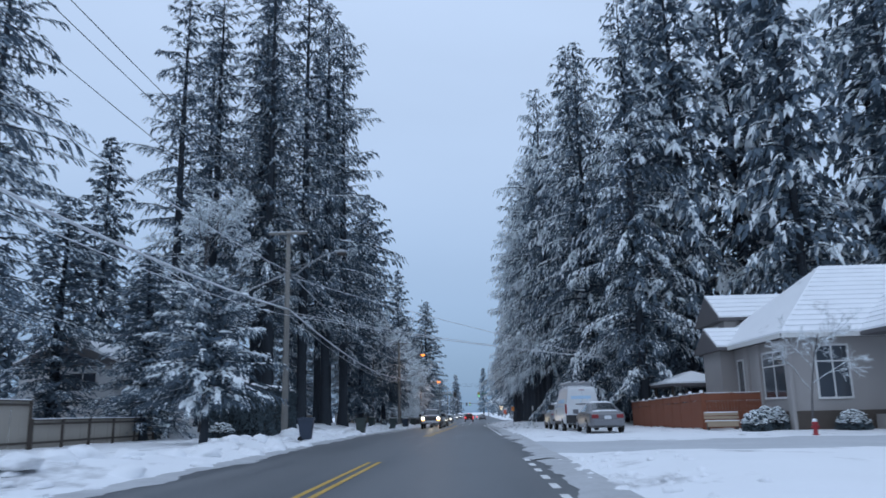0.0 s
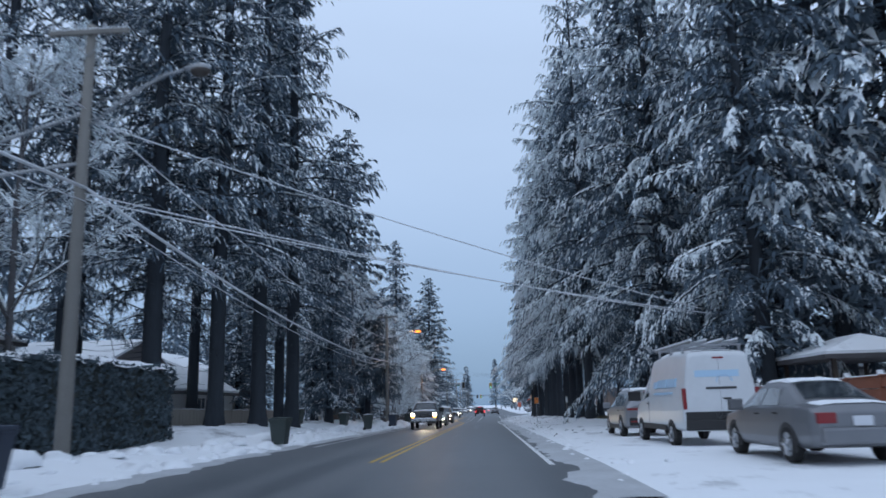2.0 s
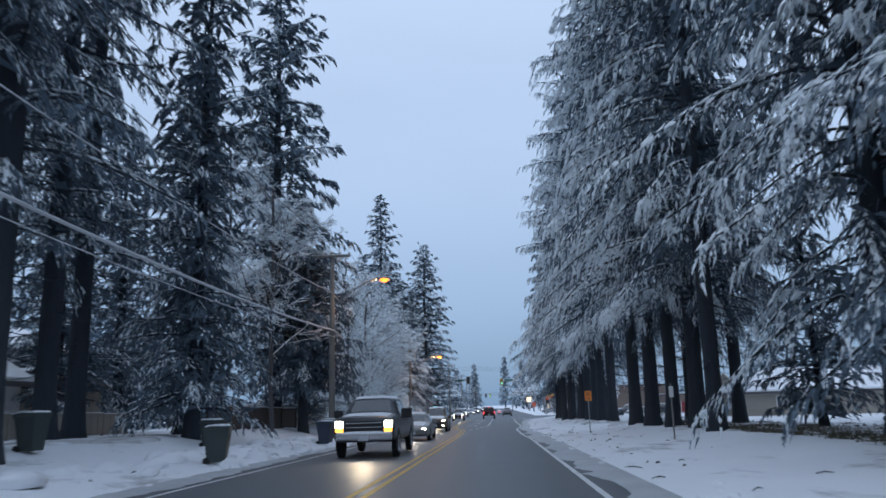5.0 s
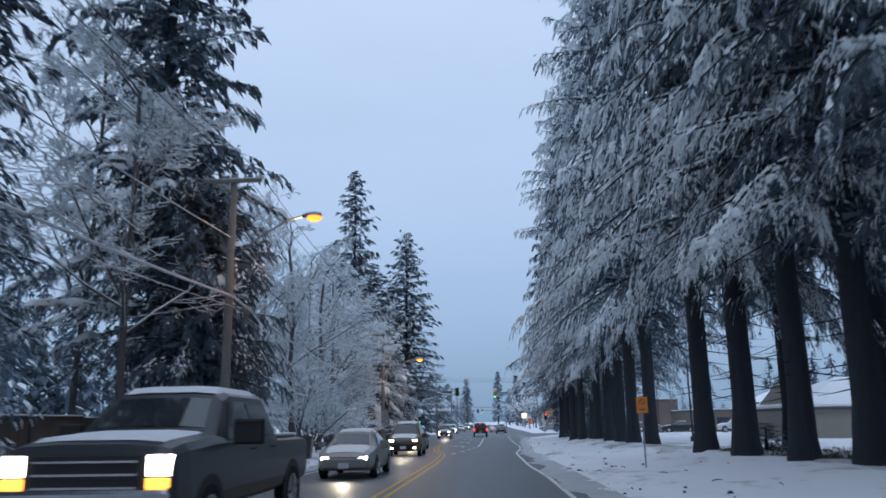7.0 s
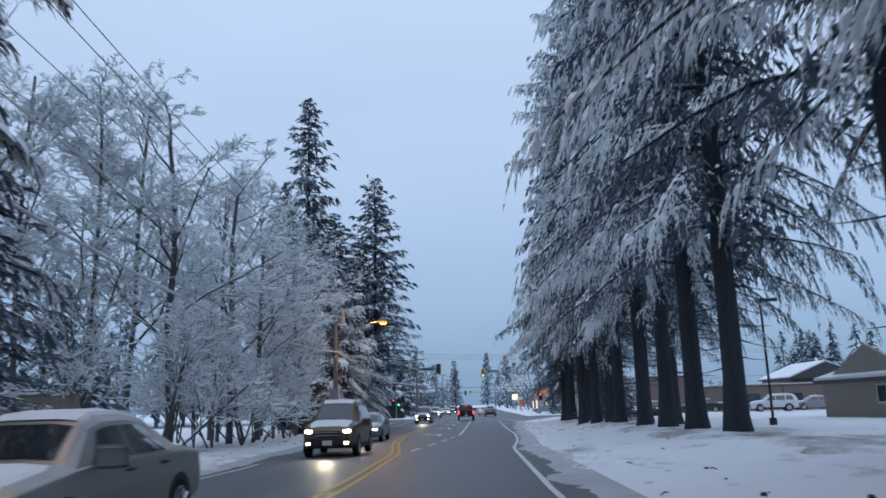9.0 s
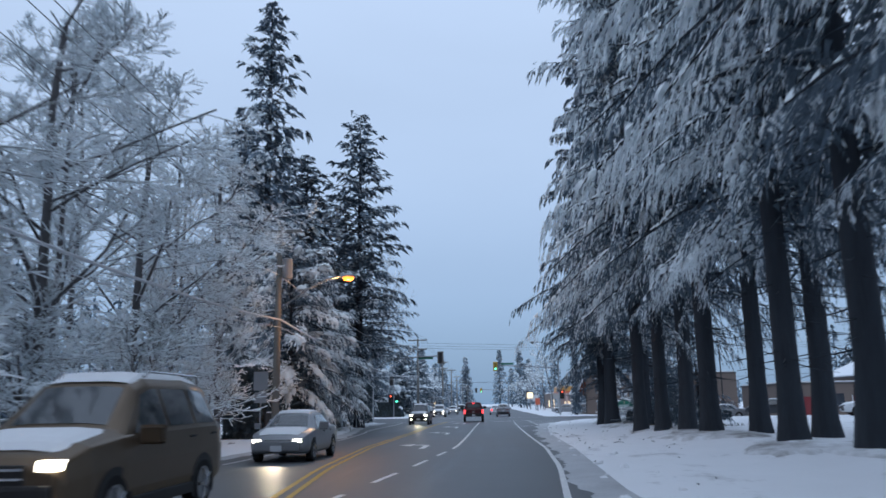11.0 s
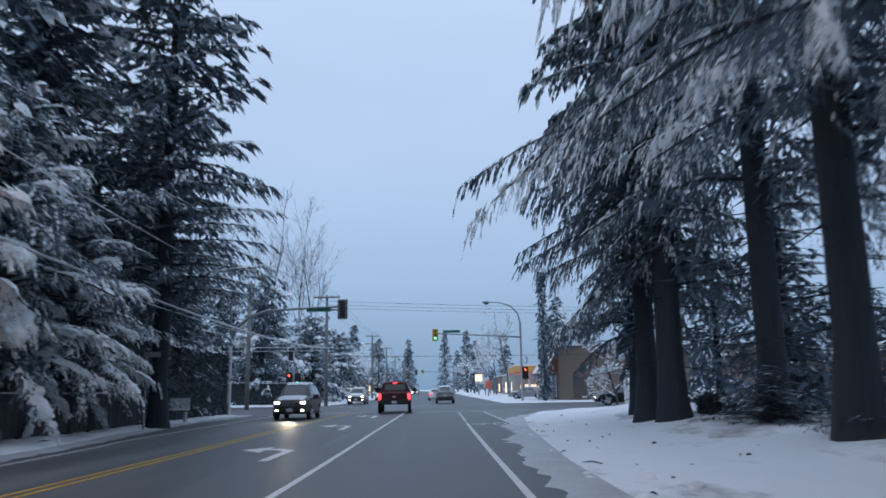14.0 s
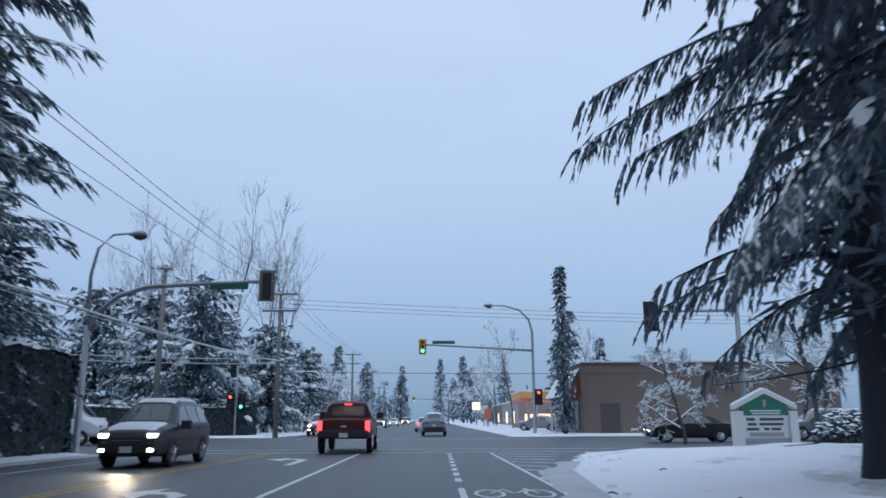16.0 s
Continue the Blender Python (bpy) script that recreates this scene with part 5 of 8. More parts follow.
def vehicle(name, m, label, category, st, paint, wheels, r, windows, screens, heads, tails, lit_front=False, lit_rear=False, snow=(), group="", lower=None, grille=None, plate_rear=0.75, plate_front=0.45, mirrors=None, third=None):
    t = thing(name, m, label, category, group)
    sh = Shell(st)
    ends = (st[0][0], st[-1][0])
    body = part("body", sh.body(), paint, t)
    mod = body.modifiers.new("round", "BEVEL")
    mod.width, mod.segments, mod.limit_method, mod.angle_limit = 0.035, 2, "ANGLE", radians(25)
    for y in wheels:
        for s in (-1, 1):
            w = sh.at(y)[3]
            arch(t, s * (w + 0.006), y, r, s)
            wheel_parts(t, s * (w + 0.012), y, r, s)
    for s in (-1, 1):
        for y0, y1, s0, s1 in windows:
            part("side_window", sh.side_panel(s, y0, y1, 0.10, 0.88, 0.009, s0, s1), M_CARGLASS, t)
        for y0, y1, _, _ in windows[:2]:
            ym = y0 + 0.12
            w = sh.at(ym)[3]
            part("door_handle", box_bm(s * (w * 0.985) - 0.02, s * (w * 0.985) + 0.02, ym - 0.10, ym + 0.08, sh.at(ym)[1] - 0.12, sh.at(ym)[1] - 0.09, 0.006), M_BLACKTRIM, t)
        if mirrors:
            w = sh.at(mirrors[0])[3]
            big = mirrors[2]
            part("mirror", box_bm(s * (w + 0.03), s * (w + 0.03 + 0.2 * big), mirrors[0] - 0.06, mirrors[0] + 0.08, mirrors[1], mirrors[1] + 0.17 * big, 0.03), M_BLACKTRIM if big > 1.2 else paint, t)
        for x0, x1, z0, z1 in heads:
            a, b = sorted((s * x0, s * x1))
            part("headlight", box_bm(a, b, ends[1] - 0.16, ends[1] + 0.012, z0, z1, 0.02), M_HEAD if lit_front else M_CHROME, t, "glowing headlight" if lit_front else "")
        for x0, x1, z0, z1 in tails:
            a, b = sorted((s * x0, s * x1))
            part("tail_light", box_bm(a, b, ends[0] - 0.012, ends[0] + 0.10, z0, z1, 0.015), M_TAILLIT if lit_rear else M_TAIL, t, "glowing red tail light" if lit_rear else "")
    for y0, y1, wide in screens:
        part("windscreen" if y1 > 0.2 and abs(y1) > abs(y0) or y0 > 0 else "rear_window", sh.top_panel(min(y0, y1), max(y0, y1), wide, 0.012, 6), M_CARGLASS, t)
    zb = st[0][1]
    wf, wb = sh.at(ends[1])[3], sh.at(ends[0])[3]
    part("front_bumper", box_bm(-wf * 0.97, wf * 0.97, ends[1] - 0.12, ends[1] + 0.07, zb - 0.02, zb + 0.26, 0.05), lower or paint, t)
    part("rear_bumper", box_bm(-wb * 0.97, wb * 0.97, ends[0] - 0.07, ends[0] + 0.12, zb - 0.02, zb + 0.26, 0.05), lower or paint, t)
    if grille:
        part("grille", box_bm(-grille[0], grille[0], ends[1] - 0.05, ends[1] + 0.02, grille[1], grille[2], 0.02), M_BLACKTRIM, t)
        for k in range(3):
            zz = grille[1] + (grille[2] - grille[1]) * (k + 0.5) / 3
            part("grille_bar", box_bm(-grille[0] * 0.95, grille[0] * 0.95, ends[1] + 0.018, ends[1] + 0.032, zz - 0.012, zz + 0.012), M_CHROME, t)
    part("front_plate", box_bm(-0.16, 0.16, ends[1] + 0.07, ends[1] + 0.082, plate_front - 0.08, plate_front + 0.08), M_PLATE, t)
    part("rear_plate", box_bm(-0.16, 0.16, ends[0] - 0.03 - 0.055 * (plate_rear < zb + 0.3), ends[0] - 0.01, plate_rear - 0.08, plate_rear + 0.08), M_PLATE, t)
    if third:
        part("brake_light", box_bm(-0.14, 0.14, third[0] - 0.02, third[0] + 0.05, third[1] - 0.025, third[1] + 0.025), M_TAILLIT if lit_rear else M_TAIL, t)
    for y0, y1, wide, th in snow:
        part("snow_cover", sh.top_panel(y0, y1, wide, th, 8), M_SNOW, t)
    return t


def sedan(m, label, paint, lit_front=False, lit_rear=False, snow=True, group=""):
    st = [(-2.28, 0.36, 0.80, 0.86, 0.72, 0.62), (-2.15, 0.30, 0.92, 0.98, 0.83, 0.70), (-1.55, 0.24, 0.96, 1.03, 0.87, 0.72), (-0.85, 0.22, 0.95, 1.38, 0.88, 0.60), (-0.35, 0.22, 0.94, 1.43, 0.88, 0.60),
          (0.25, 0.22, 0.93, 1.42, 0.88, 0.60), (0.55, 0.22, 0.92, 1.34, 0.88, 0.61), (1.15, 0.22, 0.90, 0.97, 0.88, 0.74), (1.90, 0.25, 0.80, 0.86, 0.85, 0.70), (2.22, 0.28, 0.70, 0.76, 0.76, 0.62), (2.32, 0.34, 0.60, 0.64, 0.66, 0.55)]
    return vehicle("sedan", m, label, "car", st, paint, (-1.32, 1.38), 0.315, [(-0.95, -0.12, 0.28, 0.0), (-0.05, 0.85, 0.0, -0.42)], [(-1.45, -0.88, 0.9), (0.60, 1.10, 0.9)],
                   [(0.46, 0.70, 0.58, 0.67)], [(0.42, 0.74, 0.68, 0.86)], lit_front, lit_rear, [(-0.80, 0.50, 0.9, 0.045), (-2.1, -1.6, 0.9, 0.03), (1.2, 2.15, 0.92, 0.03)] if snow else (), group, grille=(0.38, 0.50, 0.66), plate_rear=0.72, plate_front=0.42, mirrors=(0.78, 0.92, 1.0), third=(-1.62, 1.04))


def suv(m, label, paint, lit_front=False, lit_rear=False, snow=True, group="", tall=1.0):
    st = [(-2.25, 0.42, 0.98 * tall, 1.10 * tall, 0.80, 0.68), (-2.18, 0.36, 1.05 * tall, 1.30 * tall, 0.88, 0.66), (-1.95, 0.32, 1.06 * tall, 1.62 * tall, 0.91, 0.63), (-1.2, 0.28, 1.05 * tall, 1.69 * tall, 0.92, 0.64), (0.1, 0.28, 1.03 * tall, 1.68 * tall, 0.92, 0.64),
          (0.45, 0.28, 1.02 * tall, 1.58 * tall, 0.92, 0.65), (1.10, 0.28, 1.01 * tall, 1.10 * tall, 0.92, 0.76), (1.85, 0.30, 0.94 * tall, 1.00 * tall, 0.89, 0.74), (2.18, 0.34, 0.82 * tall, 0.88 * tall, 0.80, 0.66), (2.28, 0.40, 0.72 * tall, 0.76 * tall, 0.72, 0.6)]
    t = vehicle("suv", m, label, "car", st, paint, (-1.32, 1.36), 0.36, [(-1.85, -1.12, 0.12, 0.0), (-1.02, -0.18, 0.0, 0.0), (-0.10, 0.88, 0.0, -0.48)], [(-2.20, -1.98, 0.86), (0.50, 1.05, 0.9)],
                   [(0.52, 0.76, 0.74 * tall, 0.84 * tall)], [(0.40, 0.83, 0.94 * tall, 1.02 * tall)], lit_front, lit_rear, [(-1.9, 0.40, 0.92, 0.06), (1.15, 2.1, 0.92, 0.04)] if snow else (), group, lower=M_BLACKTRIM, grille=(0.40, 0.60, 0.80 * tall), plate_rear=0.80, plate_front=0.5, mirrors=(0.75, 1.04, 1.0), third=(-2.02, 1.60 * tall))
    for s in (-1, 1):
        part("sill_cladding", box_bm(*sorted((s * 0.86, s * 0.935)), -0.90, 0.94, 0.27, 0.42, 0.02), M_BLACKTRIM, t)
        part("roof_rail", tube_bm([(s * 0.60, -1.75, 1.66 * tall), (s * 0.60, -1.68, 1.735 * tall), (s * 0.60, 0.0, 1.745 * tall), (s * 0.60, 0.12, 1.68 * tall)], 0.018, 6), M_CHROME, t)
        if lit_front:
            part("fog_light", box_bm(*sorted((s * 0.56, s * 0.70)), 2.26, 2.362, 0.44, 0.53, 0.015), M_HEAD, t, "glowing fog light")
        part("reflector", box_bm(*sorted((s * 0.50, s * 0.74)), -2.335, -2.31, 0.52, 0.57, 0.006), M_TAIL, t)
    part("wiper", box_bm(-0.05, 0.38, -2.262, -2.235, 1.13 * tall, 1.15 * tall), M_BLACKTRIM, t)
    return t


def pickup(m, label, paint, lit_front=False, lit_rear=False, snow=True, group=""):
    st = [(-2.95, 0.60, 1.18, 1.22, 0.95, 0.91), (-2.88, 0.55, 1.24, 1.28, 0.99, 0.95), (-1.05, 0.50, 1.25, 1.29, 1.0, 0.95), (-1.0, 0.50, 1.27, 1.86, 1.0, 0.74), (-0.8, 0.50, 1.28, 1.95, 1.0, 0.74), (0.65, 0.50, 1.28, 1.96, 1.0, 0.74),
          (0.92, 0.50, 1.28, 1.88, 1.0, 0.75), (1.50, 0.50, 1.27, 1.42, 1.0, 0.88), (2.55, 0.52, 1.22, 1.36, 1.0, 0.90), (2.86, 0.55, 1.18, 1.30, 0.98, 0.88), (2.92, 0.60, 1.10, 1.20, 0.95, 0.84)]
    t = vehicle("pickup_truck", m, label, "pickup truck", st, paint, (-1.88, 1.92), 0.43, [(-0.84, 0.05, 0.05, 0.0), (0.15, 1.25, 0.0, -0.45)], [(0.98, 1.44, 0.92)],
                [(0.66, 0.93, 0.98, 1.20)], [(0.79, 0.965, 0.78, 1.20)], lit_front, lit_rear, [(-0.78, 0.85, 0.95, 0.05), (1.55, 2.7, 0.92, 0.03)] if snow else (), group, lower=M_CHROME if lit_front else M_BLACKTRIM, grille=(0.60, 0.80, 1.20), plate_rear=0.68, plate_front=0.66, mirrors=(1.1, 1.28, 1.5), third=(-1.04, 1.83))
    # black panel at rail height stands in for the shaded hollow of the bed
    part("bed_recess_panel", box_bm(-0.82, 0.82, -2.82, -1.10, 1.292, 1.304), M_BLACKTRIM, t)
    part("rear_window", quad_bm((-0.64, -1.042, 1.40), (0.64, -1.042, 1.40), (0.62, -1.030, 1.76), (-0.62, -1.030, 1.76)), M_CARGLASS, t)
    part("tailgate", box_bm(-0.76, 0.76, -2.985, -2.94, 0.70, 1.20, 0.015), paint, t)
    part("badge", box_bm(-0.11, 0.11, -2.995, -2.984, 0.96, 1.03, 0.01), M_CHROME, t)
    part("tailgate_handle", box_bm(-0.12, 0.12, -3.0, -2.984, 1.08, 1.13, 0.008), M_BLACKTRIM, t)
    if snow:
        part("bed_snow", box_bm(-0.80, 0.80, -2.80, -1.12, 1.305, 1.35, 0.02), M_SNOW, t)
    if lit_front:
        for s in (-1, 1):
            a, b = sorted((s * 0.66, s * 0.92))
            part("turn_lamp", box_bm(a, b, 2.84, 2.936, 0.86, 0.965, 0.015), M_AMBER, t, "glowing amber lamp")
    return t


def cargo_van(m, label, paint, snow=True, rack=True):
    st = [(-3.00, 0.50, 1.35, 2.50, 0.96, 0.74), (-2.94, 0.46, 1.36, 2.62, 0.99, 0.77), (-1.0, 0.42, 1.36, 2.70, 1.01, 0.78), (0.7, 0.42, 1.34, 2.62, 1.01, 0.77), (1.2, 0.42, 1.32, 2.34, 1.01, 0.76), (2.05, 0.42, 1.27, 1.52, 1.0, 0.80),
          (2.35, 0.42, 1.22, 1.36, 0.99, 0.82), (2.82, 0.45, 1.02, 1.12, 0.95, 0.76), (2.96, 0.48, 0.84, 0.92, 0.88, 0.66)]
    t = vehicle("cargo_van", m, label, "van", st, paint, (-1.75, 2.02), 0.35, [(0.85, 1.95, 0.1, -0.65)], [(1.28, 2.25, 0.92)], [(0.55, 0.86, 0.78, 1.02)], [(0.87, 0.965, 1.05, 1.62)], snow=[(-2.9, 0.9, 0.95, 0.05), (2.36, 2.85, 0.9, 0.03)] if snow else (),
                lower=M_BLACKTRIM, grille=(0.45, 0.58, 0.85), plate_rear=0.86, plate_front=0.5, mirrors=(1.95, 1.35, 1.5), third=(-2.99, 2.44))
    part("door_seam", box_bm(-0.005, 0.005, -3.003, -2.99, 1.0, 2.40), M_SIGNGREY, t)
    part("lower_panel", box_bm(-0.92, 0.92, -3.03, -2.97, 0.60, 0.98, 0.02), M_BLACKTRIM, t)
    for s in (-1, 1):
        part("sill", box_bm(*sorted((s * 0.96, s * 1.025)), -1.28, 1.55, 0.44, 0.60, 0.015), M_BLACKTRIM, t)
        part("door_gap", box_bm(*sorted((s * 0.99, s * 1.016)), 0.78, 0.795, 0.62, 1.30), M_SIGNGREY, t)
    part("rear_handle", box_bm(0.06, 0.26, -3.03, -2.99, 1.30, 1.35, 0.008), M_BLACKTRIM, t)
    if rack:
        part("door_lettering", box_bm(-0.62, 0.50, -3.010, -2.99, 1.92, 2.10, 0.0), M_PALEBLUE, t, "pale blue lettering bar")
        part("door_lettering", box_bm(-0.36, 0.42, -3.010, -2.99, 1.58, 1.645), M_LETTER, t, "dark lettering bar")
        bm = bmesh.new()
        tube_bm([(0.12 + 0.20 * math.cos(a), -3.005, 1.76 + 0.24 * math.sin(a)) for a in np.linspace(0.1, math.pi, 10)], 0.016, 5, bm)
        part("door_emblem", bm, M_PALEBLUE, t)
        for s in (-1, 1):
            for y0_, y1_, z0_, z1_ in ((-2.2, -1.3, 1.68, 1.92), (-1.2, -0.2, 1.68, 1.92), (-0.1, 0.3, 1.68, 1.88), (-1.9, 0.1, 1.48, 1.54)):
                part("side_lettering", prism_bm([(s * (1.006 - 0.17 * (z - 1.36)), z) for z in (z0_, z1_)] + [(s * (0.94 - 0.17 * (z - 1.36)), z) for z in (z1_, z0_)], "y", y0_, y1_), M_PALEBLUE, t, "pale blue lettering bar")
        rk = part("roof_rack", box_bm(-0.80, 0.80, -2.55, -2.48, 2.80, 2.85, 0.01), M_SIGNGREY, t)
        for y in (-1.3, 0.0):
            part("rack_bar", box_bm(-0.80, 0.80, y - 0.035, y + 0.035, 2.80, 2.85, 0.01), M_SIGNGREY, rk)
        for x, y in ((-0.74, -2.5), (0.74, -2.5), (-0.74, -1.3), (0.74, -1.3), (-0.74, 0), (0.74, 0)):
            part("rack_foot", box_bm(x - 0.03, x + 0.03, y - 0.03, y + 0.03, 2.60, 2.80), M_SIGNGREY, rk)
        for x0 in (-0.62, 0.18):
            lad = part("ladder", box_bm(x0, x0 + 0.05, -2.9, 1.1, 2.86, 2.93, 0.01), M_STEEL, t, "snow-covered aluminium ladder")
            part("rail", box_bm(x0 + 0.38, x0 + 0.43, -2.9, 1.1, 2.86, 2.93, 0.01), M_STEEL, lad)
            for k in range(12):
                part("rung", tube_bm([(x0 + 0.05, -2.75 + 0.33 * k, 2.90), (x0 + 0.38, -2.75 + 0.33 * k, 2.90)], 0.018, 6), M_STEEL, lad)
            for dx in (0.0, 0.38):
                part("snow_cap", box_bm(x0 + dx - 0.01, x0 + dx + 0.06, -2.88, 1.08, 2.932, 2.985, 0.018), M_SNOW, lad)
        part("tie_bar", tube_bm([(-0.78, 0.9, 2.84), (-0.82, 1.35, 3.1)], 0.03, 6), M_STEEL, rk)
        part("tie_bar", tube_bm([(-0.55, 0.9, 2.84), (-0.80, 1.35, 3.1)], 0.03, 6), M_STEEL, rk)
    return t


P_SILVER = car_paint("grey_silver_paint", (0.20, 0.205, 0.22))
P_LIGHT = car_paint("light_silver_paint", (0.29, 0.30, 0.32))
P_WHITE = car_paint("white_paintwork", (0.66, 0.68, 0.70), 0.0)
P_BLACK = car_paint("black_paintwork", (0.022, 0.023, 0.026), 0.2)
P_DARKRED = car_paint("dark_red_paint", (0.075, 0.012, 0.016), 0.3)
P_DARKGREY = car_paint("dark_grey_paint", (0.06, 0.064, 0.072), 0.4)
P_BROWN = car_paint("bronze_paint", (0.14, 0.10, 0.065), 0.4)
P_BEIGE = car_paint("champagne_paint", (0.30, 0.295, 0.285), 0.4)


def on_road(x, y, turn=0.0):
    return pose(x, y, max(ground_z(x, y), float(road_z(y))), 0, 0, turn)


sedan(on_road(6.05, 39.1, 1.5), "silver-grey sedan dusted with snow parked on the verge", P_SILVER, group="parked cars")
cargo_van(on_road(5.85, 46.8, 1.0), "white high-roof van with snowy ladders on its roof rack", P_WHITE).scale = (1.0, 1.0, 0.93)
suv(on_road(5.75, 54.3, 1.0), "light silver sport utility car with snow on its roof", P_LIGHT, group="parked cars")
pickup(on_road(-1.85, 186.9, 1.5), "dark red pickup truck braking in the turning lane", P_DARKRED, lit_rear=True, snow=False)
suv(on_road(1.6, 216, 0), "light silver sport utility car driving away", P_LIGHT, lit_rear=False, snow=True, group="traffic")
sedan(on_road(0.6, 236, 0), "white sedan driving away on the far lane", P_WHITE, lit_rear=True, group="traffic")
pickup(on_road(-4.7, 82.6, 180), "dark grey pickup truck with glowing headlights", P_DARKGREY, lit_front=True, group="oncoming traffic")
sedan(on_road(-4.8, 97.2, 180), "champagne sedan with glowing headlights", P_BEIGE, lit_front=True, group="oncoming traffic")
suv(on_road(-5.2, 116.8, 180), "bronze sport utility car with glowing headlights", P_BROWN, lit_front=True, group="oncoming traffic", tall=1.1)
sedan(on_road(-6.1, 130.9, 180), "pale sedan with glowing headlights", P_LIGHT, lit_front=True, group="oncoming traffic")
suv(on_road(-6.5, 178.0, 180), "dark grey sport utility car with glowing headlights", P_DARKGREY, lit_front=True, group="oncoming traffic", tall=1.08)
for k, y in enumerate((218, 246, 272, 300, 340)):
    (sedan if k % 2 else suv)(on_road(-7.4 + 0.02 * (y - 218), y, 180), "distant oncoming car with glowing headlights", (P_BEIGE, P_LIGHT, P_DARKGREY, P_WHITE, P_BLACK)[k], lit_front=True, group="oncoming traffic")
sedan(on_road(15.2, 196.5, 84), "black sedan waiting on the cross street", P_BLACK, lit_front=True, snow=False)
suv(on_road(23.2, 198.6, 87), "silver sport utility car waiting on the cross street", P_SILVER, snow=True)
cargo_van(on_road(-18.8, 197.0, -90), "white high-roof van waiting on the cross street", P_WHITE, snow=False, rack=False)
for x, y, a, f, p in ((21.5, 224.0, 80, sedan, P_LIGHT), (14.8, 236, 20, suv, P_DARKGREY), (16.5, 247, 10, sedan, P_BLACK), (18.5, 258, 10, sedan, P_SILVER), (12.0, 232, 70, sedan, P_LIGHT)):
    f(on_ground(x, y, a), "parked car under a blanket of fresh snow", p, group="parked cars")
for x, y, a, f, p in ((31, 154, 85, sedan, P_WHITE), (36, 157, 85, sedan, P_LIGHT), (41, 152, 95, suv, P_SILVER), (29.5, 169, 80, suv, P_WHITE), (24.5, 176, 70, sedan, P_DARKGREY), (34.5, 171, 85, sedan, P_LIGHT), (23.5, 188, 95, sedan, P_LIGHT)):
    f(on_ground(x, y, a), "snow-covered car parked in the hall's car park", p, group="car park")


# ---- fences and hedge ----
def board_fence(name, p, q, h, mat, label, post_every=2.4, cap=True, board=0.14, snow=True, post_mat=None, lattice=0.0, caps=False):
    """Upright boards between posts, with rails and a snowy cap."""
    p, q = Vector(p), Vector(q)
    run = (q - p).length
    ang = math.degrees(math.atan2(q.y - p.y, q.x - p.x))
    t = thing(name, pose(p.x, p.y, 0, 0, 0, ang), label, "fence")
    u = (q - p).normalized()

    def gz_(d):
        at = p + u * d
        return ground_z(at.x, at.y)
    n = max(1, round(run / post_every))
    for i in range(n + 1):
        d = run * i / n
        z = gz_(d)
        post = part("post", box_bm(d - 0.05, d + 0.05, -0.06, 0.06, z - 0.2, z + h + 0.06, 0.008), post_mat or mat, t)
        if caps:
            part("post_cap", box_bm(d - 0.07, d + 0.07, -0.08, 0.08, z + h + 0.06, z + h + 0.20, 0.02), M_SNOW, post)
    me = box_bm(-board / 2 + 0.004, board / 2 - 0.004, -0.012, 0.012, 0.0, 1.0, 0.004)
    base = bpy.data.meshes.new("board")
    me.to_mesh(base)
    me.free()
    base.materials.append(mat)
    k = int(run / board)
    for i in range(k):
        d = (i + 0.5) * run / k
        b = new("board", base)
        b.parent = t
        z = gz_(d)
        b.matrix_basis = pose(d, (-0.004, 0.004)[i % 2] - 0.03, z + 0.04) @ Matrix.Diagonal((1, 1, h - lattice - 0.04, 1))
    for i in range(n):
        d0, d1 = run * i / n + 0.05, run * (i + 1) / n - 0.05
        z = (gz_(d0) + gz_(d1)) / 2
        for zz in (0.25, h - lattice - 0.15):
            part("rail", box_bm(d0, d1, -0.01, 0.04, z + zz - 0.045, z + zz + 0.045), post_mat or mat, t)
        if cap:
            part("cap_rail", box_bm(d0, d1, -0.07, 0.07, z + h - 0.01, z + h + 0.03, 0.006), post_mat or mat, t)
        if lattice:
            part("top_panel", box_bm(d0, d1, -0.03, 0.01, z + h - lattice + 0.02, z + h - 0.02), mat, t)
        if snow:
            part("snow_cap", box_bm(d0, d1, -0.06, 0.06, z + h + 0.032, z + h + 0.075, 0.018), M_SNOW, t)
    return t


M_BLACKFENCE = material("black_stained_boards", (0.036, 0.041, 0.049), rough=0.85, vary=0.4, scale=1.5, fine=20, bump=0.4)
board_fence("wooden_fence", (12.3, 62.0, 0), (11.5, 40.3, 0), 1.75, M_FENCE, "red-brown stained board fence with snow on its caps", lattice=0.35, caps=True, post_every=2.3)
board_fence("wooden_fence", (11.56, 40.2, 0), (14.3, 39.75, 0), 1.75, M_FENCE, "red-brown stained board fence beside the house", lattice=0.35, post_every=1.6)
board_fence("garden_fence", (-17.6, 42.0, 0), (-18.0, 31.0, 0), 1.15, M_TANFENCE, "low tan panel fence with dark posts and snow", post_mat=M_DARKWOOD, board=0.6)
board_fence("garden_fence", (-18.05, 30.9, 0), (-18.2, 24.0, 0), 1.9, M_TANFENCE, "tall tan panel fence with dark posts", post_mat=M_DARKWOOD, board=0.6)
board_fence("garden_fence", (-13.6, 114.3, 0), (-20.5, 112.8, 0), 1.75, M_TANFENCE, "tan board fence beneath bare trees", board=0.16)
board_fence("garden_fence", (-13.4, 104.5, 0), (-14.5, 92.0, 0), 1.2, M_DARKWOOD, "dark weathered fence beneath the evergreens", board=0.18)
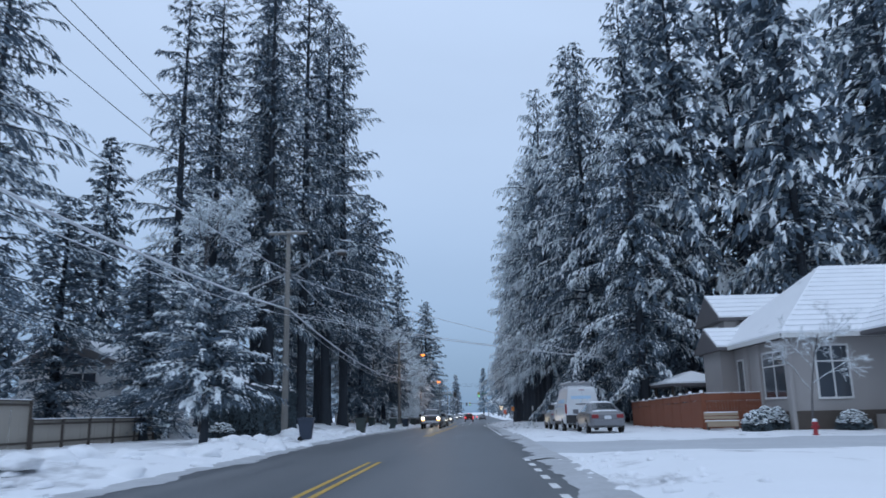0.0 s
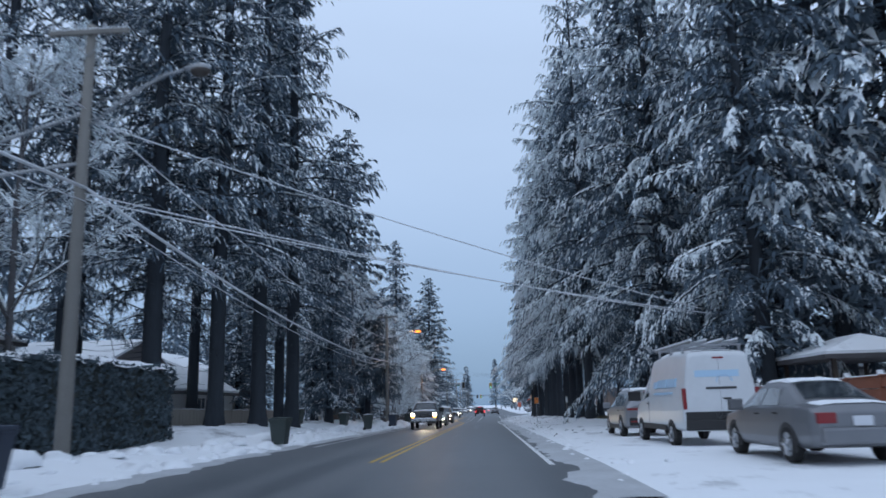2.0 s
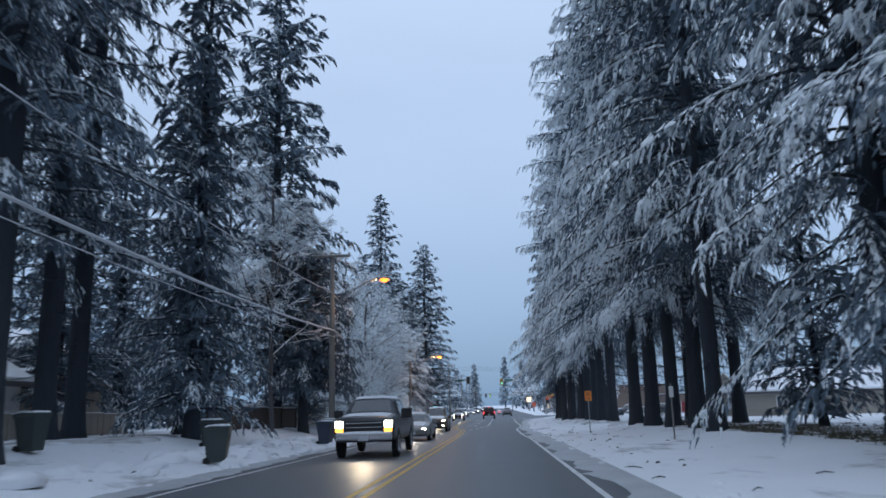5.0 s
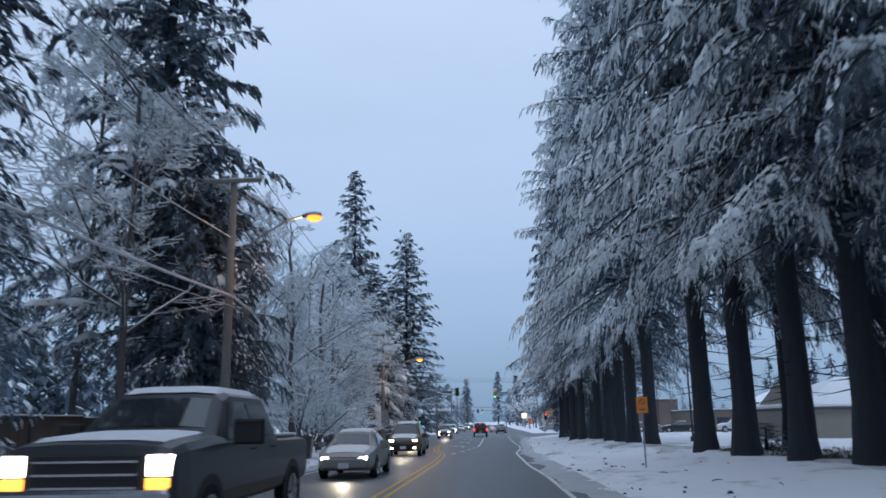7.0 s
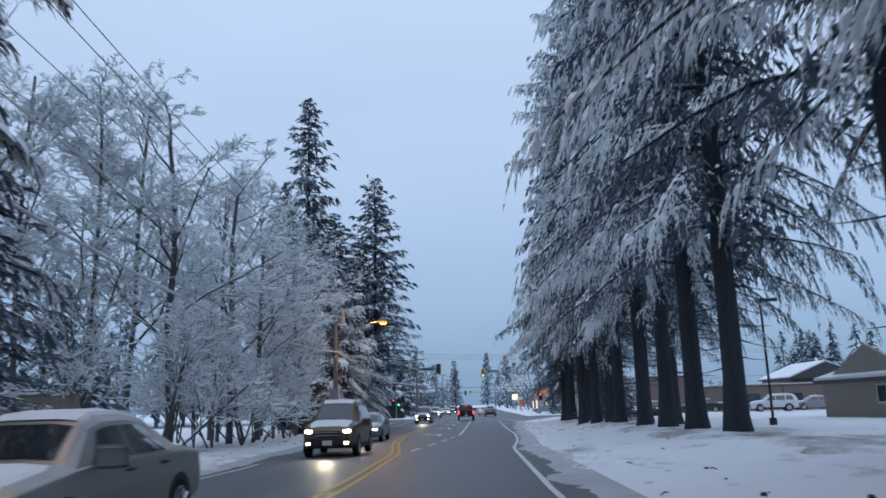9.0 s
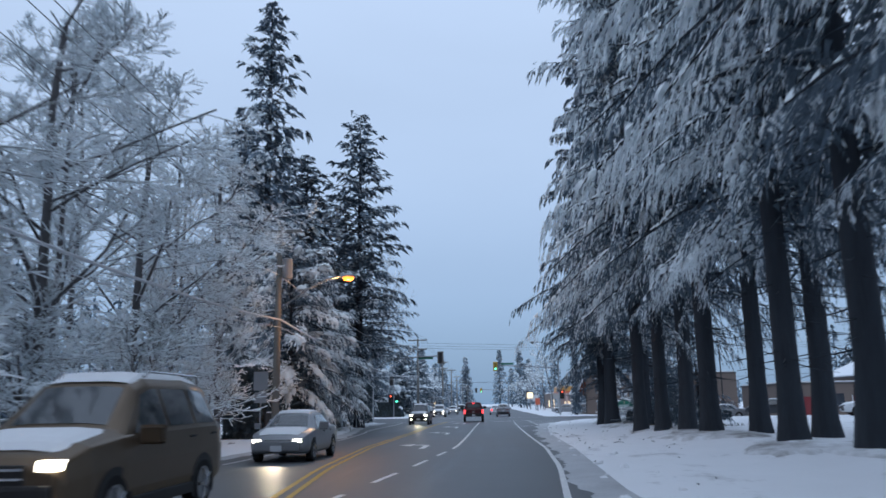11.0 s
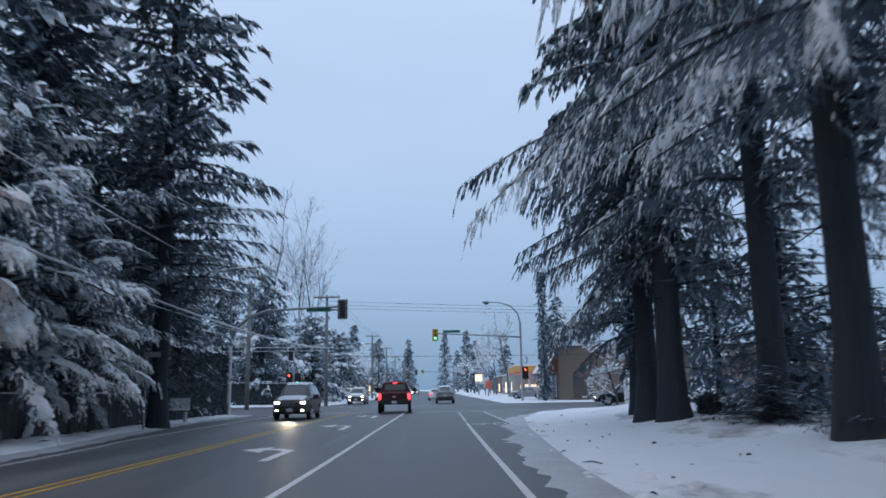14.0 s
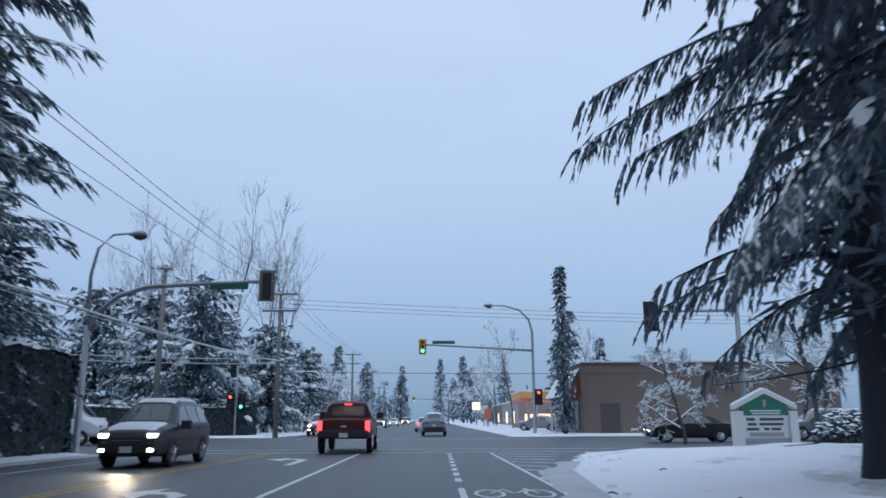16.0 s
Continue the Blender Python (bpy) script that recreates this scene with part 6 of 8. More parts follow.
board_fence("garden_fence", (-19.5, 62.0, 0), (-19.5, 94.0, 0), 1.0, M_TANFENCE, "low weathered fence behind the tree row", board=0.3)
board_fence("garden_fence", (-11.7, 146.5, 0), (-11.8, 170.0, 0), 1.3, M_BLACKFENCE, "dark board fence beneath the evergreens", board=0.2)


def hedge(x0, x1, y0, y1, h, label, seed):
    """A clipped hedge: a near-black core for its inner shade, set all over with small sprays, and snow along its top.
    """
    rng = np.random.default_rng(seed)
    z0 = ground_z((x0 + x1) / 2, (y0 + y1) / 2) - 0.05
    t = thing("hedge", pose((x0 + x1) / 2, (y0 + y1) / 2, z0), label, "hedge")
    hx, hy = (x1 - x0) / 2, (y1 - y0) / 2
    part("core", box_bm(-hx + 0.12, hx - 0.12, -hy + 0.12, hy - 0.12, 0, h - 0.1, 0.15), M_HEDGESHADE, t)
    n = int(min(24000, max(5000, 110 * (4 * (hx + hy) * h + 4 * hx * hy))))
    side = rng.integers(0, 5, n)
    u, v = rng.uniform(-1, 1, n), rng.uniform(0, 1, n)
    bulge = 0.08 * np.sin(u * 9 + v * 5) + 0.05 * np.sin(v * 17)
    p = np.where((side == 0)[:, None], np.column_stack([-hx + bulge, u * hy, v * h]), np.where((side == 1)[:, None], np.column_stack([hx + bulge, u * hy, v * h]), np.where((side == 2)[:, None], np.column_stack([u * hx, -hy + bulge, v * h]),
                 np.where((side == 3)[:, None], np.column_stack([u * hx, hy + bulge, v * h]), np.column_stack([u * hx, (v * 2 - 1) * hy, h + bulge])))))
    d = unit(rng.normal(0, 1, (n, 3)) + np.array([0, 0, 0.4]))
    s_ = unit(np.cross(d, rng.normal(0, 1, (n, 3)))) * rng.uniform(0.03, 0.07, n)[:, None]
    ln = rng.uniform(0.14, 0.34, n)[:, None]
    green = Soup()
    green.tile(np.stack([p - d * ln * 0.4, p + s_, p + d * ln * 0.6, p - s_], 1), [(0, 1, 2, 3)])
    green.ob("leaves", M_NEEDLE_B, t)
    nx, ny = 14, max(10, int(hy * 8))
    gx, gy = np.meshgrid(np.linspace(-hx, hx, nx), np.linspace(-hy, hy, ny))
    edge = np.minimum(1 - np.abs(gx) / hx, (1 - np.abs(gy) / hy) * hy / hx)
    zz = h + 0.02 + 0.14 * np.clip(edge * 3, 0, 1) ** 0.5 + 0.05 * np.sin(gx * 7 + gy * 3) + rng.normal(0, 0.03, gx.shape) - 0.12 * (edge < 0.02)
    i = np.arange((ny - 1) * (nx - 1))
    a = i // (nx - 1) * nx + i % (nx - 1)
    from_arrays("snow_cover", np.stack([gx, gy, zz], -1).reshape(-1, 3), np.stack([a, a + 1, a + nx + 1, a + nx], -1), M_SNOW, t, True)
    return t


hedge(-15.6, -12.5, 45.0, 53.8, 2.9, "thick clipped evergreen hedge with snow on top", 51)
hedge(-13.7, -12.0, 146.0, 184.5, 3.7, "tall dark evergreen hedge along the road", 52)


# ---- houses ----
def pitched_roof(parent, x0, x1, y0, y1, z, rise, along, over=0.45, hip=0.0, thick=0.16, snow=0.14, lines=True):
    """A gabled (hip = 0) or hipped roof with its snow; along is the ridge's axis."""
    x0, x1, y0, y1 = x0 - over, x1 + over, y0 - over, y1 + over

    def shape(lift, grow, name, mat, ribs=False):
        bm = bmesh.new()
        a0, a1, b0, b1 = (x0, x1, y0, y1) if along == "x" else (y0, y1, x0, x1)
        a0, a1, b0, b1 = a0 - grow, a1 + grow, b0 - grow, b1 + grow
        mid_ = (b0 + b1) / 2

        def P(a, b, zz):
            return bm.verts.new((a, b, zz) if along == "x" else (b, a, zz))
        e = [P(a0, b0, z + lift), P(a1, b0, z + lift), P(a1, b1, z + lift), P(a0, b1, z + lift)]
        r = [P(a0 + hip, mid_, z + rise + lift), P(a1 - hip, mid_, z + rise + lift)]
        low = [P(a0, b0, z + lift - thick), P(a1, b0, z + lift - thick), P(a1, b1, z + lift - thick), P(a0, b1, z + lift - thick)]
        bm.faces.new((e[0], e[1], r[1], r[0]))
        bm.faces.new((e[2], e[3], r[0], r[1]))
        bm.faces.new((e[1], e[2], r[1]))
        bm.faces.new((e[3], e[0], r[0]))
        for i in range(4):
            bm.faces.new((e[i], low[i], low[(i + 1) % 4], e[(i + 1) % 4]))
        bm.faces.new(low)
        return part(name, bm, mat, parent)
    roof = shape(0.0, 0.0, "roof", M_SHINGLE)
    if snow:
        s_ = shape(snow, -0.06, "snow_cover", M_SNOW)
        s_.parent = roof
        if lines:
            # shallow steps in the snow where it lies over the tile courses
            n = int(rise / 0.28)
            for k in range(1, n):
                f = k / n
                a0, a1, b0, b1 = (x0, x1, y0, y1) if along == "x" else (y0, y1, x0, x1)
                mid_ = (b0 + b1) / 2
                for sgn, eb in ((-1, b0), (1, b1)):
                    b_ = eb + (mid_ - eb) * f
                    zz = z + rise * f + snow + 0.012
                    ends_ = (a0 + hip * f + 0.12, a1 - hip * f - 0.12)
                    pts = [(a, b_, zz) if along == "x" else (b_, a, zz) for a in ends_]
                    part("course_line", tube_bm(pts, 0.028, 4), M_SNOW, roof)
    return roof


def window(parent, face, at, lo, hi, z0, z1, mullions=1, depth=0.06, transom=False):
    """A framed window in a wall that faces -x, +x, -y or +y at the plane `at`."""
    sgn = -1 if face[0] == "-" else 1
    ax = face[1]

    def bx(l0, l1, d0, d1, b0, b1, bev=0.0):
        d0, d1 = sorted((at + sgn * d0, at + sgn * d1))
        return box_bm(d0, d1, l0, l1, b0, b1, bev) if ax == "x" else box_bm(l0, l1, d0, d1, b0, b1, bev)
    w = part("window", bx(lo, hi, 0.004, 0.03, z0, z1), M_WINDOW, parent)
    f = 0.09
    for args in ((lo - f, lo, z0 - f, z1 + f), (hi, hi + f, z0 - f, z1 + f)):
        part("frame", bx(args[0], args[1], 0.002, depth, args[2], args[3], 0.006), M_TRIM, w)
    part("frame", bx(lo, hi, 0.002, depth, z1, z1 + f, 0.006), M_TRIM, w)
    part("sill", bx(lo, hi, 0.002, depth + 0.05, z0 - f, z0, 0.006), M_TRIM, w)
    for i in range(1, mullions + 1):
        c = lo + (hi - lo) * i / (mullions + 1)
        part("mullion", bx(c - 0.03, c + 0.03, 0.03, depth - 0.005, z0, z1), M_TRIM, w)
    if transom:
        zc = z1 - (z1 - z0) * 0.3
        part("mullion", bx(lo, hi, 0.03, depth - 0.01, zc - 0.03, zc + 0.03), M_TRIM, w)
    return w


def gable(parent, x, y0, y1, z, rise, mat, sgn=-1):
    bm = prism_bm([(y0, z), (y1, z), ((y0 + y1) / 2, z + rise)], "x", *sorted((x, x - sgn * 0.2)))
    return part("gable", bm, mat, parent)


# the stuccoed corner house
house = thing("house", pose(0, 0, 0), "grey stucco house with snowy hipped and gabled roofs", "house")
part("wall", box_bm(14.4, 28.5, 36.0, 48.0, -0.2, 4.3), M_STUCCO, house)
part("wall", box_bm(14.9, 24.5, 46.2, 50.2, -0.2, 6.3), M_STUCCO, house)
part("plinth", box_bm(14.33, 28.55, 35.93, 48.05, -0.2, 0.95), M_DARKWOOD, house)
pitched_roof(house, 14.4, 28.5, 36.0, 48.0, 4.4, 4.1, "x", over=0.5, hip=5.0)
pitched_roof(house, 14.9, 24.5, 46.2, 50.2, 6.35, 1.55, "x", over=0.45)
gable(house, 14.9, 46.2, 50.2, 6.2, 1.55, M_STUCCO)
pitched_roof(house, 13.6, 19.0, 43.2, 46.8, 4.4, 1.15, "x", over=0.35)
gable(house, 13.6, 43.2, 46.8, 4.25, 1.15, M_STUCCO)
part("wall", box_bm(13.62, 14.45, 43.4, 46.6, -0.2, 4.3), M_STUCCO, house)
for y_ in (36.1, 39.7, 41.4):
    part("corner_pilaster", box_bm(14.26, 14.42, y_ - 0.25, y_ + 0.25, -0.1, 4.25, 0.02), M_STUCCO, house)
part("fascia", box_bm(13.85, 13.91, 35.5, 42.9, 4.22, 4.44, 0.01), M_TRIM, house)
part("fascia", box_bm(13.95, 29.0, 35.42, 35.48, 4.22, 4.44, 0.01), M_TRIM, house)
window(house, "-x", 14.4, 36.45, 39.2, 1.6, 3.7, mullions=1, transom=True)
# narrow dark pane added in place of the shaded recess beside the bay
window(house, "-x", 14.4, 42.1, 42.9, 1.3, 3.6, mullions=0)
window(house, "-x", 14.9, 47.4, 49.0, 5.05, 5.95, mullions=1)
window(house, "-y", 36.0, 15.6, 17.0, 1.55, 3.85, mullions=1, transom=True)
window(house, "-y", 36.0, 24.2, 26.4, 1.4, 3.4, mullions=1)
# porch with its own gable
part("porch_floor", box_bm(17.9, 23.3, 33.0, 35.9, -0.2, 0.75), M_STUCCO, house)
pitched_roof(house, 17.9, 23.3, 32.8, 38.5, 4.4, 2.1, "y", over=0.45)
bm = prism_bm([(17.9, 4.25), (23.3, 4.25), (20.6, 6.35)], "y", 32.8, 33.0)
part("gable", bm, M_STUCCO, house)
for x_ in (19.0, 19.8, 20.6, 21.4, 22.2):
    part("gable_batten", box_bm(x_ - 0.07, x_ + 0.07, 32.74, 32.798, 4.3, 4.95), M_TRIM, house)
for x_ in (18.1, 20.6, 23.1):
    part("porch_post", box_bm(x_ - 0.16, x_ + 0.16, 33.05, 33.37, 0.75, 4.25, 0.02), M_TRIM, house)
part("front_door", box_bm(19.8, 20.9, 35.90, 35.99, 0.75, 2.85, 0.01), M_DARKWOOD, house)
# low garden shelter behind the fence
sh_ = thing("garden_shelter", pose(0, 0, 0), "open garden shelter with a low snowy roof", "shelter")
for x_, y_ in ((13.8, 55.2), (13.8, 60.2), (17.4, 55.2), (17.4, 60.2)):
    part("post", box_bm(x_ - 0.08, x_ + 0.08, y_ - 0.08, y_ + 0.08, ground_z(x_, y_) - 0.2, 2.75, 0.01), M_DARKWOOD, sh_)
pitched_roof(sh_, 13.8, 17.4, 55.2, 60.2, 2.85, 0.8, "y", over=0.5, hip=1.8, lines=False)

# bench before the fence corner
seat_ = thing("garden_bench", on_ground(12.1, 39.3, -9), "pale wooden garden bench with snow on its seat", "bench")
part("seat", box_bm(-0.95, 0.95, -0.42, 0.05, 0.42, 0.49, 0.012), M_PALEWOOD, seat_)
part("apron", box_bm(-0.85, 0.85, -0.40, -0.36, 0.18, 0.418, 0.01), M_PALEWOOD, seat_)
for zz in (0.62, 0.82):
    part("back_slat", box_bm(-0.95, 0.95, 0.06, 0.11, zz, zz + 0.15, 0.01), M_PALEWOOD, seat_)
for s in (-0.8, 0.8):
    part("leg", box_bm(s - 0.05, s + 0.05, -0.34, 0.055, -0.1, 0.415), M_DARKWOOD, seat_)
    part("back_post", box_bm(s - 0.04, s + 0.04, 0.115, 0.18, -0.1, 0.98), M_DARKWOOD, seat_)
part("snow_cover", box_bm(-0.92, 0.92, -0.40, 0.03, 0.494, 0.55, 0.02), M_SNOW, seat_)
part("snow_cap", box_bm(-0.93, 0.93, 0.05, 0.12, 0.974, 1.03, 0.015), M_SNOW, seat_)
seat_.scale = (0.86, 0.86, 0.84)

# fire hydrant
hyd = thing("fire_hydrant", on_ground(13.6, 32.2), "red fire hydrant with a cap of snow", "fire hydrant")
part("barrel", tube_bm([(0, 0, -0.1), (0, 0, 0.05), (0, 0, 0.08), (0, 0, 0.52), (0, 0, 0.56), (0, 0, 0.60), (0, 0, 0.70), (0, 0, 0.76)], [0.17, 0.17, 0.115, 0.115, 0.16, 0.16, 0.10, 0.03], 16), M_HYDRANT, hyd, smooth=True)
for a in (0, 90, 180):
    c_, s_ = math.cos(radians(a)), math.sin(radians(a))
    part("outlet", tube_bm([(c_ * 0.1, s_ * 0.1, 0.42), (c_ * 0.19, s_ * 0.19, 0.42), (c_ * 0.20, s_ * 0.20, 0.42)], [0.06, 0.06, 0.075], 10), M_HYDRANT, hyd)
part("snow_cap", tube_bm([(0, 0, 0.68), (0, 0, 0.78), (0, 0, 0.84)], [0.13, 0.11, 0.03], 12), M_SNOW, hyd, smooth=True)
hyd.scale = (0.78, 0.78, 0.78)
copy_thing(hyd, on_ground(-17.7, 195.2, 120)).scale = (0.9, 0.9, 0.95)

broadleaf("ornamental_tree", on_ground(13.9, 33.0), "small leafless garden tree lined with snow", 44, height=4.4, trunk=0.05, levels=4, forks=5, spread=0.62, first=0.3, twigs=1.1, thick=0.42, snow=0.8)


def round_shrub(x, y, r, h, label, seed):
    rng = np.random.default_rng(seed)
    t = thing("garden_shrub", on_ground(x, y), label, "shrub")
    n = 700
    d = unit(rng.normal(0, 1, (n, 3)))
    d[:, 2] = np.abs(d[:, 2])
    p = d * np.array([r, r, h]) * rng.uniform(0.75, 1.05, n)[:, None]
    ax = unit(d + rng.normal(0, 0.5, (n, 3)))
    s_ = unit(np.cross(ax, rng.normal(0, 1, (n, 3)))) * rng.uniform(0.03, 0.07, n)[:, None]
    ln = rng.uniform(0.15, 0.3, n)[:, None]
    g, w_ = Soup(), Soup()
    g.tile(np.stack([p - ax * ln * 0.5, p + s_, p + ax * ln * 0.5, p - s_], 1), [(0, 1, 2, 3)])
    core = bmesh.new()
    bmesh.ops.create_icosphere(core, subdivisions=2, radius=1.0)
    for v in core.verts:
        v.co = Vector((v.co.x * r * 0.8, v.co.y * r * 0.8, max(v.co.z, -0.1) * h * 0.82))
    # solid dark core stands in for the shade inside the shrub
    part("core", core, M_HEDGESHADE, t)
    g.ob("leaves", M_NEEDLE_B, t)
    k = (d[:, 2] > 0.35) & (rng.uniform(0, 1, n) < 0.7)
    q = p[k] + np.array([0, 0, 0.03])
    m_ = len(q)
    sz = rng.uniform(0.06, 0.14, m_)[:, None]
    ex, ey = unit(rng.normal(0, 1, (m_, 3)) * np.array([1, 1, 0.1])), None
    ey = unit(np.cross(ex, np.array([0, 0, 1.0])))
    w_.tile(np.stack([q + ex * sz, q + ey * sz, q - ex * sz, q - ey * sz, q + np.array([0, 0, 0.06])], 1), [(0, 1, 4), (1, 2, 4), (2, 3, 4), (3, 0, 4)])
    w_.ob("snow_cover", M_TREESNOW, t, True)
    return t


round_shrub(12.6, 36.0, 0.62, 0.85, "rounded evergreen shrub dusted with snow", 61)
round_shrub(16.4, 34.9, 0.7, 0.8, "dark garden shrub beside the house wall", 62)
round_shrub(13.75, 37.9, 0.55, 1.0, "dark garden shrub beside the house wall", 63)
round_shrub(13.8, 36.6, 0.5, 0.95, "dark garden shrub beside the house wall", 67)
round_shrub(-14.4, 43.6, 0.8, 0.8, "low shrub half buried in snow", 64)
round_shrub(-19.0, 43.5, 1.2, 1.5, "garden shrub dusted with snow", 65)
round_shrub(15.7, 181.4, 1.2, 1.2, "broad shrub dusted with snow beside the sign", 66)


def cottage(x0, x1, y0, y1, h, rise, along, wall, label, wins=(), hip=0.0):
    zg = ground_z((x0 + x1) / 2, (y0 + y1) / 2)
    t = thing("house", pose(0, 0, zg), label, "house", "houses behind the trees")
    part("wall", box_bm(x0, x1, y0, y1, -0.3, h), wall, t)
    pitched_roof(t, x0, x1, y0, y1, h + 0.02, rise, along, hip=hip, lines=False, snow=0.22)
    if along == "x":
        for x, s in ((x1, 1), (x0, -1)):
            gable(t, x, y0, y1, h - 0.15, rise, wall, s)
    else:
        for y, s in ((y0, 1), (y1, -1)):
            part("gable", prism_bm([(x0, h - 0.15), (x1, h - 0.15), ((x0 + x1) / 2, h - 0.15 + rise)], "y", *sorted((y, y + s * 0.2))), wall, t)
    for face, at, lo, hi, z0, z1 in wins:
        window(t, face, at, lo, hi, z0, z1)
    return t


cottage(-35, -27.5, 58, 67, 4.9, 1.9, "y", M_WALLWHITE, "white two-storey house under deep snow", (("+x", -27.5, 60.5, 62.5, 3.0, 4.3), ("-y", 58, -31, -29, 2.9, 4.2)))
cottage(-36, -27.5, 78, 88, 4.6, 1.9, "x", M_WALLWHITE, "white house with a snowy gabled roof", (("+x", -27.5, 81.0, 82.4, 2.9, 4.1), ("+x", -27.5, 84, 85, 2.9, 4.0)))
cottage(-27, -21.5, 74, 88, 2.3, 1.9, "y", M_WALLWHITE, "pale outbuilding with a snow-laden roof", (("+x", -21.5, 80, 81.5, 1.0, 1.9),))
cottage(-37, -28, 94, 104, 4.8, 2.0, "y", M_WALLWHITE, "white house with a snowy roof", (("+x", -28, 97, 98.5, 2.8, 4.0), ("+x", -28, 100, 101.5, 1.0, 2.2)))
cottage(-27.5, -22.5, 91, 97, 2.4, 0.9, "x", M_TANFENCE, "low garage with a snow-laden roof")
cottage(-40, -31, 36, 46, 4.2, 1.8, "y", M_WALLWHITE, "white house behind garden trees", (("+x", -31, 39, 41, 1.2, 2.6),))

# halls and shops of the eastern side
cottage(22.5, 42, 129, 141, 2.2, 2.2, "x", M_TANFENCE, "low pale hall under a broad snowy roof", (("-y", 129, 25.5, 27.5, 0.8, 1.8), ("-x", 22.5, 132, 134, 0.9, 1.8)), hip=5.0)
zh = ground_z(44, 186)
hall = thing("hall_building", pose(0, 0, zh), "low brown blockwork hall with a flat snowy roof", "hall")
part("wall", box_bm(27.2, 62, 180, 193, -0.3, 3.15), M_WALLBROWN, hall)
part("parapet", box_bm(27.12, 62.08, 179.92, 193.08, 3.15, 3.32, 0.02), M_FASCIA, hall)
part("roof_snow", box_bm(27.3, 61.9, 180.1, 192.9, 3.325, 3.45, 0.03), M_SNOW, hall)
M_REDDOOR = material("red_door_paint", (0.24, 0.035, 0.04), rough=0.5, vary=0.15, scale=1.5, fine=20, bump=0.1)
for x_ in (28.6, 33.0, 38.5):
    d_ = part("door", box_bm(x_, x_ + 1.0, 179.93, 180, -0.1, 2.05, 0.01), M_REDDOOR, hall, "dark red door")
    part("door_handle", box_bm(x_ + 0.82, x_ + 0.90, 179.88, 179.93, 0.95, 1.10, 0.008), M_STEEL, d_)
    part("door_frame", box_bm(x_ - 0.1, x_ - 0.02, 179.94, 180, -0.1, 2.13), M_TRIM, d_)
for x_ in (30.4, 35.2, 41.0):
    part("window", box_bm(x_, x_ + 1.8, 179.95, 180, 1.1, 2.3, 0.01), M_WINDOW, hall)
    part("downpipe", tube_bm([(x_ - 0.35, 179.94, 0), (x_ - 0.35, 179.94, 3.1)], 0.05, 8), M_FASCIA, hall)
cottage(47, 57.5, 208, 220, 4.4, 2.3, "y", M_WALLBROWN, "brown gabled house behind the hall")
cottage(46, 60, 140, 152, 3.6, 2.4, "y", M_WALLBROWN, "low brown brick wing with snowy roof")
cottage(24, 44, 80, 92, 3.2, 1.2, "x", M_STUCCO, "long low grey hall behind the trees")


# ---- the corner with the shop ----
zc = float(road_z(218))
shop = thing("shop_building", pose(0, 0, zc), "brown blockwork shop with flat snowy roof and storefront", "shop")
part("wall", box_bm(13.4, 34.0, 216.5, 228.0, -0.3, 5.4), M_WALLBROWN, shop)
part("parapet", box_bm(13.34, 34.06, 216.44, 228.06, 5.4, 5.62, 0.02), M_FASCIA, shop)
part("service_door", box_bm(14.8, 16.3, 216.44, 216.5, -0.1, 2.4, 0.01), M_FASCIA, shop)
can = part("awning", prism_bm([(12.0, 3.0), (13.38, 3.0), (13.38, 5.1)], "y", 217.5, 227.5), M_FENCE, shop, "red sloping awning under snow")
part("snow_cover", prism_bm([(11.95, 3.06), (13.37, 5.22), (13.37, 5.10), (12.0, 3.0)], "y", 217.5, 227.5), M_SNOW, can)
for k in range(4):
    y_ = 217.9 + 2.5 * k
    part("shop_window", box_bm(13.32, 13.398, y_, y_ + 2.0, 0.4, 2.7), M_WINDOW, shop)
    part("awning_post", box_bm(12.1, 12.3, y_ - 0.35, y_ - 0.15, -0.2, 3.0), M_TRIM, shop)
part("shop_roof_snow", box_bm(13.6, 33.8, 216.7, 227.8, 5.625, 5.74), M_SNOW, shop)

st_ = thing("filling_station", pose(0, 0, float(road_z(266)) - 0.6), "lit filling station canopy in red and yellow", "filling station")
M_STATIONYELLOW = plain("lit_yellow_fascia", (0.55, 0.30, 0.09), 0.4, emit=0.12)
M_STATIONRED = plain("lit_red_fascia", (0.50, 0.12, 0.07), 0.4, emit=0.15)
M_SHOPGLOW = plain("lit_shop_window", (1.0, 0.78, 0.50), 0.4, emit=1.2)
part("canopy", box_bm(13.5, 26, 262, 275, 4.6, 5.5, 0.03), M_STATIONYELLOW, st_)
part("canopy_band", box_bm(13.45, 26.05, 261.95, 275.05, 4.35, 4.6, 0.01), M_STATIONRED, st_)
part("canopy_snow", box_bm(13.6, 25.9, 262.1, 274.9, 5.505, 5.72, 0.06), M_SNOW, st_)
for x_, y_ in ((16, 264), (23.5, 264), (16, 273), (23.5, 273)):
    part("column", box_bm(x_ - 0.2, x_ + 0.2, y_ - 0.2, y_ + 0.2, -0.2, 4.35), M_TRIM, st_)
part("kiosk", box_bm(15, 26, 278, 284, -0.2, 4.0), M_STUCCO, st_)
part("kiosk_window", box_bm(16, 25, 277.92, 277.998, 0.5, 2.6), M_SHOPGLOW, st_)
for x_ in (17.5, 22.0):
    part("pump", box_bm(x_ - 0.4, x_ + 0.4, 267.6, 268.4, 0, 1.8, 0.05), M_SIGNWHITE, st_)
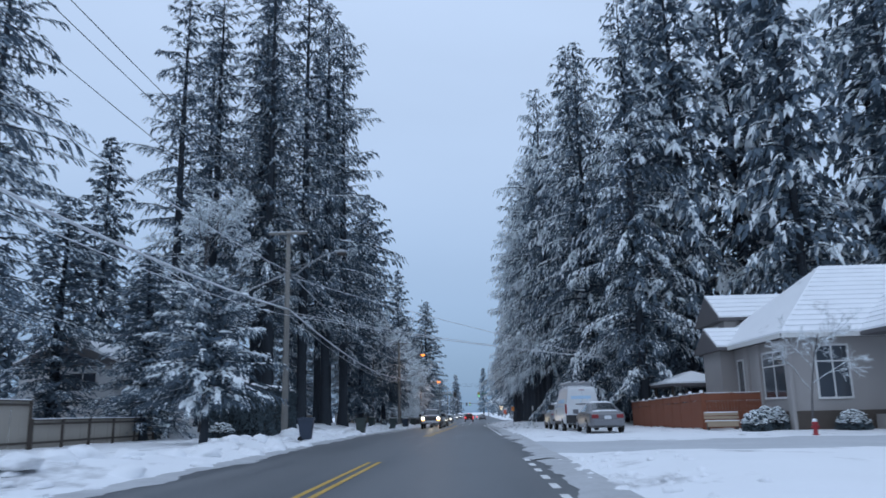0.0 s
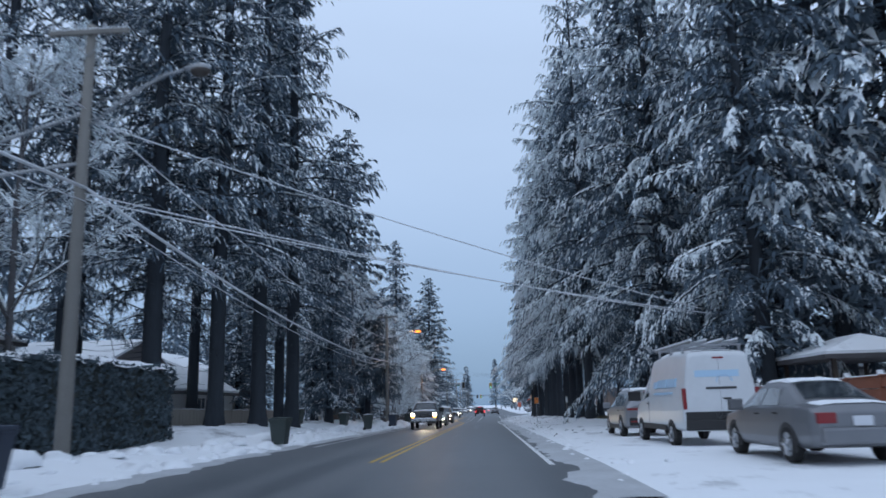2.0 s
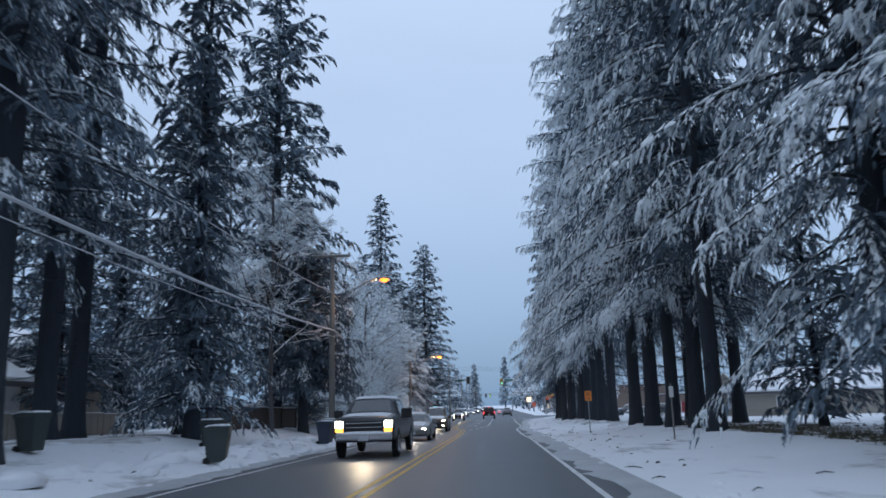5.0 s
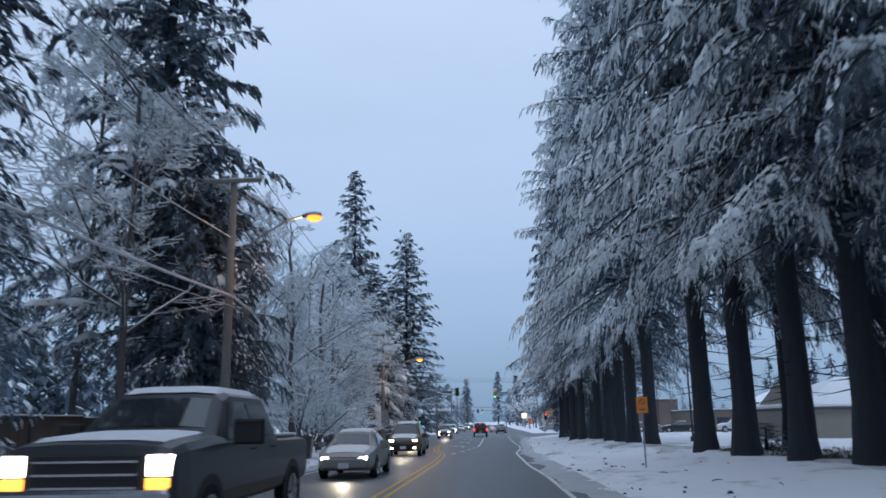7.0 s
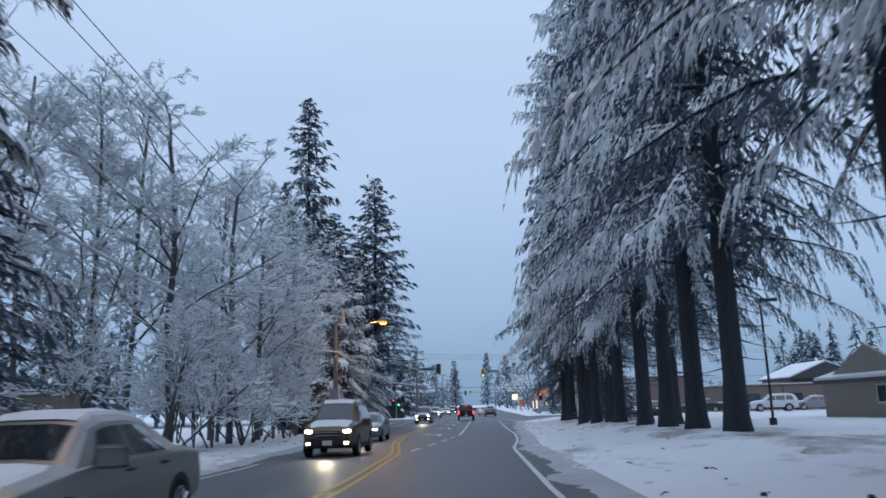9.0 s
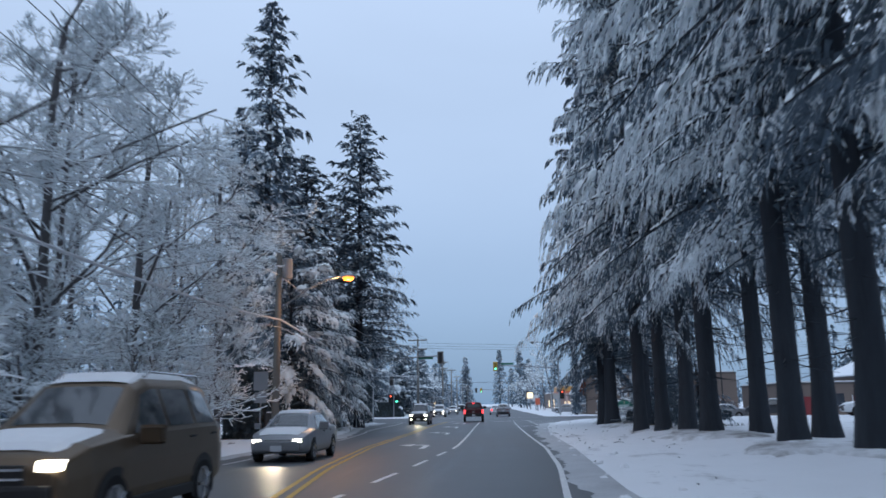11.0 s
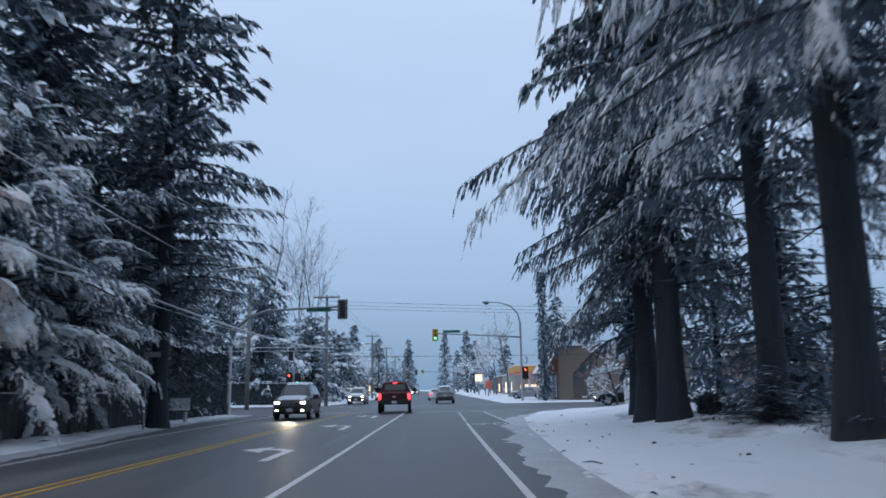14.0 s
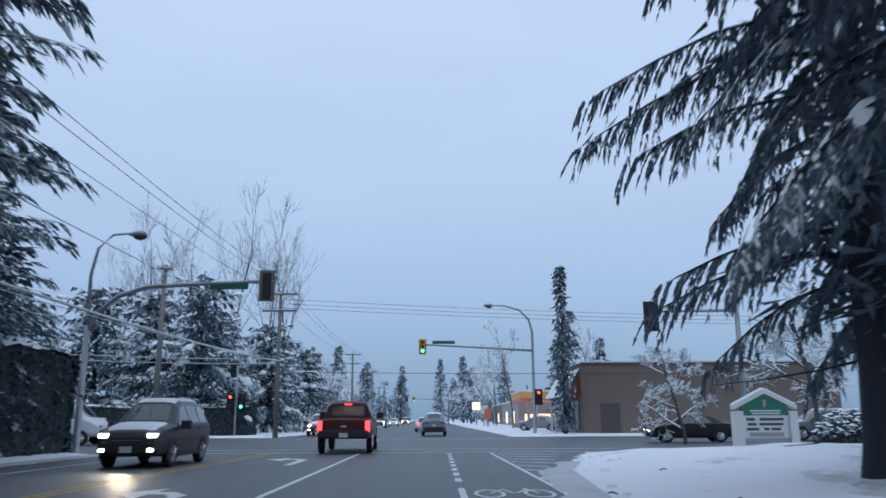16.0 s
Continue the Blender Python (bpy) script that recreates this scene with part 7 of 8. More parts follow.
for k, (x_, y_, h_, w_, m_) in enumerate(((10.5, 292, 3.6, 1.3, M_SIGNWHITE), (9.8, 304, 4.4, 1.5, M_SHOPGLOW), (10.8, 322, 4.0, 1.6, M_SIGNWHITE), (10.0, 276, 2.8, 1.0, M_STATIONRED))):
    p_ = thing("pylon_sign", pose(x_, y_, float(road_z(y_))), "lit shop pylon sign beside the road", "shop sign", "pylon signs")
    part("post", box_bm(-0.12, 0.12, -0.1, 0.1, -0.2, h_), M_SIGNGREY, p_)
    part("panel", box_bm(-w_ / 2, w_ / 2, -0.15, 0.15, h_ - 1.4, h_, 0.03), m_, p_)
for k, (x0, x1, y0, y1, h) in enumerate(((16, 40, 290, 318, 4.2), (18, 44, 335, 370, 4.6), (-44, -20, 300, 330, 4.4), (-40, -18, 350, 390, 4.6))):
    t = thing("shop_row", pose(0, 0, float(road_z(y0))), "distant row of low shops under snow", "shops", "distant shops")
    part("wall", box_bm(x0, x1, y0, y1, -0.3, h), (M_STUCCO, M_WALLBROWN)[k % 2], t)
    part("roof_snow", box_bm(x0 - 0.2, x1 + 0.2, y0 - 0.2, y1 + 0.2, h + 0.004, h + 0.25, 0.05), M_SNOW, t)
    xe = x0 if x0 > 0 else x1
    for j in range(5):
        yy = y0 + 2 + j * (y1 - y0 - 4) / 5
        part("shop_window", box_bm(xe - 0.06, xe + 0.06, yy, yy + 3, 0.5, 2.6), M_SHOPGLOW if (j + k) % 3 == 0 else M_WINDOW, t)

# the notice board of the hall
zs = ground_z(12.35, 180.4)
board = thing("notice_board_sign", pose(12.35, 180.4, zs, 0, 0, 4), "green and white gabled notice board between pale pillars", "notice board")
for s in (-1, 1):
    part("pillar", box_bm(s * 1.12 - 0.17, s * 1.12 + 0.17, -0.22, 0.22, -0.2, 1.35, 0.02), M_TRIM, board)
part("base", box_bm(-0.95, 0.95, -0.12, 0.12, -0.2, 0.28, 0.02), M_SIGNGREY, board)
part("letter_board", box_bm(-0.95, 0.95, -0.10, 0.10, 0.30, 1.18, 0.01), M_SIGNWHITE, board)
part("header_board", prism_bm([(-0.95, 1.18), (0.95, 1.18), (0.95, 1.55), (0.0, 2.02), (-0.95, 1.55)], "y", -0.11, 0.11), M_GREENSIGN, board)
for s in (-1, 1):
    part("gable_trim", prism_bm([(s * 1.30, 1.42), (s * 1.30, 1.58), (0.0, 2.20), (0.0, 2.04)], "y", -0.17, 0.17), M_TRIM, board)
    part("snow_cap", prism_bm([(s * 1.30, 1.585), (s * 1.26, 1.66), (0.0, 2.27), (0.0, 2.205)], "y", -0.15, 0.15), M_SNOW, board)
for zz, w0, w1 in ((1.36, -0.62, 0.62), (1.26, -0.55, 0.60)):
    part("header_lettering", box_bm(w0, w1, -0.122, -0.111, zz - 0.028, zz + 0.028), M_SIGNWHITE, board)
part("emblem", box_bm(-0.05, 0.05, -0.122, -0.111, 1.52, 1.80), M_PALEWOOD, board)
for zz, words in ((1.03, ((-0.8, -0.45), (-0.25, 0.75))), (0.84, ((-0.75, -0.4), (-0.28, 0.72))), (0.65, ((-0.8, -0.3), (-0.1, 0.12), (0.2, 0.6)))):
    for a, b in words:
        part("lettering", box_bm(a, b, -0.112, -0.101, zz - 0.05, zz + 0.05), M_LETTER, board)
part("lower_lettering", box_bm(-0.7, 0.7, -0.112, -0.101, 0.36, 0.52), M_SIGNGREY, board)
board.scale = (0.82, 0.82, 0.82)

broadleaf("ornamental_tree", on_ground(18.4, 189.0), "spreading leafless tree lined with snow by the car park", 45, height=6.4, trunk=0.13, levels=4, forks=5, spread=0.8, first=0.3, thick=1.3, snow=0.95)
broadleaf("ornamental_tree", on_ground(13.8, 193.0), "spreading leafless tree lined with snow by the car park", 46, height=4.6, trunk=0.10, levels=4, forks=5, spread=0.85, first=0.2, thick=1.3, snow=0.95)

# car park lamp behind the trees
lp = thing("car_park_lamp", on_ground(12.9, 124.3), "slim dark lamp post with a flat head", "lamp post")
part("post", tube_bm([(0, 0, -0.2), (0, 0, 0.3), (0, 0, 0.32), (0, 0, 5.6)], [0.16, 0.16, 0.06, 0.05], 10), M_DARKSTEEL, lp)
part("lamp_head", box_bm(-0.05, 0.75, -0.16, 0.16, 5.52, 5.66, 0.03), M_DARKSTEEL, lp)
lp = thing("car_park_lamp", on_ground(26.0, 196), "slim dark lamp post with a flat head", "lamp post")
part("post", tube_bm([(0, 0, -0.2), (0, 0, 8.4)], [0.08, 0.06], 10), M_DARKSTEEL, lp)
part("lamp_head", box_bm(-0.5, 0.5, -0.16, 0.16, 8.36, 8.52, 0.03), M_DARKSTEEL, lp)

# ---- trees beyond the crossing ----
conifer("column_cypress", pose(11.7, 215.2, float(road_z(215))), "tall narrow column-shaped conifer by the shop", 71, height=13.2, base=0.4, radius=0.85, trunk=0.16, boughs=240, gap=0.3, droop=0.6, rise=0.1, fall=0.6, snow=0.25, shape=0.5, twig=0.5, sprays=6, spray=0.3, wide=2.0, ridge=0.5, core=300)
far_fir = conifer("distant_fir", pose(20.5, 262.0, float(road_z(262))), "distant fir dusted with snow", 72, height=16, base=1.5, radius=3.2, trunk=0.25, boughs=80, gap=0.5, droop=0.35, fall=0.5, snow=0.5, twig=0.9, group="distant firs", sprays=4, spray=0.6, wide=1.8, core=150, frost=0.2)
for x, y, a, sx, sz in ((26, 268, 40, 1, 0.8), (5.5, 600, 80, 2.0, 2.2), (10.5, 500, 150, 1.2, 1.2), (-14.5, 560, 200, 1.6, 1.8), (-16, 360, 30, 1.1, 1.0), (12, 420, 260, 1.5, 1.4), (17, 450, 260, 1.5, 1.3), (-12, 480, 120, 1.5, 1.2), (-20, 330, 50, 1.2, 1.1), (30, 330, 300, 1.4, 1.2), (13, 392, 20, 1.0, 1.0), (24, 400, 20, 1.3, 1.2), (-24, 440, 20, 1.4, 1.2)):
    c_ = copy_thing(far_fir, pose(x, y, float(road_z(y)), 0, 0, a))
    c_.scale = (sx, sx, sz)
far_bare = broadleaf("distant_bare_tree", pose(-18.0, 236.0, float(road_z(236))), "distant leafless tree hazed with snow", 73, height=9, trunk=0.12, levels=3, forks=5, spread=0.6, thick=2.4, snow=0.95, group="distant bare trees")
for x, y, a, sx, sz in ((-14.5, 246, 50, 1, 0.9), (-13.5, 256, 90, 0.9, 0.85), (-15, 270, 150, 1, 0.9), (-14, 286, 20, 1, 1), (-22, 228, 200, 1, 0.9), (11.5, 252, 80, 0.9, 1.15), (12.5, 290, 100, 1, 1.2), (13.5, 310, 10, 1.1, 1.1), (14, 330, 70, 1.1, 1.0), (-13, 305, 10, 1, 1), (-13, 322, 60, 1, 0.9), (11, 345, 40, 1, 1), (24, 255, 40, 1, 1.2)):
    c_ = copy_thing(far_bare, pose(x, y, float(road_z(y)), 0, 0, a))
    c_.scale = (sx, sx, sz)
poplar = broadleaf("tall_bare_tree", pose(-28.5, 268, float(road_z(268))), "tall slender leafless tree against the sky", 74, height=27, trunk=0.16, levels=3, forks=6, spread=0.28, first=0.3, thick=2.0, snow=0.7, group="tall bare trees")
for x, y, a, sx, sz in ((-24, 272, 60, 1, 1), (-33, 266, 120, 1, 0.92), (-21, 276, 200, 1, 0.95), (-37, 262, 250, 1, 0.85), (-41, 258, 20, 1, 0.8)):
    c_ = copy_thing(poplar, pose(x, y, float(road_z(y)), 0, 0, a))
    c_.scale = (sx, sx, sz)
corner_fir = conifer("corner_evergreen", pose(-17.5, 218.0, float(road_z(218))), "broad evergreen heavy with snow on the corner", 75, height=12.5, base=0.5, radius=5.0, trunk=0.25, boughs=110, gap=0.42, droop=0.7, rise=0.3, fall=0.7, snow=0.75, shape=0.38, twig=0.95, group="corner evergreens", sprays=5, spray=0.42, wide=1.7, heap=1.7, core=900, frost=0.22, ragged=0.5, clumps=2, pads=0.7, pad=0.3)
for x, y, a, sx, sz in ((-22.5, 221, 60, 1.1, 0.95), (-14.0, 229, 130, 1.0, 0.8), (-28, 223, 200, 1.2, 1.0), (-34, 221, 20, 1.2, 0.9), (-19.5, 229, 300, 1.1, 0.9), (-12.5, 240, 40, 0.9, 0.7)):
    c_ = copy_thing(corner_fir, pose(x, y, float(road_z(y)), 0, 0, a))
    c_.scale = (sx, sx, sz)
hedge(9.8, 16.5, 162.2, 163.5, 0.62, "low dark clipped hedge beneath the spruces", 53)
hedge(-26, -12.5, 215.2, 217.0, 2.3, "tall dark hedge along the cross street", 76)


def far_woods(name, spots, label, seed, per=110):
    """Woods beyond the gardens: simple tapering firs of loose sprays, all one piece."""
    rng = np.random.default_rng(seed)
    g, w_ = Soup(), Soup()
    for x, y, h, r in spots:
        z0 = float(road_z(y)) + 0.3
        u = rng.uniform(0.0, 1, per) ** 0.8
        rad = r * (1 - u) ** 0.8 * rng.uniform(0.15, 1, per) ** 0.5 + 0.1
        a = rng.uniform(0, 2 * math.pi, per)
        p = np.column_stack([x + rad * np.cos(a), y + rad * np.sin(a), z0 + h * (0.06 + 0.94 * u)])
        d = unit(np.column_stack([np.cos(a), np.sin(a), rng.uniform(-0.9, -0.2, per)]))
        sd = unit(np.cross(d, np.array([0, 0, 1.0]))) * (0.25 + 0.5 * (1 - u) * rng.uniform(0.6, 1.2, per))[:, None]
        ln = (0.8 + 1.4 * (1 - u))[:, None]
        g.tile(np.stack([p - d * ln * 0.4, p + sd, p + d * ln, p - sd], 1), [(0, 1, 2, 3)])
        k = rng.uniform(0, 1, per) < 0.5
        q = p[k] + np.array([0, 0, 0.12])
        w_.tile(np.stack([q - d[k] * ln[k] * 0.3, q + sd[k] * 0.6, q + d[k] * ln[k] * 0.7, q - sd[k] * 0.6], 1), [(0, 1, 2, 3)])
        tv, tf = bark_tube([(x, y, z0 - 0.8), (x, y, z0 + h * 0.5), (x, y, z0 + h)], [0.3, 0.2, 0.03], 5)
        g.add(tv, tf)
    ob = tagged(g.ob(name, M_NEEDLE, None), label, "woods", kind="stuff")
    w_.ob("snow_cover", M_TREESNOW, ob)
    return ob


rng = np.random.default_rng(81)
west = [(rng.uniform(-75, -44), rng.uniform(10, 240), rng.uniform(12, 24), rng.uniform(2.4, 3.8)) for _ in range(150)]
east = [(rng.uniform(48, 85), rng.uniform(10, 100), rng.uniform(16, 28), rng.uniform(2.6, 4.0)) for _ in range(90)] + [(rng.uniform(62, 95), rng.uniform(100, 260), rng.uniform(9, 17), rng.uniform(2.2, 3.4)) for _ in range(90)]
north = [(rng.uniform(-110, 110), rng.uniform(420, 620), rng.uniform(8, 16), rng.uniform(2.5, 4)) for _ in range(150)]
north = [s for s in north if abs(s[0] + 1) > 14]
far_woods("western_woods", west, "snow-dusted woods behind the western gardens", 82)
far_woods("eastern_woods", east, "snow-dusted woods behind the eastern houses", 83)
far_woods("northern_woods", north, "hazy woods at the end of the road", 84, per=60)
south = [(rng.uniform(-60, 60), rng.uniform(-90, -30), rng.uniform(12, 22), rng.uniform(2.5, 4)) for _ in range(60)]
south = [s for s in south if abs(s[0] + 2.5) > 9]
far_woods("southern_woods", south, "woods beside the road behind the start", 85, per=60)


# ---- litter under the trees ----
M_LITTER = snow_material("needle_litter", 1.2, (0.10, 0.082, 0.062))
M_SIDESLUSH = material("side_street_slush", (0.52, 0.55, 0.59), rough=0.55, vary=0.3, scale=0.35, fine=7, bump=0.5, spec=0.35, tint=(0.72, 0.75, 0.79))
def litter(x, y, rx, ry, label, seed, mat=M_LITTER):
    rng = np.random.default_rng(seed)
    n = 40
    a = np.linspace(0, 2 * math.pi, n, endpoint=False)
    k = 1 + 0.25 * np.convolve(np.tile(rng.normal(0, 1, n), 3), np.ones(4) / 2.5, "same")[n:2 * n] + rng.normal(0, 0.05, n)
    rows = [np.column_stack([x + f * rx * k * np.cos(a), y + f * ry * k * np.sin(a)]) for f in (0.35, 0.7, 0.9, 1.0)]
    pts = np.concatenate([[[x, y]]] + rows)
    z = road_z(pts[:, 1]) + verge_z(pts[:, 0], pts[:, 1]) + 0.065
    z[1 + 3 * n:] -= 0.09
    tri = np.array([(0, 1 + i, 1 + (i + 1) % n) for i in range(n)])
    quads = []
    for r in range(3):
        b = 1 + r * n
        for i in range(n):
            j = (i + 1) % n
            quads += [(b + i, b + n + i, b + n + j), (b + i, b + n + j, b + j)]
    ob = from_arrays("needle_litter", np.column_stack([pts, z]), np.concatenate([tri, np.array(quads)]), mat, None, True)
    return tagged(ob, label, "litter", kind="stuff")


M_LITTERDARK = snow_material("dead_grass", 1.75, (0.075, 0.066, 0.050))
for k, (x, y, rx, ry) in enumerate(((8.6, 106, 2.0, 4), (8.4, 117, 1.8, 5), (8.0, 127, 1.6, 4), (8.2, 137, 1.6, 4), (12.5, 70, 3, 6), (8.8, 147, 1.8, 4), (9.0, 157, 1.8, 3.5), (9.6, 167, 1.8, 3.5), (-14.6, 70, 1.6, 7), (-14.5, 82, 1.6, 5))):
    litter(x, y, rx, ry, "brown needle litter and dead grass through thin snow", 90 + k)
for k, (x, y, rx, ry) in enumerate(((10.2, 84, 1.9, 4.5), (10.4, 92, 2.2, 5.0), (10.2, 99.5, 2.0, 4.0), (12.8, 81, 2.2, 4), (13.2, 93, 2.2, 4.5), (9.8, 71, 1.5, 4.0))):
    litter(x, y, rx, ry, "dark dead grass and needle litter under the spruces", 120 + k, M_LITTERDARK)
# tufts of dead grass that stand through the snow
M_GRASS = material("dead_grass_blades", (0.105, 0.098, 0.070), rough=0.9, vary=0.4, scale=1.5, fine=12, bump=0, island=0.5, spec=0.1)
rng = np.random.default_rng(127)
grass = Soup()
for k in range(1500):
    y = rng.uniform(66, 104) if k % 9 else rng.uniform(146, 160)
    x = 8.4 + abs(rng.normal(0, 2.2))
    z = ground_z(x, y)
    m_ = 9
    base_ = np.array([x, y, z]) + np.column_stack([rng.normal(0, 0.13, (m_, 2)), np.full(m_, 0.03)])
    lean_ = np.column_stack([rng.normal(0, 0.07, (m_, 2)), rng.uniform(0.04, 0.15, m_)])
    wide_ = np.column_stack([rng.normal(0, 0.014, (m_, 2)), np.zeros(m_)])
    grass.tile(np.stack([base_ - wide_, base_ + lean_, base_ + wide_], 1), [(0, 1, 2)])
tagged(grass.ob("dead_grass", M_GRASS, None), "tufts of dead grass standing through thin snow", "grass", kind="stuff")
# clods, twigs and cones that fell on the snow
rng = np.random.default_rng(131)
clods = Soup()
for k in range(190):
    east = k % 5 < 3
    y = rng.uniform(56, 172)
    x = float(right_edge(y)) + 0.5 + abs(rng.normal(0, 2.4)) if east else float(left_edge(y)) - 0.6 - abs(rng.normal(0, 2.0))
    z = ground_z(x, y)
    if rng.uniform() < 0.45:
        a, ln = rng.uniform(0, math.pi), rng.uniform(0.1, 0.4)
        q = np.array([[x, y, z + 0.02], [x + 0.5 * ln * math.cos(a), y + 0.5 * ln * math.sin(a), z + 0.05], [x + ln * math.cos(a), y + ln * math.sin(a), z + 0.03]])
        clods.add(*bark_tube(q, [0.010, 0.013, 0.006], 4))
    else:
        r = rng.uniform(0.02, 0.06)
        ring = np.array([[math.cos(t_), math.sin(t_)] for t_ in np.arange(6) * math.pi / 3]) * (r * rng.uniform(0.6, 1.3, (6, 1)))
        top = ring * 0.6
        vv = np.concatenate([np.column_stack([x + ring[:, 0], y + ring[:, 1], np.full(6, z - 0.01)]), np.column_stack([x + top[:, 0], y + top[:, 1], z + r * rng.uniform(0.5, 0.9, 6)])])
        clods.add(vv, np.array([(n_, (n_ + 1) % 6, 6 + (n_ + 1) % 6, 6 + n_) for n_ in range(6)] + [(6, 7, 8, 9), (6, 9, 10, 11)]))
tagged(clods.ob("fallen_twigs", M_BARK, None), "dark twigs, cones and clods scattered on the snow", "litter", kind="stuff")



# the slushy mouth of the side street
sl_x = np.arange(2.2, 46, 0.5)
rng = np.random.default_rng(99)
n_ = len(sl_x)
lo_ = 22.6 + np.convolve(rng.normal(0, 1, n_ + 8), np.ones(5) / 5, "same")[4:4 + n_] * 1.3
hi_ = 31.6 + np.convolve(rng.normal(0, 1, n_ + 8), np.ones(5) / 5, "same")[4:4 + n_] * 1.3
rows_ = [np.column_stack([sl_x, lo_ + (hi_ - lo_) * f]) for f in np.linspace(0, 1, 9)]
pts_ = np.concatenate(rows_)
z_s = verge_z(pts_[:, 0], pts_[:, 1]) + 0.022
z_s[:n_] -= 0.03
z_s[-n_:] -= 0.03
qi = np.array([(r * n_ + i, r * n_ + i + 1, (r + 1) * n_ + i + 1, (r + 1) * n_ + i) for r in range(8) for i in range(n_ - 1)])
tagged(from_arrays("side_street_slush", np.column_stack([pts_, z_s]), qi, M_SIDESLUSH, None, True), "grey rutted slush over the side street", "slush", kind="structure")


# ---- lumps that the plough left ----
def snow_lumps(label, spots, seed):
    """Uneven rounded clods of snow, all one heap."""
    rng = np.random.default_rng(seed)
    heap = Soup()
    a = np.arange(8) * math.pi / 4
    for x, y, r in spots:
        z = ground_z(x, y)
        k = rng.uniform(0.7, 1.3, (4, 8))
        tilt = rng.normal(0, 0.25, 2)
        rings = []
        for j, (w, h) in enumerate(((1.15, -0.12), (0.98, 0.22), (0.62, 0.50), (0.12, 0.60))):
            rr = r * w * k[j]
            px_, py_ = rr * np.cos(a), rr * np.sin(a) * 1.3
            rings.append(np.column_stack([x + px_, y + py_, z + r * h * rng.uniform(0.8, 1.2, 8) + 0.3 * h * (tilt[0] * px_ + tilt[1] * py_)]))
        heap.add(np.concatenate(rings), np.array([(q * 8 + m_, q * 8 + (m_ + 1) % 8, q * 8 + 8 + (m_ + 1) % 8, q * 8 + 8 + m_) for q in range(3) for m_ in range(8)] + [(24, 25, 26, 27), (24, 27, 28, 31), (28, 29, 30, 31)]))
    return tagged(heap.ob("snow_lumps", M_SNOW, None, True), label, "snow", kind="stuff")


rng = np.random.default_rng(141)
west_ = []
for k in range(520):
    y = rng.uniform(4, 112)
    d_ = rng.choice([0.5, 1.7, 2.4]) + rng.normal(0, 0.4)
    west_.append((float(left_edge(y)) - max(0.15, d_), y, float(rng.uniform(0.06, 0.15) if rng.uniform() < 0.72 else rng.uniform(0.18, 0.42))))
snow_lumps("white ploughed clods of snow along the road's edge", west_, 142)
east_ = []
for k in range(260):
    y = rng.choice([rng.uniform(4, 20.5), rng.uniform(36, 100), rng.uniform(100, 182)])
    east_.append((float(right_edge(y)) + 0.2 + abs(rng.normal(0, 0.8)), float(y), float(rng.uniform(0.04, 0.12))))
snow_lumps("small white clods of snow along the road's edge", east_, 143)


# ---- painted symbols ----
def flat_shape(name, x, y, outline, label, mat=M_WHITE, parts=()):
    bm = bmesh.new()
    for poly in (outline, *parts):
        bm.faces.new([bm.verts.new((x + a, y + b, float(road_z(y + b)) + 0.007)) for a, b in poly])
    return tagged(part(name, bm, mat), label, "road marking", kind="structure")


def turn_arrow(x, y):
    flat_shape("turn_arrow", x, y, [(0.28, -2.2), (0.5, -2.2), (0.5, 0.7), (0.1, 1.3), (-0.22, 1.3), (-0.22, 0.85), (0.05, 0.85), (0.28, 0.4)], "white left-turn arrow painted on asphalt", M_WHITE, ([(-0.22, 2.0), (-0.85, 1.05), (-0.22, 0.1)],))


for y in (138.5, 155.3, 167.8, 179.3):
    turn_arrow(float((yellow_x(y) + turn_x(y)) / 2) + 0.1, y)
for y_ in (185.1, 188.0):
    strip("crosswalk_line", [y_, y_ + 0.22], lambda y: -10.0, lambda y: 9.5, 0.007, M_WHITE, "white crosswalk line across the road", "road marking")
strip("crosswalk_line", [205.6, 205.85], lambda y: -9.0, lambda y: 7.5, 0.007, M_WHITE, "white crosswalk line across the road", "road marking")
line("white_edge_line", 163.5, 184.4, lambda y: np.interp(y, [163, 168, 184], [3.45, 3.78, 3.66]), 0.05, M_WHITE, "white line beside the bicycle lane")
for k in range(6):
    y_ = 174.6 + 1.75 * k
    w_ = 0.45 + 0.33 * k
    flat_shape("chevron_stripe", 0, 0, [(3.82, y_), (3.82, y_ + 0.22), (3.82 + w_, y_ - 0.5), (3.82 + w_, y_ - 0.72)], "white hatching stripe at the corner")
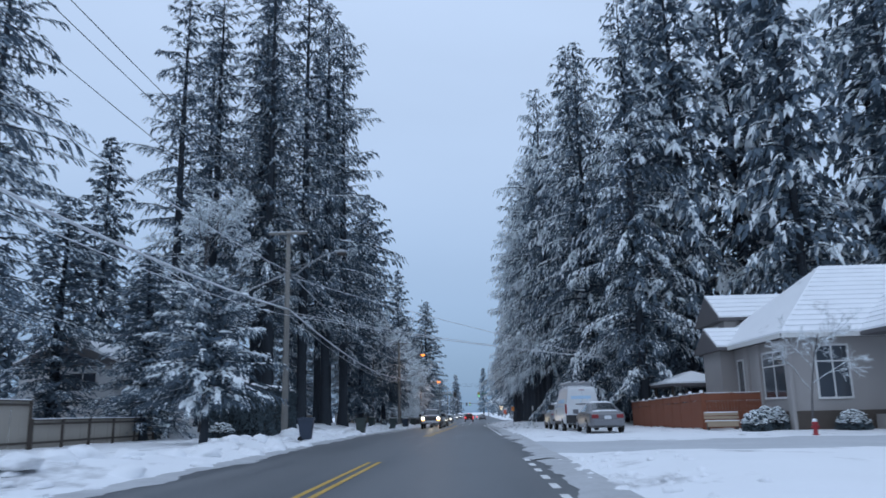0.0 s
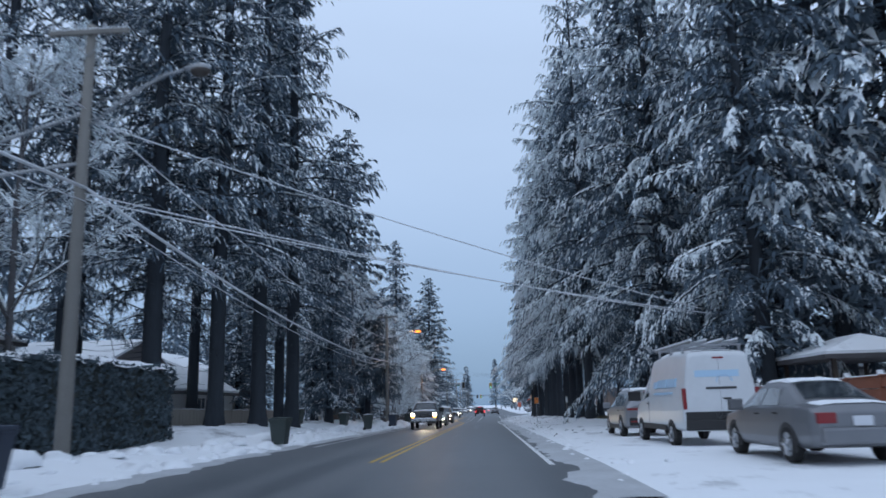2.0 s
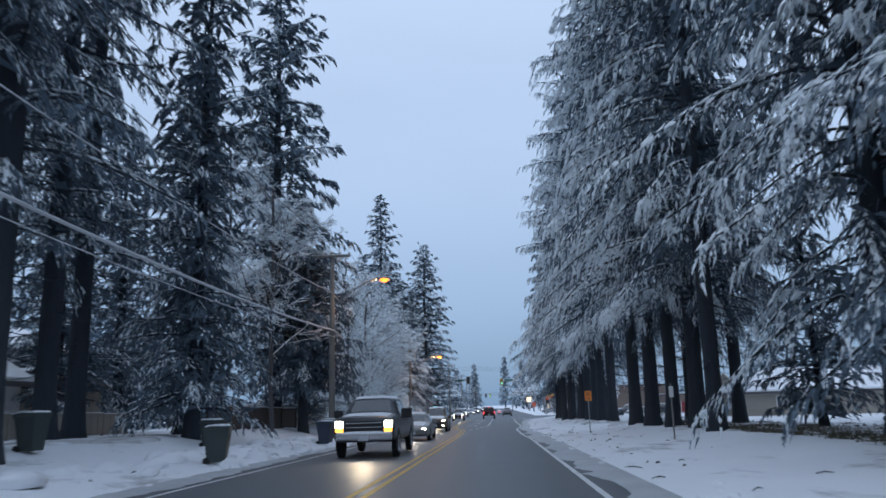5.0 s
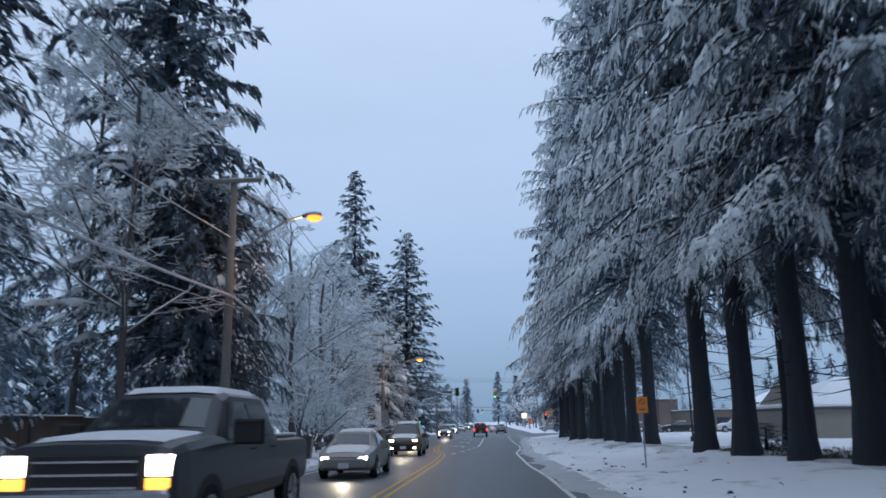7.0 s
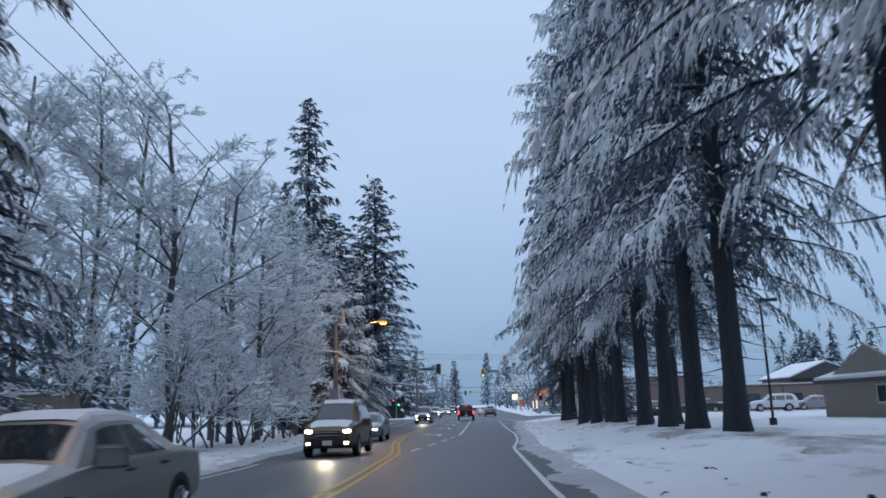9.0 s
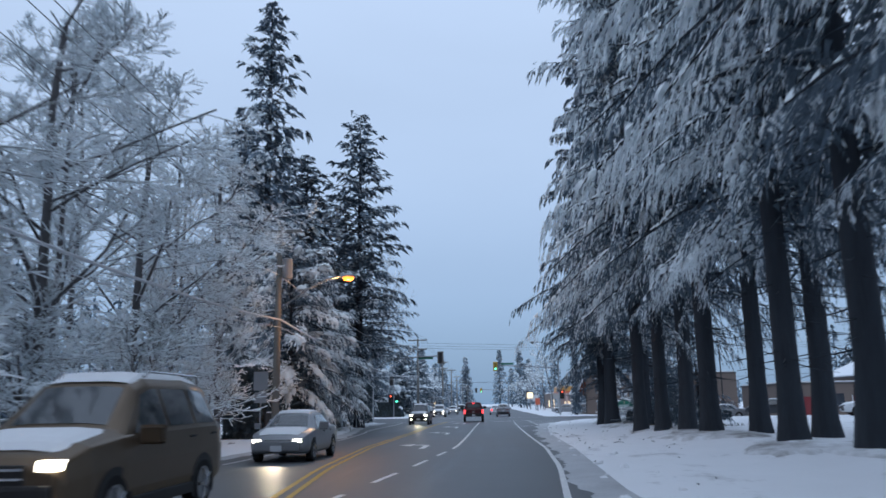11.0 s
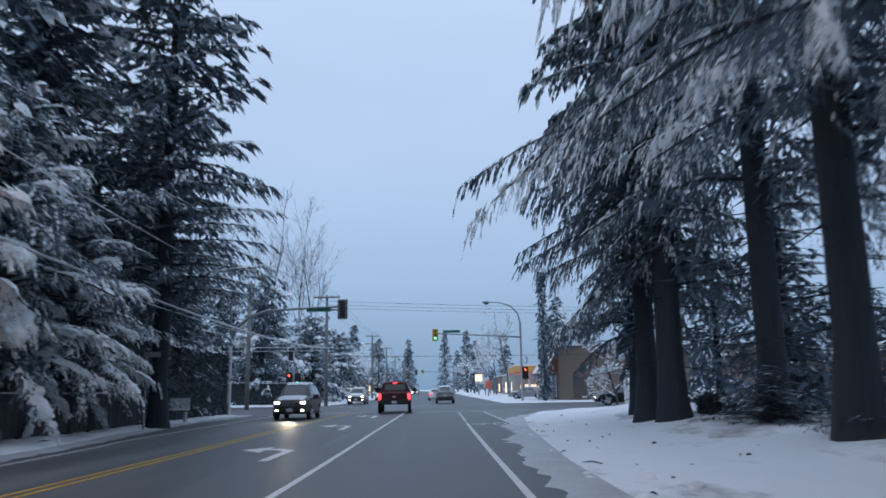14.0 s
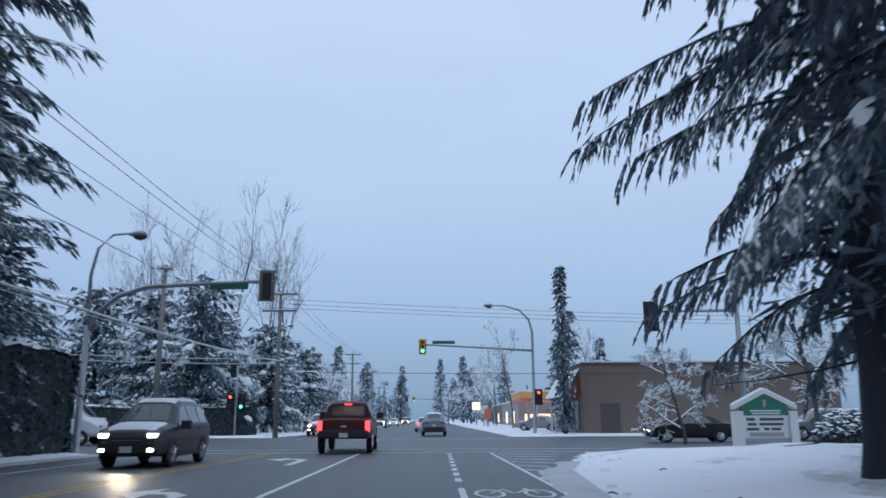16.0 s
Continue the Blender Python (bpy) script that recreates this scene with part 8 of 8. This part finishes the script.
# bicycle symbol
bx, by = 2.9, 168.4
wheel_bm = bmesh.new()
for cx_ in (-0.42, 0.42):
    inner = [wheel_bm.verts.new((bx + cx_ + 0.20 * math.cos(a), by + 0.55 * math.sin(a), float(road_z(by)) + 0.008)) for a in np.linspace(0, 2 * math.pi, 17)[:-1]]
    outer = [wheel_bm.verts.new((bx + cx_ + 0.27 * math.cos(a), by + 0.72 * math.sin(a), float(road_z(by)) + 0.008)) for a in np.linspace(0, 2 * math.pi, 17)[:-1]]
    for i in range(16):
        wheel_bm.faces.new((inner[i], inner[(i + 1) % 16], outer[(i + 1) % 16], outer[i]))
for (a, b), (c, d) in (((-0.42, 0), (-0.15, 0.75)), ((-0.15, 0.75), (0.28, 0.75)), ((0.28, 0.75), (0.0, 0.0)), ((0.0, 0.0), (-0.15, 0.75)), ((0.42, 0), (0.25, 1.0))):
    wheel_bm.faces.new([wheel_bm.verts.new((bx + u, by + v, float(road_z(by)) + 0.009)) for u, v in ((a - 0.03, b), (a + 0.03, b), (c + 0.03, d), (c - 0.03, d))])
tagged(part("bicycle_symbol", wheel_bm, M_WHITE), "white bicycle symbol painted in the lane", "road marking", kind="structure")

# street lamps: the sodium lanterns light the snow round them
for x, y, z in ((-6.7, 98.5, 8.4), (-6.75, 143.0, 6.2)):
    lamp = new("street_light", bpy.data.lights.new("street_light", "POINT"))
    lamp.data.energy, lamp.data.color, lamp.data.shadow_soft_size = 420.0, (1.0, 0.48, 0.16), 0.2
    lamp.location = (x, y, z)
# headlights of the oncoming cars on the damp road
for x, y, z, power in ((-4.7, 79.5, 1.0, 60.0), (-4.8, 94.7, 0.65, 45.0), (-5.2, 114.3, 0.8, 60.0), (-6.1, 128.3, 0.65, 60.0), (-6.5, 175.5, 0.8, 90.0)):
    beam = new("headlight_beam", bpy.data.lights.new("headlight_beam", "SPOT"))
    beam.data.energy, beam.data.color, beam.data.shadow_soft_size = power * 2.6, (1.0, 0.86, 0.62), 0.12
    beam.data.spot_size, beam.data.spot_blend = radians(75), 0.9
    beam.matrix_world = look((x, y, float(road_z(y)) + z), (x + 0.4, y - 16.0, float(road_z(y))))
